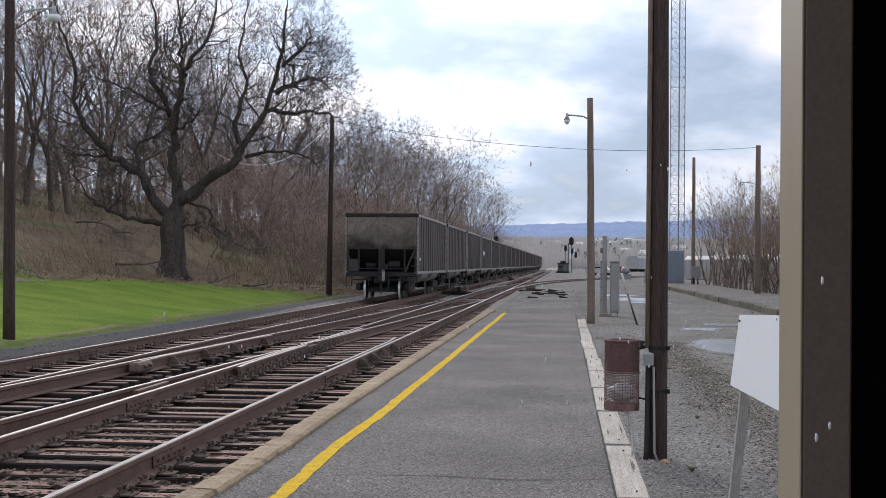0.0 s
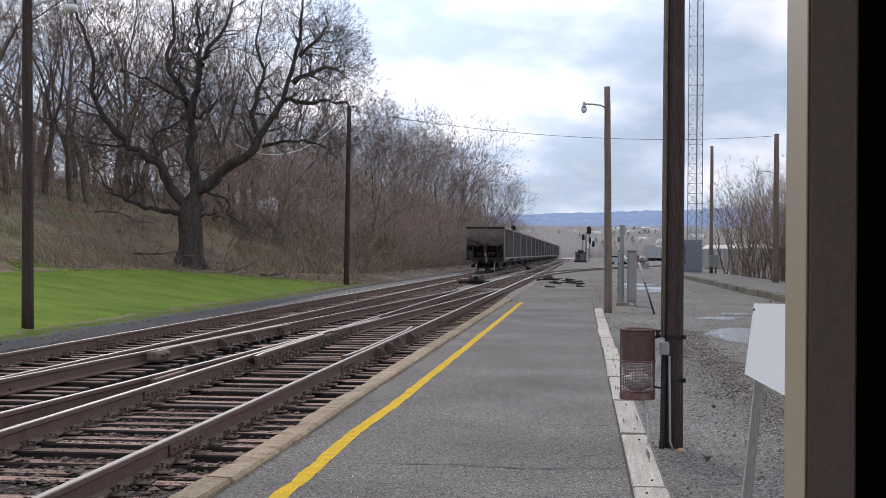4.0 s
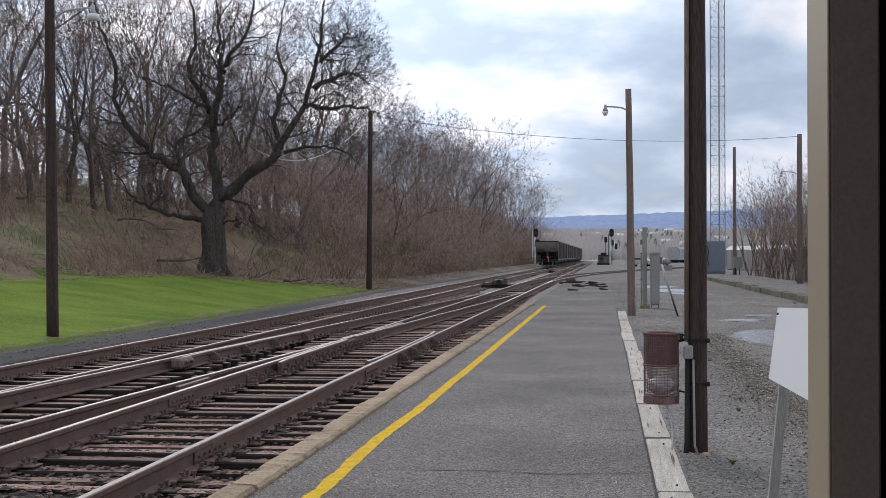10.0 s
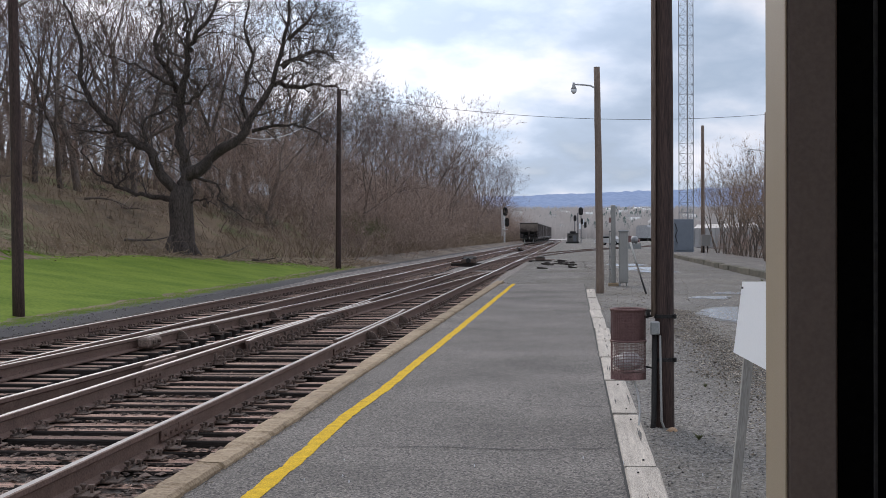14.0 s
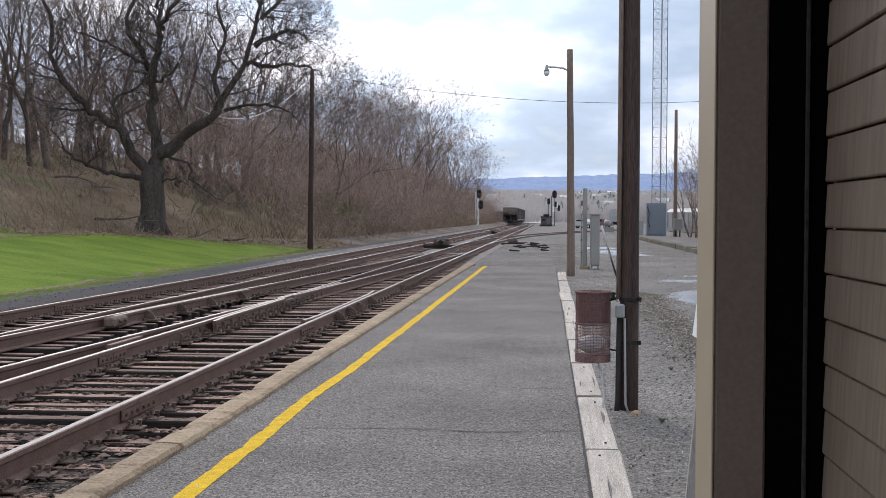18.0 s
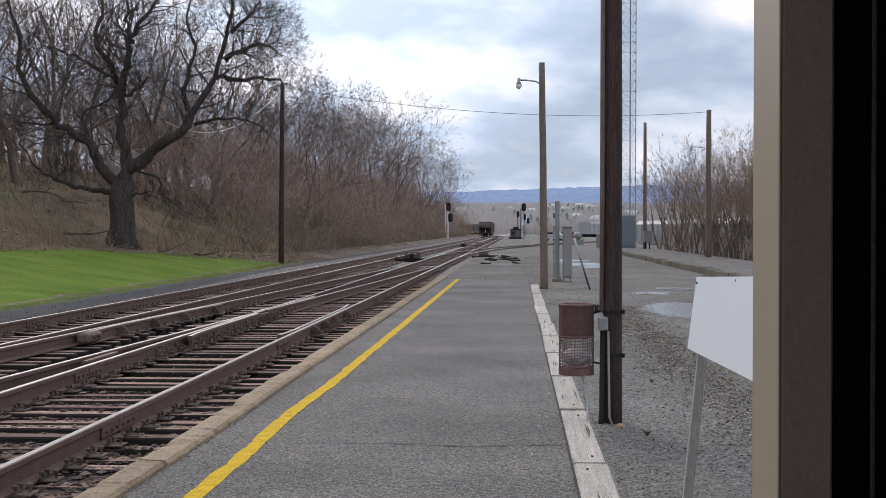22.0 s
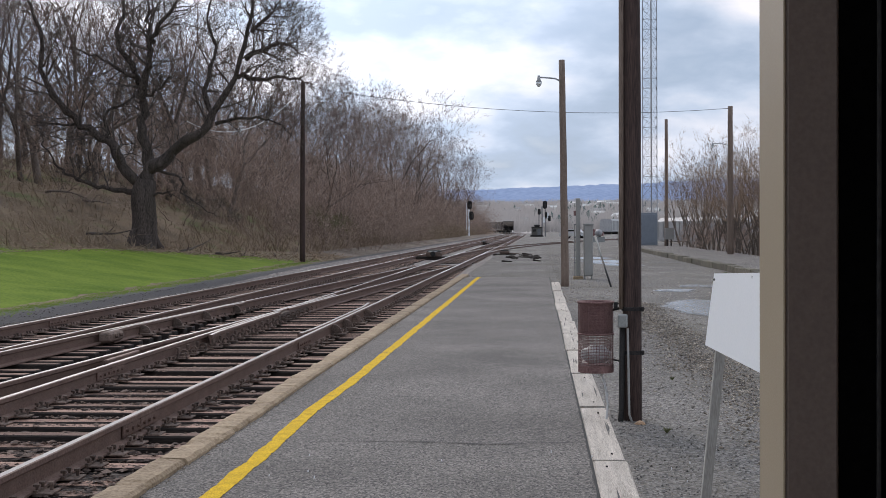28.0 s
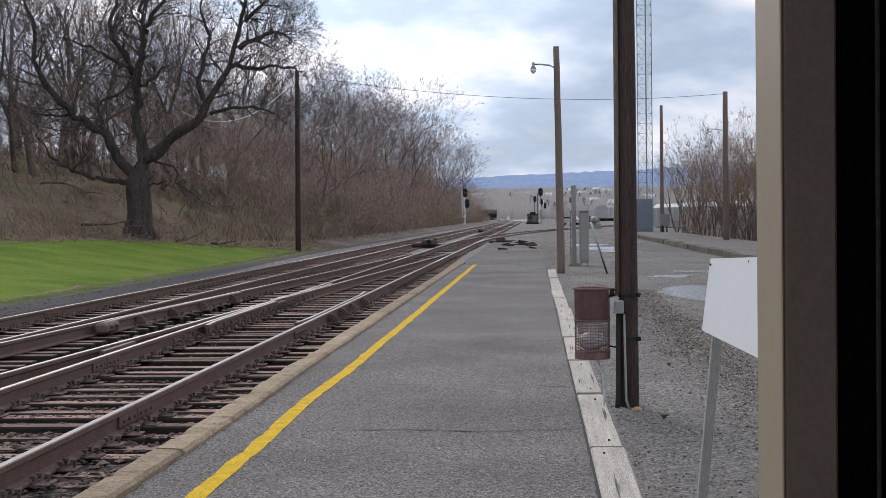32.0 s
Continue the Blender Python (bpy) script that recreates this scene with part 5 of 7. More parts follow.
# ---- cabinets, signals, tower ----
def relay_case():
    t = thing("relay_cabinet", "tall grey lineside relay cabinet on legs", "cabinet", at=pose(1.55, 41.0, -0.06))
    part("body", Shape().box(-0.12, 0.16, -0.3, 0.3, 0.12, 1.71, 0.02).mesh("body", M["cab_grey"]), t)
    part("door", Shape().box(-0.1, 0.14, -0.325, -0.302, 0.18, 1.65, 0.008).mesh("door", M["cab_grey"]), t)
    part("roof", Shape().box(-0.14, 0.18, -0.33, 0.32, 1.71, 1.75, 0.01).mesh("roof", M["grey_steel"]), t)
    for x in (-0.09, 0.12):
        part("leg", Shape().box(x - 0.02, x + 0.02, -0.03, 0.03, -0.1, 0.12).mesh("leg", M["grey_steel"]), t)
    t = thing("cable_post", "grey steel cable post beside the relay cabinet", "post", at=pose(1.25, 41.2, -0.06))
    part("post", Shape().box(-0.06, 0.08, -0.1, 0.1, 0.1, 2.55, 0.015).mesh("post", M["cab_grey"]), t)
    part("foot", Shape().box(-0.15, 0.17, -0.18, 0.18, -0.1, 0.1, 0.02).mesh("foot", M["concrete"]), t)
    part("cable", Shape().tube([(-0.1, -0.02, 0.1), (-0.1, -0.02, 1.7)], 0.022, 6).mesh("cable", M["cab_grey"]), t)
    for z in (0.5, 0.9, 1.3, 1.7):
        part("clip", Shape().box(-0.125, -0.05, -0.05, 0.02, z, z + 0.04).mesh("clip", M["tower_steel"]), t)
    part("bracket", Shape().box(-0.13, -0.06, -0.08, 0.0, 2.0, 2.16, 0.01).mesh("bracket", M["basket"]), t, "rusty red bracket")


relay_case()
stay = thing("stay_marker", "leaning stay with a white top and black sleeve", "guy stay")
part("sleeve", Shape().tube([(1.97, 35.0, -0.1), (1.74, 36.0, 0.75)], 0.026, 8).mesh("sleeve", M["black_iron"], True), stay)
part("upper_sleeve", Shape().tube([(1.74, 36.0, 0.75), (1.60, 36.6, 1.33)], 0.03, 8).mesh("upper_sleeve", M["stake"], True), stay, "white sleeve")


def signal(x, y, height, heads, label, ladder=True):
    t = thing("railway_signal", label, "railway signal", "signals", pose(x, y, -0.06))
    part("mast", Shape().tube([(0, 0, 0), (0, 0, height)], 0.11, 8).box(-0.3, 0.3, -0.3, 0.3, -0.1, 0.15).mesh("mast", M["white_board"] if ladder else M["tower_steel"]), t)
    if ladder:
        s = Shape()
        for dx in (-0.5, -0.15):
            s.tube([(dx, 0.2, 0.1), (dx, 0.2, height)], 0.085, 5)
        for i in range(int(height / 0.4)):
            s.tube([(-0.5, 0.2, 0.4 + 0.4 * i), (-0.15, 0.2, 0.4 + 0.4 * i)], 0.04, 5)
        part("ladder", s.mesh("ladder", M["white_board"]), t)
        part("platform", Shape().box(-0.6, 0.5, -0.2, 0.4, height - 2.3, height - 2.22).box(-0.6, 0.5, -0.2, 0.4, height - 3.6, height - 3.52).mesh("platform", M["pale_steel"]), t)
    for dx, z in heads:
        h = part("signal_head", Shape().tube([(dx, -0.1, z - 0.62), (dx, -0.1, z)], 0.28, 10).tube([(dx, -0.12, z + 0.15), (dx, -0.08, z + 0.15)], 0.43, 18).tube([(dx, -0.12, z - 0.55), (dx, -0.08, z - 0.55)], 0.43, 18).box(dx - 0.43, dx + 0.43, -0.12, -0.08, z - 0.55, z + 0.15).mesh("signal_head", M["black_iron"]), t, "black oval signal head")
        for dz in (0.15, -0.2, -0.55):
            part("hood", Shape().tube([(dx, -0.1, z + dz), (dx, -0.32, z + dz)], 0.14, 8).mesh("hood", M["lens"]), h)


signal(-12.3, 232, 6.2, ((0.1, 6.0), (0.4, 4.1)), "distant signal mast with a ladder and black heads")
signal(0.75, 250, 5.8, ((0.55, 6.3),), "distant signal mast in the yard with one black head", False)
sg = thing("railway_signal", "distant bracket signal with small heads and white number boards", "railway signal", "signals", pose(1.4, 250.5, -0.06))
part("mast", Shape().tube([(-0.05, 0, 0), (-0.05, 0, 5.3)], 0.09, 8).tube([(-0.9, 0, 3.5), (0.9, 0, 3.5)], 0.05, 6).tube([(-1.25, 0, 0), (-1.25, 0, 4.9)], 0.08, 8).mesh("mast", M["tower_steel"]), sg)
for dx, z, w in ((-1.2, 5.0, 0.28), (0.12, 4.4, 0.24), (0.75, 3.7, 0.26)):
    part("signal_head", Shape().box(dx - w, dx + w, -0.3, 0.1, z - 0.75, z + 0.35, 0.12).mesh("signal_head", M["black_iron"]), sg)
for dx, z in ((0.42, 4.2), (-0.28, 3.4)):
    part("marker_board", Shape().box(dx - 0.17, dx + 0.17, -0.2, -0.16, z - 0.7, z + 0.4, 0.01).mesh("marker_board", M["white_board"]), sg, "white board")

hut = thing("instrument_hut", "dark weathered trackside hut with a low roof", "hut", at=pose(-0.25, 247, -0.06))
part("wall", Shape().box(-1.0, 1.0, -0.9, 0.9, 0, 1.75, 0.04).mesh("wall", M["hut_paint"]), hut)
part("roof", Shape().box(-1.12, 1.12, -1.0, 1.0, 1.75, 1.9, 0.04).box(-0.55, 0.6, -0.7, 0.7, 1.9, 2.3, 0.12).mesh("roof", M["black_iron"]), hut)
part("base", Shape().box(-1.25, 1.15, -1.0, 1.0, -0.1, 0.35, 0.05).mesh("base", M["black_iron"]), hut)
part("door", Shape().box(0.1, 0.7, -0.93, -0.905, 0.36, 1.5, 0.01).mesh("door", M["tower_steel"]), hut)
part("vent", Shape().box(-0.75, -0.15, -0.93, -0.905, 1.0, 1.4, 0.01).mesh("vent", M["black_iron"]), hut)


def tower():
    t = thing("radio_tower", "tall slender steel lattice radio tower", "tower", at=pose(9.05, 106.0, 0.15))
    r, top, n = 0.72, 46.0, 58
    foot = [(r * math.cos(a), r * math.sin(a)) for a in (radians(-90), radians(30), radians(150))]
    foot = [(x * 0.92, y) for x, y in foot]
    for x, y in foot:
        part("leg", Shape().tube([(x, y, 0), (x, y, top)], 0.035, 6).mesh("leg", M["tower_galv"]), t)
    s = Shape()
    for i in range(n):
        z, dz = top * i / n, top / n
        for j in range(3):
            (xa, ya), (xb, yb) = foot[j], foot[(j + 1) % 3]
            s.tube([(xa, ya, z), (xb, yb, z)], 0.016, 4, cap=False)
            s.tube([(xa, ya, z), (xb, yb, z + dz)], 0.014, 4, cap=False)
            s.tube([(xb, yb, z), (xa, ya, z + dz)], 0.014, 4, cap=False)
    part("bracing", s.mesh("bracing", M["tower_galv"]), t, "crossed steel bracing")
    part("feed_cable", Shape().tube([(0.05, -0.3, 0), (0.05, -0.3, top)], 0.05, 6).mesh("feed_cable", M["wire"]), t)
    t = thing("equipment_cabinet", "blue-grey steel equipment cabinet at the tower foot", "cabinet", at=pose(8.6, 104.0, 0.15))
    part("body", Shape().box(-0.75, 0.75, -0.6, 0.6, 0.0, 2.6, 0.02).mesh("body", M["blue_steel"]), t)
    part("door", Shape().box(-0.6, 0.6, -0.64, -0.602, 0.15, 2.45, 0.01).mesh("door", M["blue_steel"]), t)
    part("cable", Shape().tube([(-0.7, -0.68, 2.3), (-0.5, -0.7, 1.7), (-0.66, -0.7, 1.3), (-0.5, -0.7, 0.7)], 0.03, 6).mesh("cable", M["black_iron"]), t)
    t = thing("meter_cabinet", "small grey meter cabinet on two posts", "cabinet", at=pose(9.8, 98.5, 0.12))
    part("body", Shape().box(-0.3, 0.33, -0.2, 0.2, 0.55, 1.42, 0.02).mesh("body", M["cab_grey"]), t)
    for x in (-0.15, 0.15):
        part("leg", Shape().box(x - 0.05, x + 0.05, -0.05, 0.05, -0.1, 0.55).mesh("leg", M["black_iron"]), t)


tower()

rail_t = thing("pipe_railing", "short rusty pipe railing at the edge of the yard", "railing", at=pose(10.72, 64.0, 0.0))
for x in (0.0, 0.75, 1.5, 2.25):
    part("post", Shape().tube([(x, 0, -0.1), (x, 0, 1.05)], 0.04, 6).mesh("post", M["rust"]), rail_t)
for z in (0.55, 1.0):
    part("bar", Shape().tube([(0, 0, z), (3.0, 0, z)], 0.03, 6).mesh("bar", M["pole_grey"]), rail_t)


# ---- trees ----
def grow(shape, rng, start, way, length, radius, level, spec):
    """A limb and, from it, its branches; spec rows: segments, sides, children, child length, child radius, wander, lift."""
    segs, sides, kids, klen, krad, wander, lift = spec[level]
    pts, radii, d, p = [start], [radius], way.normalized(), start
    for i in range(segs):
        d = (d + Vector((rng.gauss(0, wander), rng.gauss(0, wander), rng.gauss(0, wander) + lift))).normalized()
        p = p + d * (length / segs)
        pts.append(p)
        radii.append(max(radius * (1 - 0.9 * (i + 1) / segs), 0.004))
    if sides == 1:     # the finest twigs: kinked slivers, turning up at the tip
        w = Vector((rng.gauss(0, 1), rng.gauss(0, 1), rng.gauss(0, 0.3))).normalized() * radius * 1.5
        knee = start.lerp(p, 0.55) + Vector((rng.gauss(0, 0.1), rng.gauss(0, 0.1), rng.gauss(-0.05, 0.07))) * length
        shape[1].add([start - w, start + w, knee + w * 0.7, knee - w * 0.7, p], [(0, 1, 2, 3), (3, 2, 4)])
        return
    shape[min(level, 1)].tube(pts, radii, sides, cap=False)
    if level + 1 >= len(spec):
        return
    branch(shape, rng, pts, radii, length, level, spec)


def branch(shape, rng, pts, radii, length, level, spec, first=0.16):
    segs, sides, kids, klen, krad, wander, lift = spec[level]
    n = len(pts) - 1
    for i in range(kids):
        f = first + (0.99 - first) * (i + rng.random()) / kids
        j = min(int(f * n), n - 1)
        at = pts[j].lerp(pts[j + 1], f * n - j)
        axis = (pts[j + 1] - pts[j]).normalized()
        out = axis.orthogonal().normalized()
        out.rotate(Matrix.Rotation(rng.uniform(0, 2 * math.pi), 3, axis))
        way = axis * rng.uniform(0.45, 1.0) + out * rng.uniform(0.55, 1.0)
        r = radii[j] + (radii[j + 1] - radii[j]) * (f * n - j)
        grow(shape, rng, at, way, length * klen * rng.uniform(0.65, 1.25) * (1.15 - 0.5 * f), max(r * krad, 0.006), level + 1, spec)


def spray(shape, rng, p, d, n, length, width):
    """Fine twigs fanning out round p, bent upwards."""
    for i in range(n):
        e = (d * rng.uniform(0.5, 1.3) + Vector((rng.gauss(0, 0.5), rng.gauss(0, 0.5), rng.gauss(0.1, 0.38)))).normalized() * length * rng.uniform(0.45, 1.15)
        w = Vector((rng.gauss(0, 1), rng.gauss(0, 1), rng.gauss(0, 0.4))).normalized() * width * rng.uniform(0.7, 1.3)
        shape.add([p - w, p + w, p + e], [(0, 1, 2)])


def fork(pair, rng, p, d, length, radius, depth, top, spec):
    """A branch that forks again and again; spec: spread, lift, twigs, twig length, twig width, first depth drawn as slivers."""
    spread, lift, twigs, tlen, twid, thin = spec
    segs = 4 if depth == 0 else 3 if depth == 1 else 2
    pts, radii = [p], [radius]
    for i in range(segs):
        d = (d + Vector((rng.gauss(0, 0.13), rng.gauss(0, 0.13), rng.gauss(0, 0.1) + lift))).normalized()
        p = p + d * (length / segs)
        pts.append(p)
        radii.append(max(radius * (1 - 0.3 * (i + 1) / segs), 0.004))
    if depth < thin:
        pair[0 if depth < 2 else 1].tube(pts, radii, 7 if depth == 0 else 5 if depth == 1 else 3, cap=False)
    else:
        w = Vector((rng.gauss(0, 1), rng.gauss(0, 1), rng.gauss(0, 0.3))).normalized() * radius
        pair[1].add([pts[0] - w, pts[0] + w, pts[1] + w * 0.85, pts[1] - w * 0.85, p + w * 0.6, p - w * 0.6], [(0, 1, 2, 3), (3, 2, 4, 5)])
    if depth == top:
        spray(pair[1], rng, p, d, twigs, tlen, twid)
        spray(pair[1], rng, pts[1], d, twigs // 2, tlen, twid)
        return
    if depth >= 2:
        spray(pair[1], rng, pts[1], d, 2, tlen, twid)
    n = 3 if rng.random() < 0.4 else 2
    a0 = rng.uniform(0, 2 * math.pi)
    for k in range(n):
        side = d.orthogonal().normalized()
        side.rotate(Matrix.Rotation(a0 + 2 * math.pi * k / n + rng.uniform(-0.5, 0.5), 3, d))
        bend_by = spread * (rng.uniform(0.15, 0.5) if k == 0 else rng.uniform(0.5, 1.1))
        at = pts[-1] if k < 2 else pts[-2]
        fork(pair, rng, at, d + side * bend_by, length * rng.uniform(0.66, 0.88), radii[-1] * rng.uniform(0.62, 0.85), depth + 1, top, spec)


def woodland_tree(seed, height, spread):
    rng = random.Random(seed)
    pair = [Shape(), Shape()]
    spec = (0.72 * spread, 0.025, 7, 0.044 * height, 0.0088, 4)
    fork(pair, rng, Vector((0, 0, -0.3)), Vector((rng.gauss(0, 0.08), rng.gauss(0, 0.08), 1)), height * 0.29, 0.0125 * height, 0, 6, spec)
    for i in range(5):     # small limbs low on the stem
        a, z = rng.uniform(0, 6.28), height * rng.uniform(0.1, 0.34)
        fork(pair, rng, Vector((0, 0, z)), Vector((math.cos(a), math.sin(a), 0.5)), height * 0.09, 0.003 * height, 3, 5, spec)
    k = height / max(v[2] for v in pair[1].v)     # to its true height
    for sh in pair:
        sh.v = [(v[0] * k, v[1] * k, v[2] * k) for v in sh.v]
    t = thing("tree", "bare grey-brown woodland tree without leaves", "tree", "bare woods on the bank")
    part("trunk", pair[0].mesh("trunk", M["wood_bark"], True), t)
    part("crown", pair[1].mesh("crown", M["twig"]), t)
    return t


TREES = [woodland_tree(11 + i, h, s) for i, (h, s) in enumerate(((13.5, 1.0), (12.0, 1.15), (14.5, 0.8), (10.5, 1.2), (13.0, 0.9), (9.0, 1.1), (15.0, 0.75)))]
rng = random.Random(5)
spots = []


def plant(x, y, k=None, scale=1.0):
    i = rng.randrange(len(TREES)) if k is None else k
    s = scale * rng.uniform(0.85, 1.15)
    m = pose(x, y, land(x, y) - 0.05, rng.uniform(-4, 4), rng.uniform(-4, 4), rng.uniform(0, 360))
    if k is None and -0.4 < x / y < -0.25 and 56 < y < 115 and hash01(int(-7 * x), int(5 * y)) < 0.33:
        return     # a thinner stand behind the oak
    if -0.206 < x / y < -0.13 and 85 < y < 125:
        s *= 0.95     # lower growth past the oak
    if min(math.hypot(x + 17.4, y - 72.0), math.hypot(x + 19.8, y - 110.3)) < 0.6:
        s *= 0.7     # two younger trees
    ob = copy_thing(TREES[i], m)
    ob.matrix_basis = m @ Matrix.Diagonal((s, s, s, 1))
    spots.append((x, y))


# the edge of the woods, running along the line, then the bank behind
for row, (off, step) in enumerate(((3.4, 5.0), (6.2, 5.2), (10.0, 6.0), (17.0, 7.0), (26.0, 9.0))):
    y = 64.0 if row == 0 else 30.0 + row * 2
    while y < 345:
        gap = step * (1 + y / 160)
        x = toe(y) - off - rng.uniform(-1.5, 1.5)
        if not (-24 < x < -13 and 42 < y < 66):
            plant(x, y, scale=(1.0 if row < 2 else 1.05) * (1.0 + 0.12 * smoothstep(140, 190, y)))
        y += gap * rng.uniform(0.7, 1.3)
for i in range(72):
    y, dx = rng.uniform(44, 135), rng.uniform(5, 46)
    plant(toe(y) - dx - 2, y, scale=rng.uniform(0.8, 1.12))
for i in range(22):
    plant(-rng.uniform(24, 62), rng.uniform(34, 60), scale=rng.uniform(0.9, 1.15))
for i in range(20):     # the thick of the wood behind the lawn
    plant(-rng.uniform(23, 50), rng.uniform(52, 112), scale=rng.uniform(0.95, 1.2))
for i in range(26):     # close the ranks along the line
    y = 72 + 150 * rng.random()
    plant(toe(y) - rng.uniform(2.5, 12), y, scale=rng.uniform(0.95, 1.12) * (1.0 + 0.1 * smoothstep(140, 190, y)))
for i in range(5):     # tall trees on top of the bank
    plant(-rng.uniform(22, 42), rng.uniform(58, 84), scale=rng.uniform(1.25, 1.45))
for x, y, k in ((-27.5, 57, 0), (-31.5, 63, 4), (-26.0, 70, 1), (-35.0, 70, 3), (-23.0, 76, 4), (-29.0, 79, 1), (-38.0, 62, 2)):     # a dense, tall stand left of the oak
    plant(x, y, k, 1.35)
plant(-24.3, 62.0, 1, 1.35)     # big trees behind the oak
plant(-30.5, 66.0, 3, 1.4)
plant(-31.0, 72.0, 0, 1.3)
# the originals stand in the woods too
for i, t in enumerate(TREES):
    x, y = -20 - 2.3 * i, 78 + 9 * i
    t.matrix_basis = pose(x, y, land(x, y) - 0.05, 0, 0, 40 * i)


def oak():
    """The great spreading tree at the edge of the lawn."""
    rng = random.Random(21)
    bx, by = -17.05, 55.0
    t = thing("tree", "huge old bare oak with spreading crooked limbs", "tree", at=pose(bx, by, land(bx, by)))
    pair = [Shape(), Shape()]
    wood = pair[0]

    def limb(pts, r0, r1, kids, length, depth=0.0):
        pts = [Vector((x, depth * i / len(pts) + 0.12 * rng.gauss(0, 1) * min(i, 2), z)) for i, (x, z) in enumerate(pts)]
        # smooth the bends
        fine = []
        for i in range(len(pts) - 1):
            a, b, c, d = pts[max(i - 1, 0)], pts[i], pts[i + 1], pts[min(i + 2, len(pts) - 1)]
            for j in range(4):
                u = j / 4
                fine.append(0.5 * ((2 * b) + (c - a) * u + (2 * a - 5 * b + 4 * c - d) * u * u + (3 * b - a - 3 * c + d) * u ** 3) + Vector((rng.gauss(0, 0.05), rng.gauss(0, 0.06), rng.gauss(0, 0.05))))
        fine.append(pts[-1])
        n = len(fine)
        radii = [0.86 * (r0 + (0.55 * r1 - r0) * (i / (n - 1)) ** 0.66) * rng.uniform(0.88, 1.14) for i in range(n)]
        wood.tube(fine, radii, 9, cap=False)
        n = len(fine) - 1
        fork(pair, rng, fine[-1], fine[-1] - fine[-3], 0.5 * length, radii[-1] * 0.9, 2, 6, (0.8, 0.02, 5, 0.33, 0.0056, 5))
        for i in range(kids * 3):     # branches leave the limb on all sides, and fork into the crown
            f = 0.12 + 0.87 * (i + rng.random()) / (kids * 3)
            j = min(int(f * n), n - 1)
            axis = (fine[j + 1] - fine[j]).normalized()
            out = axis.orthogonal().normalized()
            out.rotate(Matrix.Rotation(rng.uniform(0, 2 * math.pi), 3, axis))
            big = rng.random() < 0.45
            fork(pair, rng, fine[j], axis * rng.uniform(0.3, 0.9) + out + Vector((0, 0, 0.15)), length * (0.46 if big else 0.27) * rng.uniform(0.7, 1.2), min(radii[j] * 0.5, 0.055 if big else 0.03), 2 if big else 3, 6,
                 (0.9, 0.015, 5, 0.33, 0.0056, 5))

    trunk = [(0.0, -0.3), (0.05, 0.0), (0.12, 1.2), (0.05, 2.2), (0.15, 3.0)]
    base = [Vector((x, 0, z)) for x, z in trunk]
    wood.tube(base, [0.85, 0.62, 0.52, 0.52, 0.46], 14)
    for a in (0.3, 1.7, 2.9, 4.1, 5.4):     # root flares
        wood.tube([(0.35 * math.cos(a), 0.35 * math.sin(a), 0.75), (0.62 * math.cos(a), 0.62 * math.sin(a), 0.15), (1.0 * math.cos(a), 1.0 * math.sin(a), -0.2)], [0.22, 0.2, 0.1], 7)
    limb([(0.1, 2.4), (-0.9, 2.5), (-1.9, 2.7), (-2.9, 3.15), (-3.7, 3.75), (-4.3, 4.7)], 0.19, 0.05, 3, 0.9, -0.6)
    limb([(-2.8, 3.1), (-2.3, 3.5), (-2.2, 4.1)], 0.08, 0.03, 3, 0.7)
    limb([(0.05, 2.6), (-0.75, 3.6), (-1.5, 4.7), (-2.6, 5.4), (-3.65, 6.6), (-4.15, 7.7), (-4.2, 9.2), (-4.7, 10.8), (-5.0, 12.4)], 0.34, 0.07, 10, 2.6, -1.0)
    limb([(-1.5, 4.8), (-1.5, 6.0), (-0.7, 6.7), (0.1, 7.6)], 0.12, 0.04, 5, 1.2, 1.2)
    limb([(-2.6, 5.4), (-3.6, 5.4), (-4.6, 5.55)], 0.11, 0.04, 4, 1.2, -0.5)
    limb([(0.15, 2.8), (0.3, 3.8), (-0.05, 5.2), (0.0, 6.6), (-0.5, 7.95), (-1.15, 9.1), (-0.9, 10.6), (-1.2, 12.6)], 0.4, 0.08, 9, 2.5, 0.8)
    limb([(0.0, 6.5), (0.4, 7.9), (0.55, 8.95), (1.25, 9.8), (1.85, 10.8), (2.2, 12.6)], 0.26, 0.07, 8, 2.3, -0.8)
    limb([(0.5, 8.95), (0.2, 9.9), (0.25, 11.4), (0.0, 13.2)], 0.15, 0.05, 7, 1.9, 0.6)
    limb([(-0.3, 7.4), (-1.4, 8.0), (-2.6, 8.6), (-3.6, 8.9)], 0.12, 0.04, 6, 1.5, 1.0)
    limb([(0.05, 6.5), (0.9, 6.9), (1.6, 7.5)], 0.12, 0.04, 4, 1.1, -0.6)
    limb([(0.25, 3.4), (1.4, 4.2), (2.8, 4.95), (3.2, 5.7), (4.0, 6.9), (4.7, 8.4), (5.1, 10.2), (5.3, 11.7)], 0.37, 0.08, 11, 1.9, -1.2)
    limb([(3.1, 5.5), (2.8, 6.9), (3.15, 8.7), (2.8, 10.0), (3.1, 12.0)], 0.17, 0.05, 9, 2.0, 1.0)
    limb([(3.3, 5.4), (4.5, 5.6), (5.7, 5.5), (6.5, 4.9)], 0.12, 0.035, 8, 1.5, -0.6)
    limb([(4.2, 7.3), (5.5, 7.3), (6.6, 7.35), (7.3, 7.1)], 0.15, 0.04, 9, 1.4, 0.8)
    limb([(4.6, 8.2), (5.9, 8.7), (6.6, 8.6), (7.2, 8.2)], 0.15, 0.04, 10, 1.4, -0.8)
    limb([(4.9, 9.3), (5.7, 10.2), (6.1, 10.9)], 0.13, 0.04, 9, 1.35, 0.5)
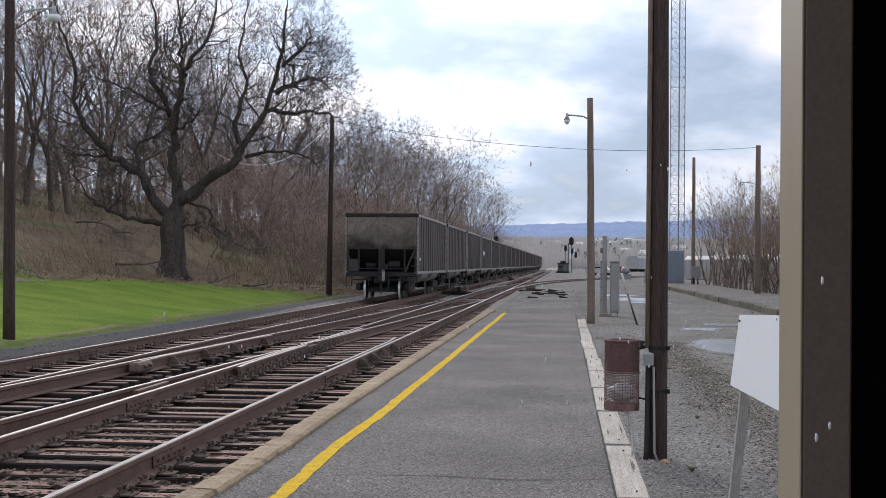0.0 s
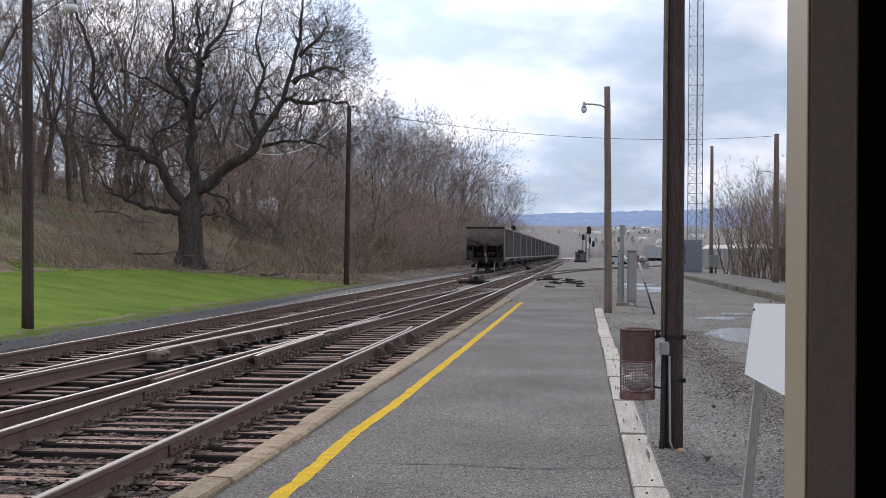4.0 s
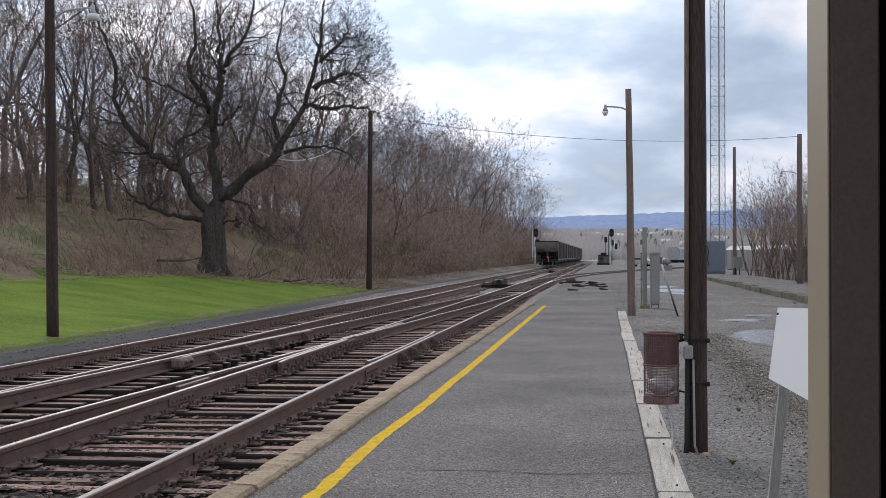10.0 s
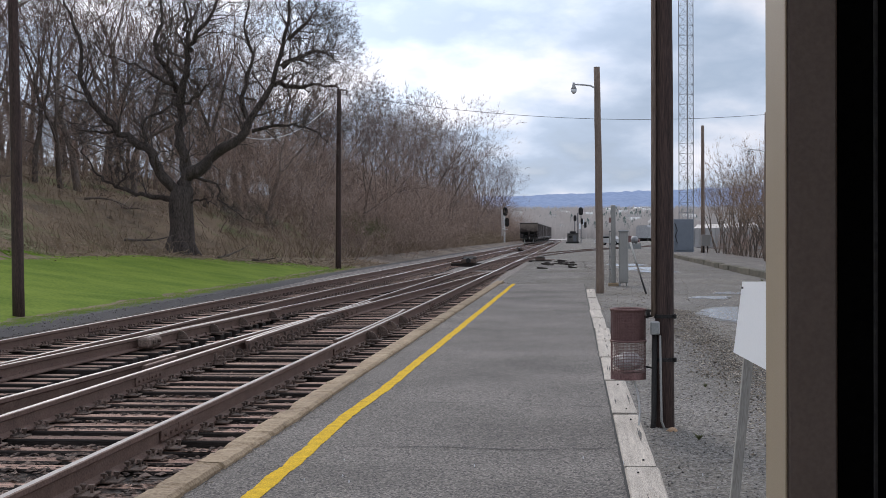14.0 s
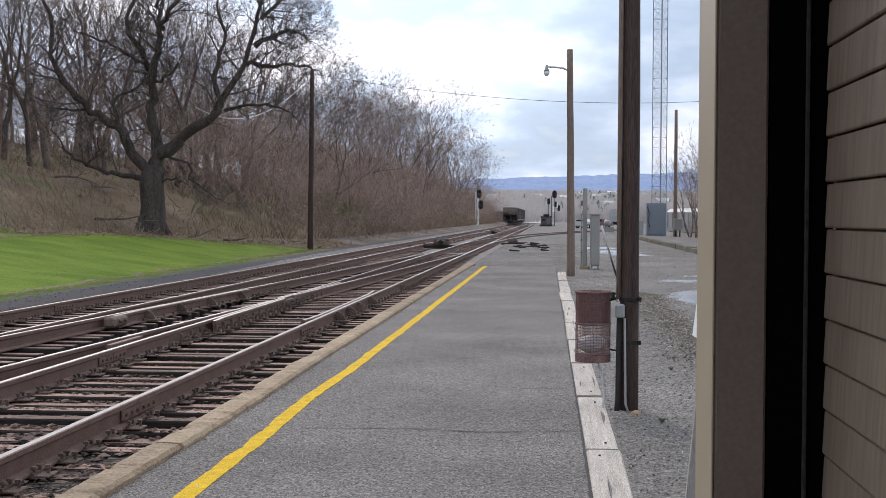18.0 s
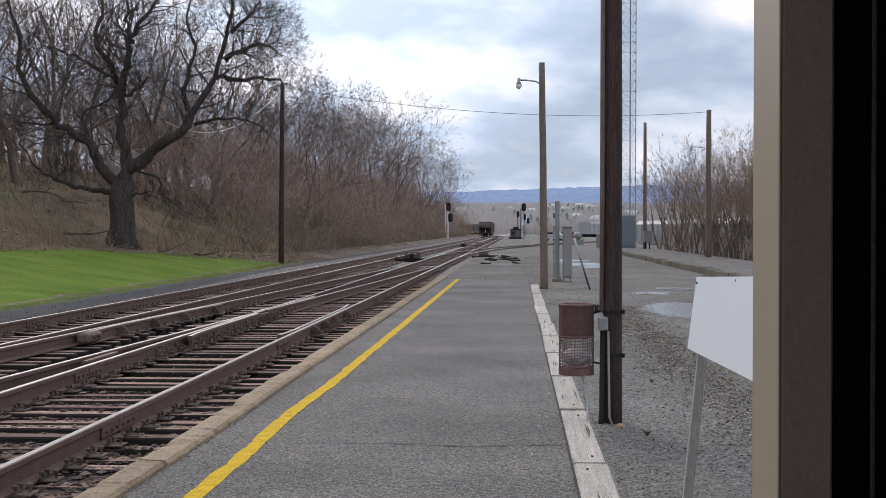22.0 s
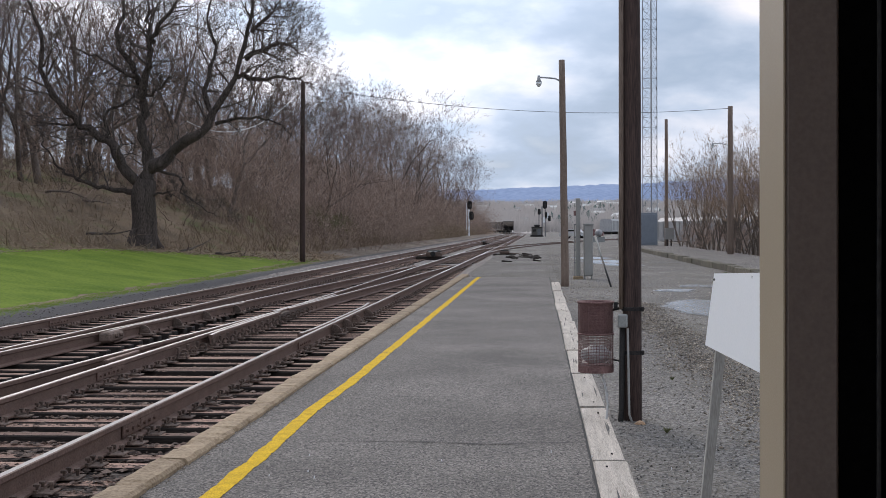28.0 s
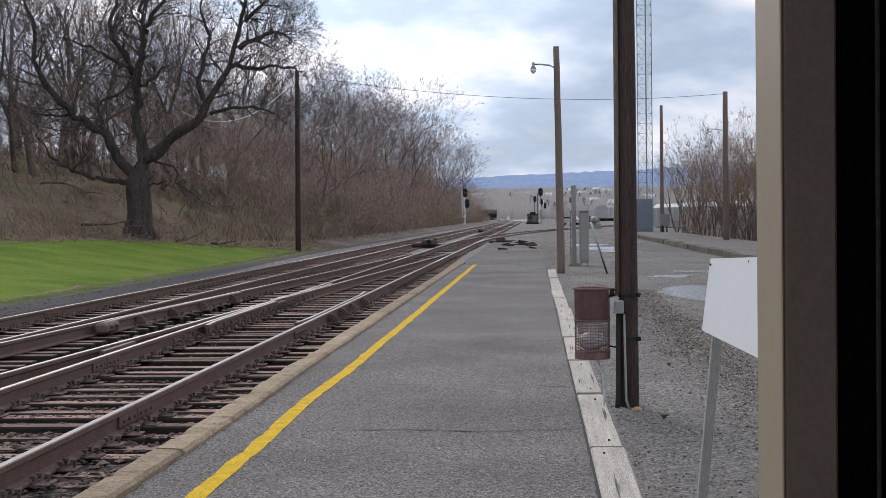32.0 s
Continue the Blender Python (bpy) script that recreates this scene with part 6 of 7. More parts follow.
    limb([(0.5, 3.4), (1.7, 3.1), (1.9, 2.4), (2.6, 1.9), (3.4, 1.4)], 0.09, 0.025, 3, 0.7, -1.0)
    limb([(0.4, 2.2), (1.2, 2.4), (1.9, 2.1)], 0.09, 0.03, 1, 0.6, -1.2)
    part("trunk", wood.mesh("trunk", M["bark"], True), t, "dark furrowed trunk and limbs")
    part("crown", pair[1].mesh("crown", M["oak_twig"]), t, "dense web of bare twigs")


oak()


# fallen branches and dead wood at the edge of the lawn
def dead_wood(x, y, length, turn, seed):
    rng = random.Random(seed)
    t = [Shape(), Shape()]
    spec = [(6, 6, 5, 0.35, 0.6, 0.12, 0.0), (3, 4, 3, 0.5, 0.6, 0.3, 0.04), (2, 3, 0, 0, 0, 0.3, 0.0)]
    grow(t, rng, Vector((0, 0, 0.06)), Vector((1, 0, 0.02)), length, 0.07, 0, spec)
    ob = thing("fallen_branch", "dead grey branch lying at the lawn's edge", "branch", "fallen branches", pose(x, y, land(x, y), 0, 0, turn))
    part("stem", t[0].mesh("stem", M["wood_bark"]), ob)
    part("twig_mass", t[1].mesh("twig_mass", M["twig"]), ob)


for i, q in enumerate(((-19.0, 53.5, 2.6, 10), (-15.2, 54.5, 1.6, 40), (-14.2, 56.5, 1.3, -20), (-13.6, 58.5, 1.2, 75), (-20.5, 56, 2.2, 160), (-22.5, 58, 2.4, 20), (-24.5, 60, 1.8, 110), (-26, 55, 2.0, 50), (-21.6, 60.5, 1.6, -30), (-16.3, 54.2, 1.5, 170), (-12.6, 61.5, 0.9, 100))):
    dead_wood(*q, i + 50)


# brambles and dry stems under the trees: one mass
def undergrowth():
    rng = random.Random(8)
    s = Shape()
    v, f = s.v, s.f
    for i in range(44000):
        y = 30 + 290 * rng.random() ** 1.7
        back = rng.random() ** 1.6 * (30 if y < 90 else 9)
        x = toe(y) - back + 0.3
        if y < 66 and x > -18.4 + 7.2 * smoothstep(44, 66, y):
            continue
        z = land(x, y)
        dens = noise.noise((x * 0.3, y * 0.2, 4.0)) + 0.4 * noise.noise((x * 0.9, y * 0.6, 2.0))
        if dens < (-0.3 if y < 66 else -0.25):
            continue
        h = (0.12 + 0.75 * rng.random() ** 2.4) * (0.55 + 1.1 * max(0.0, dens + 0.3)) * (1.0 if y < 66 else 1.5)
        a, lean = rng.uniform(0, 2 * math.pi), rng.uniform(0.5, 2.4) * h
        w = 0.006 + y * 0.00009
        dx, dy = math.cos(a) * lean, math.sin(a) * lean
        o = len(v)
        k = rng.uniform(0.6, 0.95)
        v += [(x - w, y, z - 0.05), (x + w, y, z - 0.05), (x + dx * 0.4 - w, y + dy * 0.4, z + h * 0.75), (x + dx * 0.4 + w, y + dy * 0.4, z + h * 0.75 + w), (x + dx, y + dy, z + h * k)]
        f += [(o, o + 1, o + 3, o + 2), (o + 2, o + 3, o + 4)]
    s.s = [0] * len(f)
    tagged(new("undergrowth", s.mesh("undergrowth", M["bramble"])), "thicket of dry brown brambles under bare trees", "undergrowth", kind="stuff")


undergrowth()


def thicket(seed, height, stems, spread):
    """A tangled multi-stemmed bush, wide and fine-twigged down to the ground."""
    rng = random.Random(seed)
    pair = [Shape(), Shape()]
    spec = (0.85, 0.03, 4, 0.11 * height, 0.0078, 1)
    for i in range(stems):
        a, q = rng.uniform(0, 2 * math.pi), rng.random() ** 0.6 * spread
        fork(pair, rng, Vector((q * math.cos(a), q * math.sin(a), -0.15)), Vector((0.6 * math.cos(a) + rng.gauss(0, 0.25), 0.6 * math.sin(a) + rng.gauss(0, 0.25), 1)), height * rng.uniform(0.16, 0.33), 0.02, 0, 4, spec)
    t = thing("shrub", "tangled bare brown brush at the foot of the woods", "shrub", "brush along the woods")
    tagged(part("stem_mass", pair[0].mesh("stem_mass", M["thicket"]), t), kind="stuff")
    tagged(part("twig_mass", pair[1].mesh("twig_mass", M["thicket"]), t), kind="stuff")
    return t


BRUSH = [thicket(61, 4.2, 8, 1.3), thicket(62, 5.6, 8, 1.5), thicket(63, 3.2, 8, 1.4)]
brush_used = set()


def brush(x, y, k, s):
    m = pose(x, y, land(x, y), 0, 0, rng.uniform(0, 360))
    ob = copy_thing(BRUSH[k], m) if k in brush_used else BRUSH[k]
    brush_used.add(k)
    ob.matrix_basis = m @ Matrix.Diagonal((s, s, s, 1))


rng = random.Random(19)
for off, step, y0 in ((-1.9, 5.0, 78.0), (-1.1, 3.0, 72.0), (-0.1, 2.4, 66.0), (1.6, 2.6, 64.0), (3.2, 3.0, 64.0), (6.5, 3.6, 60.0), (11.0, 4.5, 50.0), (17.0, 6.0, 44.0)):
    y = y0
    while y < 340:
        if off < 1.0 and (150 if off > -0.5 else 125) < y < 245:     # bare ground round the signal mast
            y += step
            continue
        brush(toe(y) - off - rng.uniform(-0.7, 0.7), y, rng.randrange(3), rng.uniform(0.8, 1.25) * (0.3 if off < -1.5 else 0.5 if off < -1 else 0.85 if off < 1 else 1.1))
        y += step * (1 + y / 62) * rng.uniform(0.7, 1.3)
for i in range(110):     # taller saplings behind the front
    y = 70 + 260 * rng.random() ** 1.5
    brush(toe(y) - rng.uniform(1.5, 14), y, rng.randrange(2), rng.uniform(1.1, 1.6))
for i in range(26):     # and brown brush at the foot of the yard's shrubs
    brush(rng.uniform(11.3, 14.5), rng.uniform(58, 102), rng.randrange(3), rng.uniform(0.4, 0.75))
for i in range(56):
    y = rng.uniform(38, 70)
    brush(-rng.uniform(23, 48), y, rng.randrange(3), rng.uniform(0.7, 1.3))


def shrub(seed, height, stems, mat="shrub_twig"):
    rng = random.Random(seed)
    pair = [Shape(), Shape()]
    spec = (0.44, 0.05, 6, 0.075 * height, 0.0056, 3)
    for i in range(stems):
        a = rng.uniform(0, 2 * math.pi)
        fork(pair, rng, Vector((0.6 * math.cos(a) * rng.random(), 0.6 * math.sin(a) * rng.random(), -0.1)), Vector((0.11 * math.cos(a), 0.11 * math.sin(a), 1)), height * rng.uniform(0.24, 0.34), 0.0075 * height + 0.008, 0, 4, spec)
    t = thing("shrub", "tall bare multi-stemmed tan shrub", "shrub", "shrubs beside the yard")
    tagged(part("stem_mass", pair[0].mesh("stem_mass", M["shrub_stem"], True), t), kind="stuff")
    tagged(part("twig_mass", pair[1].mesh("twig_mass", M[mat]), t), kind="stuff")
    return t


SHRUBS = [shrub(31, 7.9, 7), shrub(32, 7.0, 7), shrub(33, 5.8, 8), shrub(34, 4.0, 8)]
rng = random.Random(77)
first_used = set()
for x, y, k, s in ((11.2, 92, 0, 1.0), (10.9, 97, 2, 1.1), (10.9, 81, 3, 1.0), (12.2, 84, 1, 1.0), (10.9, 86, 2, 1.0), (11.3, 78, 2, 0.95), (12.4, 76, 0, 0.9), (11.0, 73, 3, 1.2), (11.6, 69, 3, 1.25), (12.6, 71, 1, 0.8), (13.2, 67, 2, 0.95),
                   (13.6, 72, 0, 0.9), (14.4, 66, 1, 0.95), (12.0, 65, 3, 1.15), (13.0, 62, 3, 1.2), (14.8, 60, 0, 0.85), (15.5, 64, 2, 1.1), (13.9, 56, 3, 1.1), (16.5, 70, 0, 0.95), (15.0, 78, 1, 1.05), (13.5, 90, 0, 1.0), (16, 88, 2, 1.1), (14.2, 54, 1, 0.8), (15.6, 52, 2, 0.9)):
    m = pose(x, y, land(x, y), 0, 0, rng.uniform(0, 360))
    if k in first_used:
        ob = copy_thing(SHRUBS[k], m)
    else:
        ob = SHRUBS[k]
        first_used.add(k)
    ob.matrix_basis = m @ Matrix.Diagonal((s, s, s, 1))
budding = [shrub(41, 2.2, 9, "green_shrub")]
for i, (x, y) in enumerate(((-13.4, 82), (-13.2, 86), (-14.2, 79))):
    m = pose(x, y, land(x, y), 0, 0, 70 * i)
    ob = budding[0] if i == 0 else copy_thing(budding[0], m)
    tagged(ob, "low shrub with first green buds", "shrub", "budding shrubs")
    ob.matrix_basis = m


# loose stones: on the ballast, and over the yard
def stones(name, label, n, place, mat, seed, small, large, flat=0.6):
    rng = random.Random(seed)
    s = Shape()
    base = [(1, 0, 0), (-1, 0, 0), (0, 1, 0), (0, -1, 0), (0, 0, 1), (0, 0, -1)]
    tri = [(0, 2, 4), (2, 1, 4), (1, 3, 4), (3, 0, 4), (2, 0, 5), (1, 2, 5), (3, 1, 5), (0, 3, 5)]
    for i in range(n):
        x, y, z = place(rng)
        r = small + (large - small) * rng.random() ** 2.5
        a = rng.uniform(0, 6.28)
        ca, sa = math.cos(a), math.sin(a)
        vs = []
        for p in base:
            k = r * rng.uniform(0.6, 1.2)
            px, py, pz = p[0] * k + rng.gauss(0, r * 0.2), p[1] * k * 0.8 + rng.gauss(0, r * 0.2), p[2] * k * flat
            vs.append((x + px * ca - py * sa, y + px * sa + py * ca, z + pz))
        s.add(vs, tri)
    tagged(new(name, s.mesh(name, mat)), label, "gravel", kind="stuff")


def on_ballast(r):
    y = 6 + 32 * r.random() ** 1.5
    x = r.choice((r.uniform(-9.9, -8.6), r.uniform(-6.7, -5.3), r.uniform(-9.6, -5.6)))
    return x, y, max(bed_height(x, y), land(x, y)) + 0.006


def near_tie(y):
    """The middle of the near track's tie that lies closest to y."""
    return TIE_FIRST + TIE_STEP * round((y - TIE_FIRST) / TIE_STEP)


def on_near_end(r):
    y = 5.5 + 8 * r.random() ** 1.7
    if abs(y - near_tie(y)) < 0.09:
        return r.uniform(-6.2, -2.58), y, TIE_TOP - 0.004
    x = r.uniform(-6.2, -2.58)
    return x, y, bed_height(x, y) + 0.01 + 0.02 * r.random()


def on_yard(r):
    y = 5.2 + 24 * r.random() ** 1.9
    x = 0.6 + 4.2 * r.random() ** 1.3
    return x, y, land(x, y) + 0.004


def on_far_yard(r):
    y = 27 + 50 * r.random() ** 1.5
    x = 0.6 + 6.0 * r.random() ** 1.4
    return x, y, land(x, y) + 0.004


def on_ridge(r):
    y = 8.5 + 19 * r.random()
    x = 1.7 + 0.016 * y + r.gauss(0, 0.3) + (0.5 * r.random() ** 2 if y < 14 else 0.0)
    return x, y, land(x, y) + 0.02 * r.random()


def past_platform(r):
    y = 42 + 40 * r.random() ** 1.3
    x = r.uniform(-2.4, 1.6)
    return x, y, land(x, y) + 0.01


stones("ballast_stones", "loose grey-brown ballast stones between the ties", 17000, on_ballast, M["bed_chips"], 1, 0.008, 0.027)
stones("ballast_stones", "stones and wood chips heaped round the nearest ties", 14000, on_near_end, M["crib_chips"], 2, 0.01, 0.055, 0.3)
def on_ties(r):
    y = 9 + 16 * r.random() ** 1.4
    return r.uniform(-4.7, -3.4), near_tie(y) + r.uniform(-0.08, 0.08), TIE_TOP - 0.006


stones("wood_splinters", "splinters and grit lying on the ties", 1300, on_ties, M["wood_chip"], 8, 0.006, 0.028, 0.3)
stones("yard_gravel", "scattered loose gravel in the yard", 24000, on_yard, M["yard_chips"], 3, 0.003, 0.0145, 0.5)
stones("yard_gravel", "scattered stones and crumbs farther out in the yard", 9000, on_far_yard, M["ridge_chips"], 13, 0.006, 0.026, 0.45)
stones("gravel_ridge", "windrow of coarse tan gravel across the yard", 19000, on_ridge, M["ridge_chips"], 4, 0.005, 0.022, 0.5)
stones("yard_rubble", "broken stone and rubble past the platform's end", 6500, past_platform, M["yard_chips"], 5, 0.006, 0.024, 0.5)


def kerb_crumbs(r):
    y = 5 + 22 * r.random() ** 1.5
    return -2.3 + abs(r.gauss(0, 0.025)), y, 0.003


stones("kerb_crumbs", "crumbs of broken concrete along the kerb", 800, kerb_crumbs, M["pebble"], 6, 0.003, 0.012)


# dead leaves and sticks drifted along the head of the lawn
def leaf_drift():
    rng = random.Random(29)
    s = Shape()
    for i in range(9000):
        y = rng.uniform(40, 72)
        x = min(-18.3 + 7.4 * smoothstep(44, 66, y) + rng.gauss(-0.4, 0.8), -10.3)
        z = land(x, y) + 0.03
        a, r = rng.uniform(0, 6.28), rng.uniform(0.02, 0.05)
        c, d = math.cos(a) * r, math.sin(a) * r
        s.add([(x - c, y - d, z), (x + d, y - c, z + 0.012), (x + c, y + d, z + 0.015), (x - d, y + c, z + 0.01)], [(0, 1, 2, 3)])
    for i in range(8000):     # and up the open slope
        y = rng.uniform(46, 68)
        x = -18.0 + 6.5 * smoothstep(48, 68, y) - 13 * rng.random() ** 1.3
        if noise.noise((x * 0.35, y * 0.3, 21)) < -0.15:
            continue
        z = land(x, y) + 0.02
        a, r = rng.uniform(0, 6.28), rng.uniform(0.025, 0.06)
        c, d = math.cos(a) * r, math.sin(a) * r
        s.add([(x - c, y - d, z), (x + d, y - c, z + 0.012), (x + c, y + d, z + 0.015), (x - d, y + c, z + 0.01)], [(0, 1, 2, 3)])
    for i in range(320):
        y = rng.uniform(46, 70)
        x = min(-18.3 + 7.4 * smoothstep(44, 66, y) + rng.gauss(-0.5, 0.9), -10.4)
        z, a, r = land(x, y) + 0.05, rng.uniform(0, 6.28), rng.uniform(0.15, 0.7)
        s.tube([(x, y, z), (x + r * math.cos(a), y + r * math.sin(a), z + rng.uniform(0, 0.25))], 0.012, 3)
    tagged(new("leaf_drift", s.mesh("leaf_drift", M["dead_leaf"])), "pale dead leaves and sticks along the lawn's edge", "leaf litter", kind="stuff")


leaf_drift()


# scrap ties and rubble past the end of the platform
rng = random.Random(3)
for i in range(20):
    x, y = rng.gauss(-1.1, 0.55), rng.gauss(72, 4.5)
    tagged(new("scrap_timber", Shape().box(-0.1 - 0.5 * hash01(i), 0.14, -0.035, 0.035, -0.03, 0.04 + 0.03 * hash01(i, 2), 0.01).mesh("scrap_timber", M["tie_side"])), "dark discarded timber lying on gravel", "scrap timber", "scrap timbers").matrix_basis = pose(x, y, land(x, y), rng.uniform(-12, 12), rng.uniform(-9, 9), rng.uniform(-80, 80))

# ---- the far end of the yard ----
def covered_hopper(at, label):
    t = thing("freight_car", label, "freight car", "parked freight cars", at)
    s = Shape()
    prof = [(-1.5, 0.72), (-1.5, 3.4), (-1.1, 3.9), (1.1, 3.9), (1.5, 3.4), (1.5, 0.72)]
    s.sweep(prof, [(0, -7.5, 0), (0, 7.5, 0)])
    part("body", s.mesh("body", M["hopper_paint"]), t)
    for i in range(9):
        part("rib", Shape().box(-1.56, 1.56, -7.2 + 1.8 * i - 0.05, -7.2 + 1.8 * i + 0.05, 1.15, 3.35).mesh("rib", M["grey_steel"]), t)
    part("underframe", Shape().box(-1.2, 1.2, -7.4, 7.4, 0.5, 0.71).mesh("underframe", M["car_dark"]), t)
    for y in (-5.8, 5.8):
        part("truck", Shape().box(-1.1, 1.1, y - 1.2, y + 1.2, 0.25, 0.7).tube([(-0.85, y - 0.85, 0.42), (0.85, y - 0.85, 0.42)], 0.42, 12).tube([(-0.85, y + 0.85, 0.42), (0.85, y + 0.85, 0.42)], 0.42, 12).mesh("truck", M["car_dark"]), t)


covered_hopper(pose(18.6, 333, -0.06, 0, 0, -14), "white covered freight car parked in the yard")
for i in range(6):
    covered_hopper(pose(17.5 + 1.8 * i + 0.35 * i * i, 150 - 16.2 * i + 0.5 * i * i, -0.6, 0, 0, 14) @ Matrix.Diagonal((1, 1, 0.85, 1)), "white covered freight car standing behind the shrubs")
cont = thing("storage_container", "grey steel storage container in the yard", "container", at=pose(7.9, 118, -0.06) @ Matrix.Diagonal((0.5, 1, 0.72, 1)))
part("body", Shape().box(-1.1, 1.1, -3, 3, 0, 1.9, 0.03).mesh("body", M["cab_grey"]), cont)
for i in range(10):
    part("rib", Shape().box(-1.14, -1.102, -2.8 + 0.6 * i, -2.55 + 0.6 * i, 0.1, 1.8).mesh("rib", M["cab_grey"]), cont)
part("door", Shape().box(-1.0, 1.0, -3.04, -3.002, 0.1, 1.8, 0.01).mesh("door", M["grey_steel"]), cont)
tank = thing("storage_tank", "small white round-ended tank in the yard", "tank", at=pose(6.9, 150, -0.06))
part("shell", Shape().tube([(0, -1.3, 1.05), (0, -1.15, 1.05), (0, -0.9, 1.05), (0, 0.9, 1.05), (0, 1.3, 1.05)], [0.15, 0.32, 0.4, 0.4, 0.15], 20).mesh("shell", M["hopper_paint"], True), tank)
for y in (-0.8, 0.8):
    part("cradle", Shape().box(-0.7, 0.7, y - 0.1, y + 0.1, -0.05, 0.6).mesh("cradle", M["grey_steel"]), tank)


def car(at, mat, label):
    t = thing("parked_car", label, "car", "parked cars", at)
    s = Shape()
    prof = [(-2.2, 0.35), (-2.2, 0.85), (-1.9, 0.95), (-1.3, 1.0), (-0.7, 1.45), (0.9, 1.45), (1.5, 1.0), (2.2, 0.85), (2.25, 0.35)]
    s.v = [(x, y, z) for x in (-0.88, 0.88) for y, z in prof]
    m = len(prof)
    s.f = [tuple(range(m)), tuple(range(2 * m - 1, m - 1, -1))] + [(i, (i + 1) % m, m + (i + 1) % m, m + i) for i in range(m)]
    s.s = [0] * len(s.f)
    part("body", s.mesh("body", mat), t)
    part("windscreen", Shape().box(-0.89, 0.89, -0.55, 0.8, 1.05, 1.38, 0.05).mesh("windscreen", M["lens"]), t)
    for x in (-0.8, 0.8):
        for y in (-1.4, 1.4):
            w = part("wheel", Shape().tube([(x - 0.1, y, 0.32), (x + 0.1, y, 0.32)], 0.32, 14).mesh("wheel", M["black"]), t)
            part("rim", Shape().tube([(x - 0.105, y, 0.32), (x + 0.105, y, 0.32)], 0.18, 10).mesh("rim", M["pale_steel"]), w)


car(pose(5.6, 205, -0.06, 0, 0, 60), M["white_paint"], "small white car parked in the yard")
car(pose(8.5, 215, -0.06, 0, 0, 80), M["basket"], "small red car parked in the yard")


def house(x, y, w, d, h, turn, pitch, mat, seed):
    t = thing("house", "small distant house with a pitched roof", "house", "houses in the valley", pose(x, y, valley(x, y), 0, 0, turn))
    part("wall", Shape().box(-w / 2, w / 2, -d / 2, d / 2, -1, h).mesh("wall", mat), t)
    s = Shape()
    s.add([(-w / 2 - 0.3, -d / 2 - 0.3, h), (w / 2 + 0.3, -d / 2 - 0.3, h), (w / 2 + 0.3, d / 2 + 0.3, h), (-w / 2 - 0.3, d / 2 + 0.3, h), (-w / 2 - 0.3, 0, h + pitch), (w / 2 + 0.3, 0, h + pitch)],
          [(0, 1, 5, 4), (3, 4, 5, 2), (0, 4, 3), (1, 2, 5), (0, 3, 2, 1)])
    # roof greys are chosen pale to stand for haze
    part("roof", s.mesh("roof", M["cab_grey"] if seed % 3 else M["wall_pale"]), t)
    for i in range(3):
        part("window", Shape().box(-w * 0.3 + w * 0.3 * i - 0.5, -w * 0.3 + w * 0.3 * i + 0.5, -d / 2 - 0.06, -d / 2 - 0.01, 1.0, 2.4).mesh("window", M["lens"]), t)


def valley(x, y):
    """Ground that rises gently beyond the yard."""
    return 0.0 + 26 * smoothstep(480, 1500, y)


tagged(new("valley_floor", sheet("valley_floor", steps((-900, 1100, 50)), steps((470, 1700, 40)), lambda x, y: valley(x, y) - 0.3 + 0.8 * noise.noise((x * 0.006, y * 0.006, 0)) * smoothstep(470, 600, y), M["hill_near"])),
       "brown valley land beyond the yard, painted pale with haze", "ground", kind="structure")
rng = random.Random(14)
for i in range(46):
    y = rng.uniform(620, 1350)
    x = rng.uniform(-0.045, 0.19) * y
    house(x, y, rng.uniform(5, 10), rng.uniform(5, 8), rng.uniform(2.5, 4.5), rng.uniform(-40, 40), rng.uniform(1.2, 2.2), M["wall_pale"], i)

# woods in the valley, as one mass of small clumps
def far_woods():
    rng = random.Random(99)
    s = Shape()
    for i in range(9000):
        y = rng.uniform(430, 1500)
        x = rng.uniform(-0.13, 0.24) * y
        if y < 520 and -30 < x < 30:
            continue
        h, z = rng.uniform(4, 10), valley(x, y) - 0.5
        w = 0.2 * h
        for j in range(11):
            a, b = rng.uniform(-w, w) * 0.3, rng.uniform(-w, w)
            q = rng.uniform(0.12, 0.3)
            s.add([(x + a - q, y, z), (x + a + q, y, z), (x + b + rng.uniform(-1, 1), y + rng.uniform(-1, 1), z + h * rng.uniform(0.5, 1.0))], [(0, 1, 2)])
    tagged(new("far_woods", s.mesh("far_woods", M["hill_near"])), "bare valley woods painted pale with haze", "woods", kind="stuff")


far_woods()


def far_evergreens():
    rng = random.Random(57)
    s = Shape()
    for i in range(130):
        y = rng.uniform(560, 1250)
        x = (rng.gauss(0.035, 0.012) if i % 2 else rng.uniform(-0.04, 0.2)) * y
        h, z = rng.uniform(4, 8), valley(x, y) - 0.5
        for j in range(6):
            r = (0.3 + 0.05 * j) * h * rng.uniform(0.6, 1.0) * (1 - j / 7)
            s.tube([(x + rng.gauss(0, 0.3), y, z + h * j / 7), (x, y, z + h * (j + 1.8) / 7)], [r, 0.1], 6)
    tagged(new("far_evergreens", s.mesh("far_evergreens", M["evergreen"])), "dark evergreen trees among the distant houses", "trees", kind="stuff")


far_evergreens()


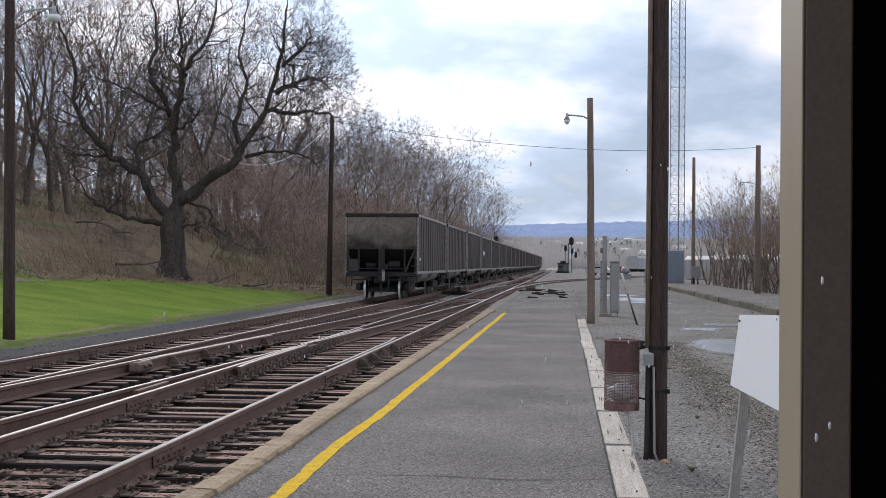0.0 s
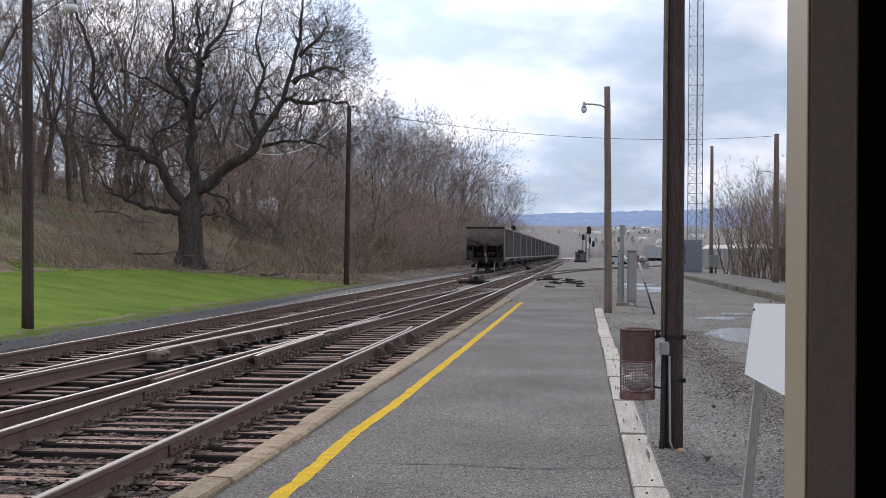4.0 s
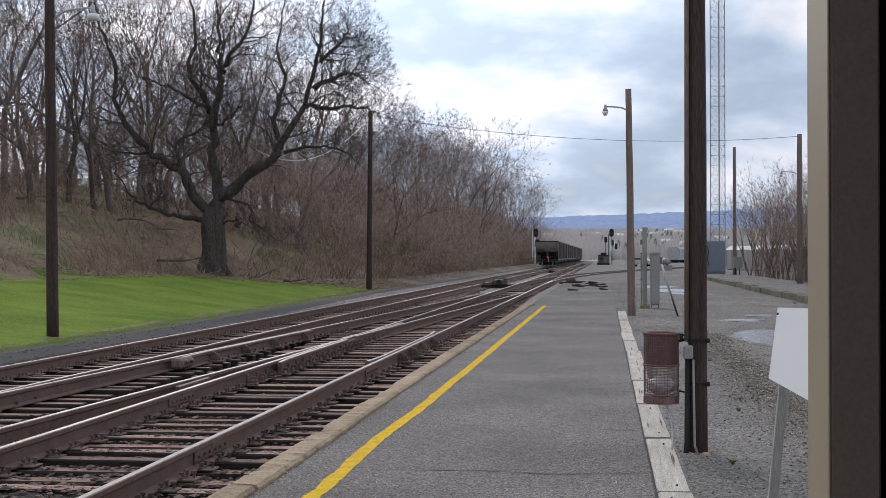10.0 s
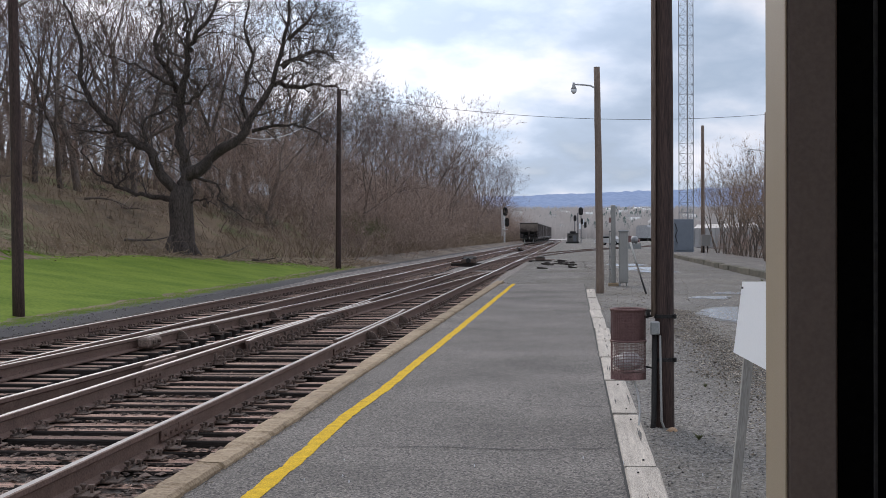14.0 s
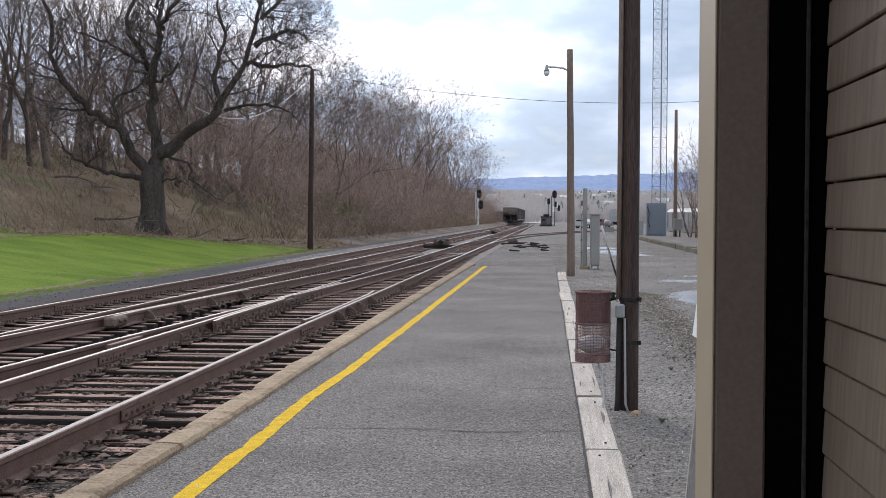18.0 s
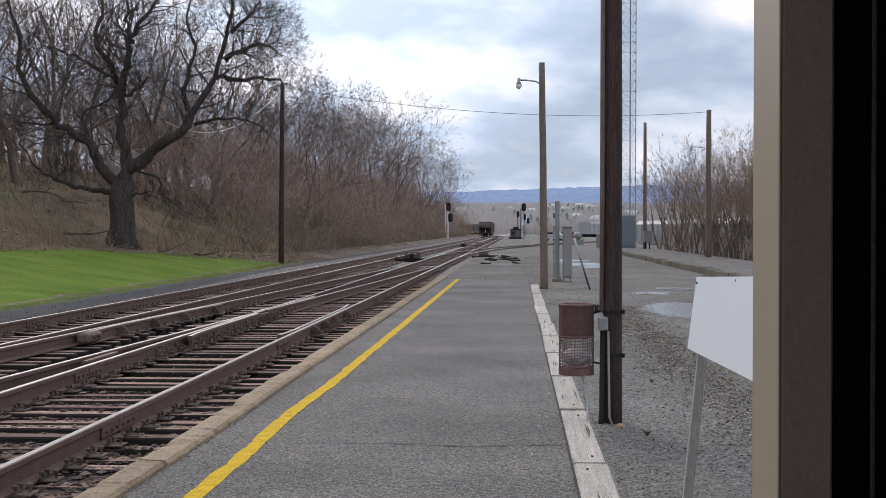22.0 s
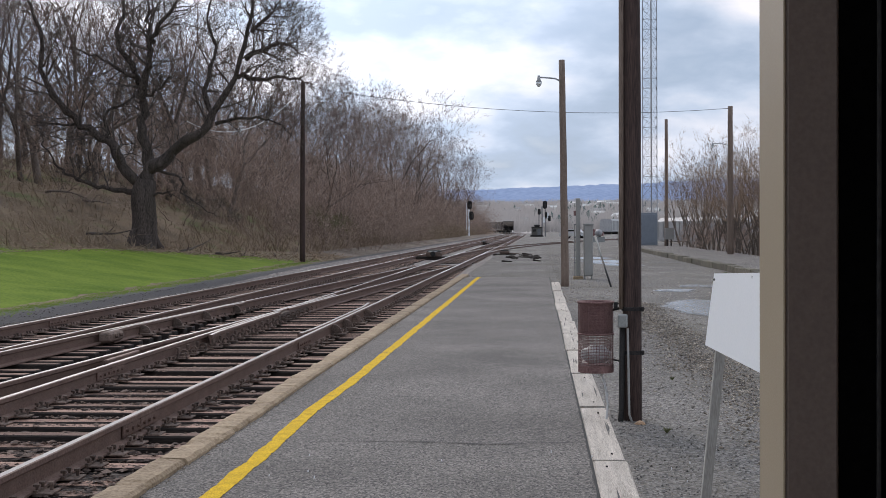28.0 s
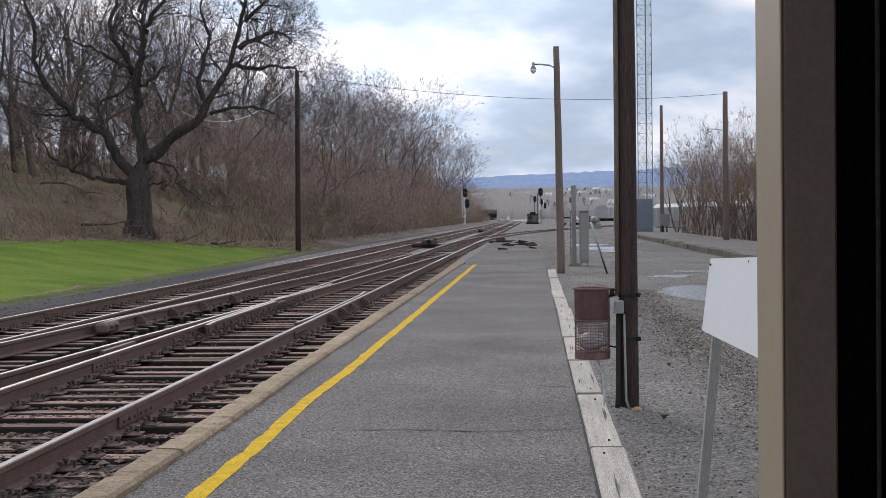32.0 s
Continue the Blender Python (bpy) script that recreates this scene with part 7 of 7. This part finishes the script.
def ridge(name, y0, depth, height, mat, label, seed, tilt):
    xs_r, n = steps((-2600, -700, 26), (-700, 1000, 7), (1000, 2600, 26)), 7
    v = []
    for j in range(n + 1):
        u = j / n
        for x in xs_r:
            crest = height * (0.82 + 0.12 * noise.noise((x * 0.0011, seed, 0)) + 0.05 * noise.noise((x * 0.006, seed, 1)) + 0.022 * noise.noise((x * 0.06, seed, 2)) + tilt * x / 2600)
            v.append((x, y0 + depth * u, crest * math.sin(u * math.pi / 2) + 4 * noise.noise((x * 0.02, u * 6, seed)) * u))
    m = len(xs_r)
    f = [(j * m + i, j * m + i + 1, (j + 1) * m + i + 1, (j + 1) * m + i) for j in range(n) for i in range(m - 1)]
    tagged(new(name, mesh(name, v, f, mat, smooth=True)), label, "hill", kind="structure")


# the ridge carries painted haze, its woods are not this blue
ridge("backdrop_ridge", 2600, 700, 128, M["hill"], "long wooded ridge on the horizon, painted haze blue", 3, 0.6)


# ---- the coal train ----
def sooty_end():
    """The dusty end sheet, blackened by grime creeping up from its foot."""
    m = M["car_end"].copy()
    m.name = "sooty_car_end"
    nt = m.node_tree
    n, k = nt.nodes.new, nt.links.new
    b = nt.nodes["Principled BSDF"]
    old = b.inputs["Base Color"].links[0].from_socket
    co, sep, nz, add, mr, mix = n("ShaderNodeTexCoord"), n("ShaderNodeSeparateXYZ"), n("ShaderNodeTexNoise"), n("ShaderNodeMath"), n("ShaderNodeMapRange"), n("ShaderNodeMix")
    k(co.outputs["Object"], sep.inputs[0]); k(co.outputs["Object"], nz.inputs["Vector"])
    nz.inputs["Scale"].default_value, nz.inputs["Detail"].default_value = 1.6, 5
    add.operation = "MULTIPLY_ADD"
    k(nz.outputs["Fac"], add.inputs[0]); add.inputs[1].default_value = -1.7; k(sep.outputs[2], add.inputs[2])
    mr.inputs["From Min"].default_value, mr.inputs["From Max"].default_value = 1.3, 2.3
    k(add.outputs[0], mr.inputs["Value"])
    mix.data_type = "RGBA"
    k(mr.outputs[0], mix.inputs[0]); mix.inputs[6].default_value = (0.034, 0.024, 0.021, 1); k(old, mix.inputs[7])
    k(mix.outputs[2], b.inputs["Base Color"])
    return m


M["sooty_end"] = sooty_end()
CAR_STEP, CAR_COUNT = 13.7, 24
BODY, HALF = 6.45, 1.475


def coal_car():
    t = thing("coal_car", "dark grimy steel coal gondola with ribbed sides", "freight car", "coal train")
    top, sill, low = 3.5, 1.16, 0.6
    for x in (-HALF, HALF - 0.04):
        part("side_sheet", Shape().box(x, x + 0.04, -BODY, BODY, sill, top).mesh("side_sheet", M["car_side"]), t)
    part("floor_sheet", Shape().box(-HALF, HALF, -BODY + 0.2, BODY - 0.2, sill, sill + 0.05).mesh("floor_sheet", M["car_dark"]), t)
    for y in (-BODY, BODY - 0.05):
        part("end_sheet", Shape().box(-HALF, HALF, y, y + 0.05, 2.14, top).box(-0.13, 0.13, y - 0.04, y + 0.09, 1.15, top, 0.01).mesh("end_sheet", M["sooty_end"]), t, "dusty pale end sheet")

    for sg in (-1, 1):
        y0, y1 = sg * (BODY - 0.02), sg * (BODY - 1.5)
        slope = Shape().add([(-HALF + 0.04, y0, 2.16), (HALF - 0.04, y0, 2.16), (HALF - 0.04, y1, sill), (-HALF + 0.04, y1, sill)], [(0, 1, 2, 3)])
        # near-black, so the slope sheet carries the shade of the end cavity
        part("slope_sheet", slope.mesh("slope_sheet", M["car_dark"]), t)
    for x in (-HALF - 0.05, HALF - 0.05):
        part("top_chord", Shape().box(x, x + 0.1, -BODY, BODY, top, top + 0.11, 0.015).mesh("top_chord", M["car_sill"]), t, "pale worn top chord")
    for y in (-BODY - 0.04, BODY - 0.06):
        part("end_chord", Shape().box(-HALF - 0.06, HALF + 0.06, y, y + 0.1, top - 0.02, top + 0.13, 0.015).mesh("end_chord", M["car_dark"]), t)
    for x in (-HALF - 0.04, HALF - 0.06):
        part("side_sill", Shape().box(x, x + 0.1, -BODY, BODY, sill - 0.06, sill + 0.06, 0.01).mesh("side_sill", M["car_sill"]), t, "pale worn side sill")
    rib = Shape().box(-0.01, 0.028, -0.05, 0.05, sill + 0.05, top, 0.015).mesh("rib", M["car_side"])
    for i in range(13):
        y = -BODY + 0.5 + (2 * BODY - 1.0) * i / 12
        part("rib", rib, t, at=pose(HALF, y, 0))
        part("rib", rib, t, at=pose(-HALF, y, 0, 0, 0, 180))
    post = Shape().box(-0.05, 0.06, -0.045, 0.045, 1.1, top, 0.012).mesh("corner_post", M["car_sill"])
    for y in (-BODY + 0.06, BODY - 0.06):
        part("corner_post", post, t, at=pose(HALF, y, 0))
        part("corner_post", post, t, at=pose(-HALF, y, 0, 0, 0, 180))
    # rounded tubs hanging below the sill
    n = 8
    for y0, y1 in ((-BODY + 2.5, -0.4), (0.4, BODY - 2.5)):
        prof = [(HALF * 0.97 * math.cos(math.pi + math.pi * i / n), 1.12 + (1.12 - low) * math.sin(math.pi + math.pi * i / n)) for i in range(n + 1)]
        part("tub", Shape().sweep(prof, [(0, y0 + 0.25, 0.1), (0, y0 + 0.5, 0), (0, y1 - 0.5, 0), (0, y1 - 0.25, 0.1)]).mesh("tub", M["car_sill"], True), t, "rounded pale tub below the side")
    u = Shape().box(-0.3, 0.3, -BODY - 0.05, BODY + 0.05, 0.72, 1.05, 0.02)
    for y in (-BODY - 0.1, BODY - 0.2):
        u.box(-HALF, HALF, y, y + 0.3, 1.0, 1.16, 0.02)
    part("underframe", u.mesh("underframe", M["car_dark"]), t)
    for sg in (-1, 1):
        for x in (-1.41, -0.96, 0.96, 1.41):
            part("end_post", Shape().box(x - 0.04, x + 0.04, sg * (BODY - 0.05) - 0.04, sg * (BODY - 0.05) + 0.04, 1.16, 2.16).mesh("end_post", M["car_dark"]), t)
        e = sg * (BODY + 0.02)
        for x in (-1.36, 1.36):     # stirrup steps hanging under the corners, rungs above them
            part("step", Shape().tube([(x - 0.12, e, 1.1), (x - 0.12, e, 0.62), (x + 0.12, e, 0.62), (x + 0.12, e, 1.1)], 0.022, 6).mesh("step", M["car_dark"]), t)
            for z in (1.45, 1.8, 2.3, 2.7):
                part("rung", Shape().tube([(x - 0.16, e, z), (x - 0.16, e + sg * 0.07, z), (x + 0.1, e + sg * 0.07, z), (x + 0.1, e, z)], 0.016, 6).mesh("rung", M["car_side"]), t)
        part("brace", Shape().tube([(1.0, e, 1.2), (1.38, e, 2.1)], 0.035, 5).tube([(-1.0, e, 1.2), (-1.38, e, 1.75)], 0.035, 5).mesh("brace", M["car_side"]), t)
        part("kick_plate", Shape().box(-1.36, -0.98, e - 0.03, e - 0.01, 1.2, 1.72, 0.005).mesh("kick_plate", M["car_side"]), t)
        part("brake_cylinder", Shape().tube([(0.25, e - sg * 0.35, 1.5), (0.75, e - sg * 0.35, 1.5)], 0.16, 12).tube([(-0.7, e - sg * 0.5, 1.45), (-0.3, e - sg * 0.5, 1.45)], 0.12, 10).mesh("brake_cylinder", M["car_dark"]), t)
        part("crossbar", Shape().tube([(-1.4, e, 1.32), (1.4, e, 1.32)], 0.02, 6).tube([(-1.2, e, 0.86), (1.2, e, 0.86)], 0.022, 6).mesh("crossbar", M["car_dark"]), t)
        part("brake_beam", Shape().box(-0.75, 0.75, sg * (BODY - 0.45) - 0.05, sg * (BODY - 0.45) + 0.05, 0.36, 0.48, 0.02).mesh("brake_beam", M["car_dark"]), t)
        part("air_hose", Shape().tube([(0.3, e, 0.95), (0.34, e + sg * 0.14, 0.7), (0.26, e + sg * 0.2, 0.42)], 0.03, 6).mesh("air_hose", M["car_dark"]), t)
        part("coupler", Shape().box(-0.1, 0.1, sg * (BODY + 0.2) - 0.22, sg * (BODY + 0.2) + 0.22, 0.78, 1.02, 0.03).tube([(0.02, sg * (BODY + 0.3), 0.78), (0.04, sg * (BODY + 0.32), 0.3)], 0.03, 6).mesh("coupler", M["car_dark"]), t)
        truck = part("truck", Shape().box(-1.12, -0.9, -1.15, 1.15, 0.42, 0.72, 0.05).box(0.9, 1.12, -1.15, 1.15, 0.42, 0.72, 0.05).box(-1.0, 1.0, -0.25, 0.25, 0.45, 0.8, 0.04).mesh("truck", M["car_dark"]), t, at=pose(0, sg * (BODY - 1.45), 0))
        for y in (-0.85, 0.85):
            w = Shape().tube([(-0.9, 0, 0), (0.9, 0, 0)], 0.08, 8)
            for x in (-0.78, 0.72):
                w.tube([(x, 0, 0), (x + 0.06, 0, 0), (x + 0.06, 0, 0)], [0.46, 0.46, 0.02], 22)
            part("wheelset", w.mesh("wheelset", M["car_dark"]), truck, at=pose(0, y, 0.5))
            for x in (-0.725, 0.725):
                part("tread", Shape().tube([(x - 0.045, y, 0.5), (x + 0.045, y, 0.5)], 0.462, 22, cap=False).mesh("tread", M["wheel_rim"]), truck, "bright worn wheel tread")
    return t


first_car = coal_car()
cars = [first_car] + [copy_thing(first_car, pose(0, 0, 0)) for i in range(CAR_COUNT - 1)]
marker = part("end_marker", Shape().box(-0.18, -0.065, -0.17, -0.15, 0.0, 0.26).box(0.065, 0.18, -0.17, -0.15, 0.0, 0.26).box(-0.18, -0.165, -0.15, 0.165, 0.02, 0.262).box(0.165, 0.18, -0.15, 0.165, 0.02, 0.262).box(-0.165, 0.165, 0.15, 0.165, 0.02, 0.262).box(-0.18, 0.18, -0.17, 0.165, 0.262, 0.28).box(-0.18, 0.18, -0.17, 0.165, 0.005, 0.02).mesh("end_marker", M["car_dark"]), first_car, "dark slotted hood added round the end-of-train light", at=pose(0.13, -BODY - 0.35, 1.3) @ Matrix.Diagonal((0.85, 0.85, 0.85, 1)))
part("marker_bracket", Shape().box(-0.07, 0.07, -0.09, 0.09, -0.56, 0.004, 0.02).mesh("marker_bracket", M["car_sill"]), marker, "pale steel bracket")
# the end light's flash: a made-up drum turns behind a slot, one face red
BEACON_FACE = -35.0     # turns the red face straight to the rear
beacon_drum = Shape().tube([(0, 0, 0.025), (0, 0, 0.255)], 0.142, 18)
for i in range(18):
    beacon_drum.s[i] = 1 if i in (12, 13) else 0
beacon = part("beacon", beacon_drum.mesh("beacon", [M["car_dark"], M["red_glow"]]), marker, "made-up turning drum with a glowing red face")


def rail_pose(s):
    """A place on the far track, s metres along from the eye, with its heading."""
    if s <= CURVE_START:
        return pose((FAR_LEFT + FAR_RIGHT) / 2, s, 0.0)
    a = (s - CURVE_START) / CURVE_RADIUS
    return pose((FAR_LEFT + FAR_RIGHT) / 2 - CURVE_RADIUS * (1 - math.cos(a)), CURVE_START + CURVE_RADIUS * math.sin(a), 0.0, 0, 0, math.degrees(a))


def rear_at(t):
    """How far down the line the train's rear end has run."""
    return 53.4 + 12.2 * t - 0.022 * t * t


# a brief flurry of snow
flake = boulder(3, 1.0, 0.8)
flake.materials.clear()
flake.materials.append(M["snow"])
rng = random.Random(41)
flakes = []
for i in range(64):
    d = rng.uniform(2.2, 9.0) if i < 54 else rng.uniform(1.0, 1.45)
    size = rng.uniform(0.003, 0.0055) * (0.5 + d / 6)
    ob = tagged(new("snowflake", flake), "small white snowflake drifting to the ground", "snowflake", "snow flurry")
    ob.scale = (size * 0.42, size * 0.42, size * 1.5)
    aside = rng.uniform(-0.36, 0.12) if i < 54 else rng.uniform(0.15, 0.22)
    flakes.append((ob, aside * d, d, rng.uniform(0.3, 5.0 if aside < -0.12 else 1.6 + 0.08 * d), rng.uniform(1.0, 1.7)))


def make_bird():
    t = thing("bird", "small dark bird flying across the sky", "bird")
    part("body", Shape().tube([(0, -0.17, 0.0), (0, -0.1, 0.0), (0, 0.0, 0.0), (0, 0.09, 0.01), (0, 0.14, 0.02), (0, 0.17, 0.015), (0, 0.2, 0.01)], [0.012, 0.03, 0.05, 0.042, 0.03, 0.018, 0.003], 10).mesh("body", M["feather"], True), t)
    part("tail", Shape().add([(-0.015, -0.15, 0.0), (0.015, -0.15, 0.0), (0.05, -0.27, 0.0), (-0.05, -0.27, 0.0), (-0.015, -0.15, 0.006), (0.015, -0.15, 0.006), (0.05, -0.27, 0.004), (-0.05, -0.27, 0.004)], [(3, 2, 1, 0), (4, 5, 6, 7), (0, 1, 5, 4), (2, 3, 7, 6), (1, 2, 6, 5), (3, 0, 4, 7)]).mesh("tail", M["feather"]), t)
    out = []
    for sg in (-1, 1):
        outline = [(0.0, 0.06), (0.12, 0.08), (0.27, 0.0), (0.31, -0.06), (0.2, -0.07), (0.0, -0.06)]
        s, n = Shape(), len(outline)
        s.add([(sg * x, y, 0.0) for x, y in outline] + [(sg * x, y, 0.008 * (1 - x)) for x, y in outline], [tuple(range(n)), tuple(range(2 * n - 1, n - 1, -1))] + [(i, (i + 1) % n, n + (i + 1) % n, n + i) for i in range(n)])
        out.append((part("wing", s.mesh("wing", M["feather"]), t, at=pose(0.03 * sg, 0, 0.02)), sg))
    return t, out


bird, wings = make_bird()


def motions():
    for ob, x, y, z, v in flakes:
        low = 0.003 if -2.3 < x < 0.33 else TIE_TOP + 0.02 if x < -2.4 else 0.02
        t1 = (z - low) / v
        rows = [(0.0, pose(x, y, z)), (t1 * 0.5, pose(x + 0.12 * t1, y, low + (z - low) * 0.5)), (t1, pose(x + 0.24 * t1, y, low)), (t1 + 0.5, pose(x + 0.24 * t1, y, low)), (32.0, pose(x + 0.24 * t1, y, low))]
        walk(ob, rows)
    for i, c in enumerate(cars):
        walk(c, [(t, rail_pose(rear_at(t) + BODY + CAR_STEP * i)) for t in range(0, 33, 2)])
    # the wheels of the rear car roll
    for truck in first_car.children:
        for w in truck.children:
            if w.name.startswith("wheelset"):
                at = w.matrix_basis.translation.copy()
                walk(w, [(0.05 * k, pose(at.x, at.y, at.z, -math.degrees((rear_at(0.05 * k) - rear_at(0)) / 0.46))) for k in range(641)])
    # the made-up drum turns once in about a second and a half
    turn, first = 1.517, 9.9
    steps_round = [0.1517 * k for k in range(211)]
    walk(beacon, [(t, pose(0, 0, 0, 0, 0, BEACON_FACE - 360.0 * (t - first) / turn)) for t in steps_round if t < 32.0] + [(32.0, pose(0, 0, 0, 0, 0, BEACON_FACE - 360.0 * (32.0 - first) / turn))])
    # a bird crosses the sky
    walk(bird, [(t, pose(x, 112.0, z, 0, 0, 90)) for t, x, z in ((0, 72.0, 7.0), (2, 53.5, 8.0), (4, 34.9, 11.6), (6, 16.8, 17.28), (7.6, 2.4, 22.05), (9, -10.2, 26.2), (16, -73, 45), (32, -216, 60))])
    for wing, sg in wings:
        flaps = [(5 + 0.1 * k, 30.0 if k % 2 else -25.0) for k in range(40)]
        walk(wing, [(t, pose(0.03 * sg, 0.0, 0.02, 0, -sg * a, 0)) for t, a in [(0, 0.0)] + flaps + [(32, 0.0)]])


motions()
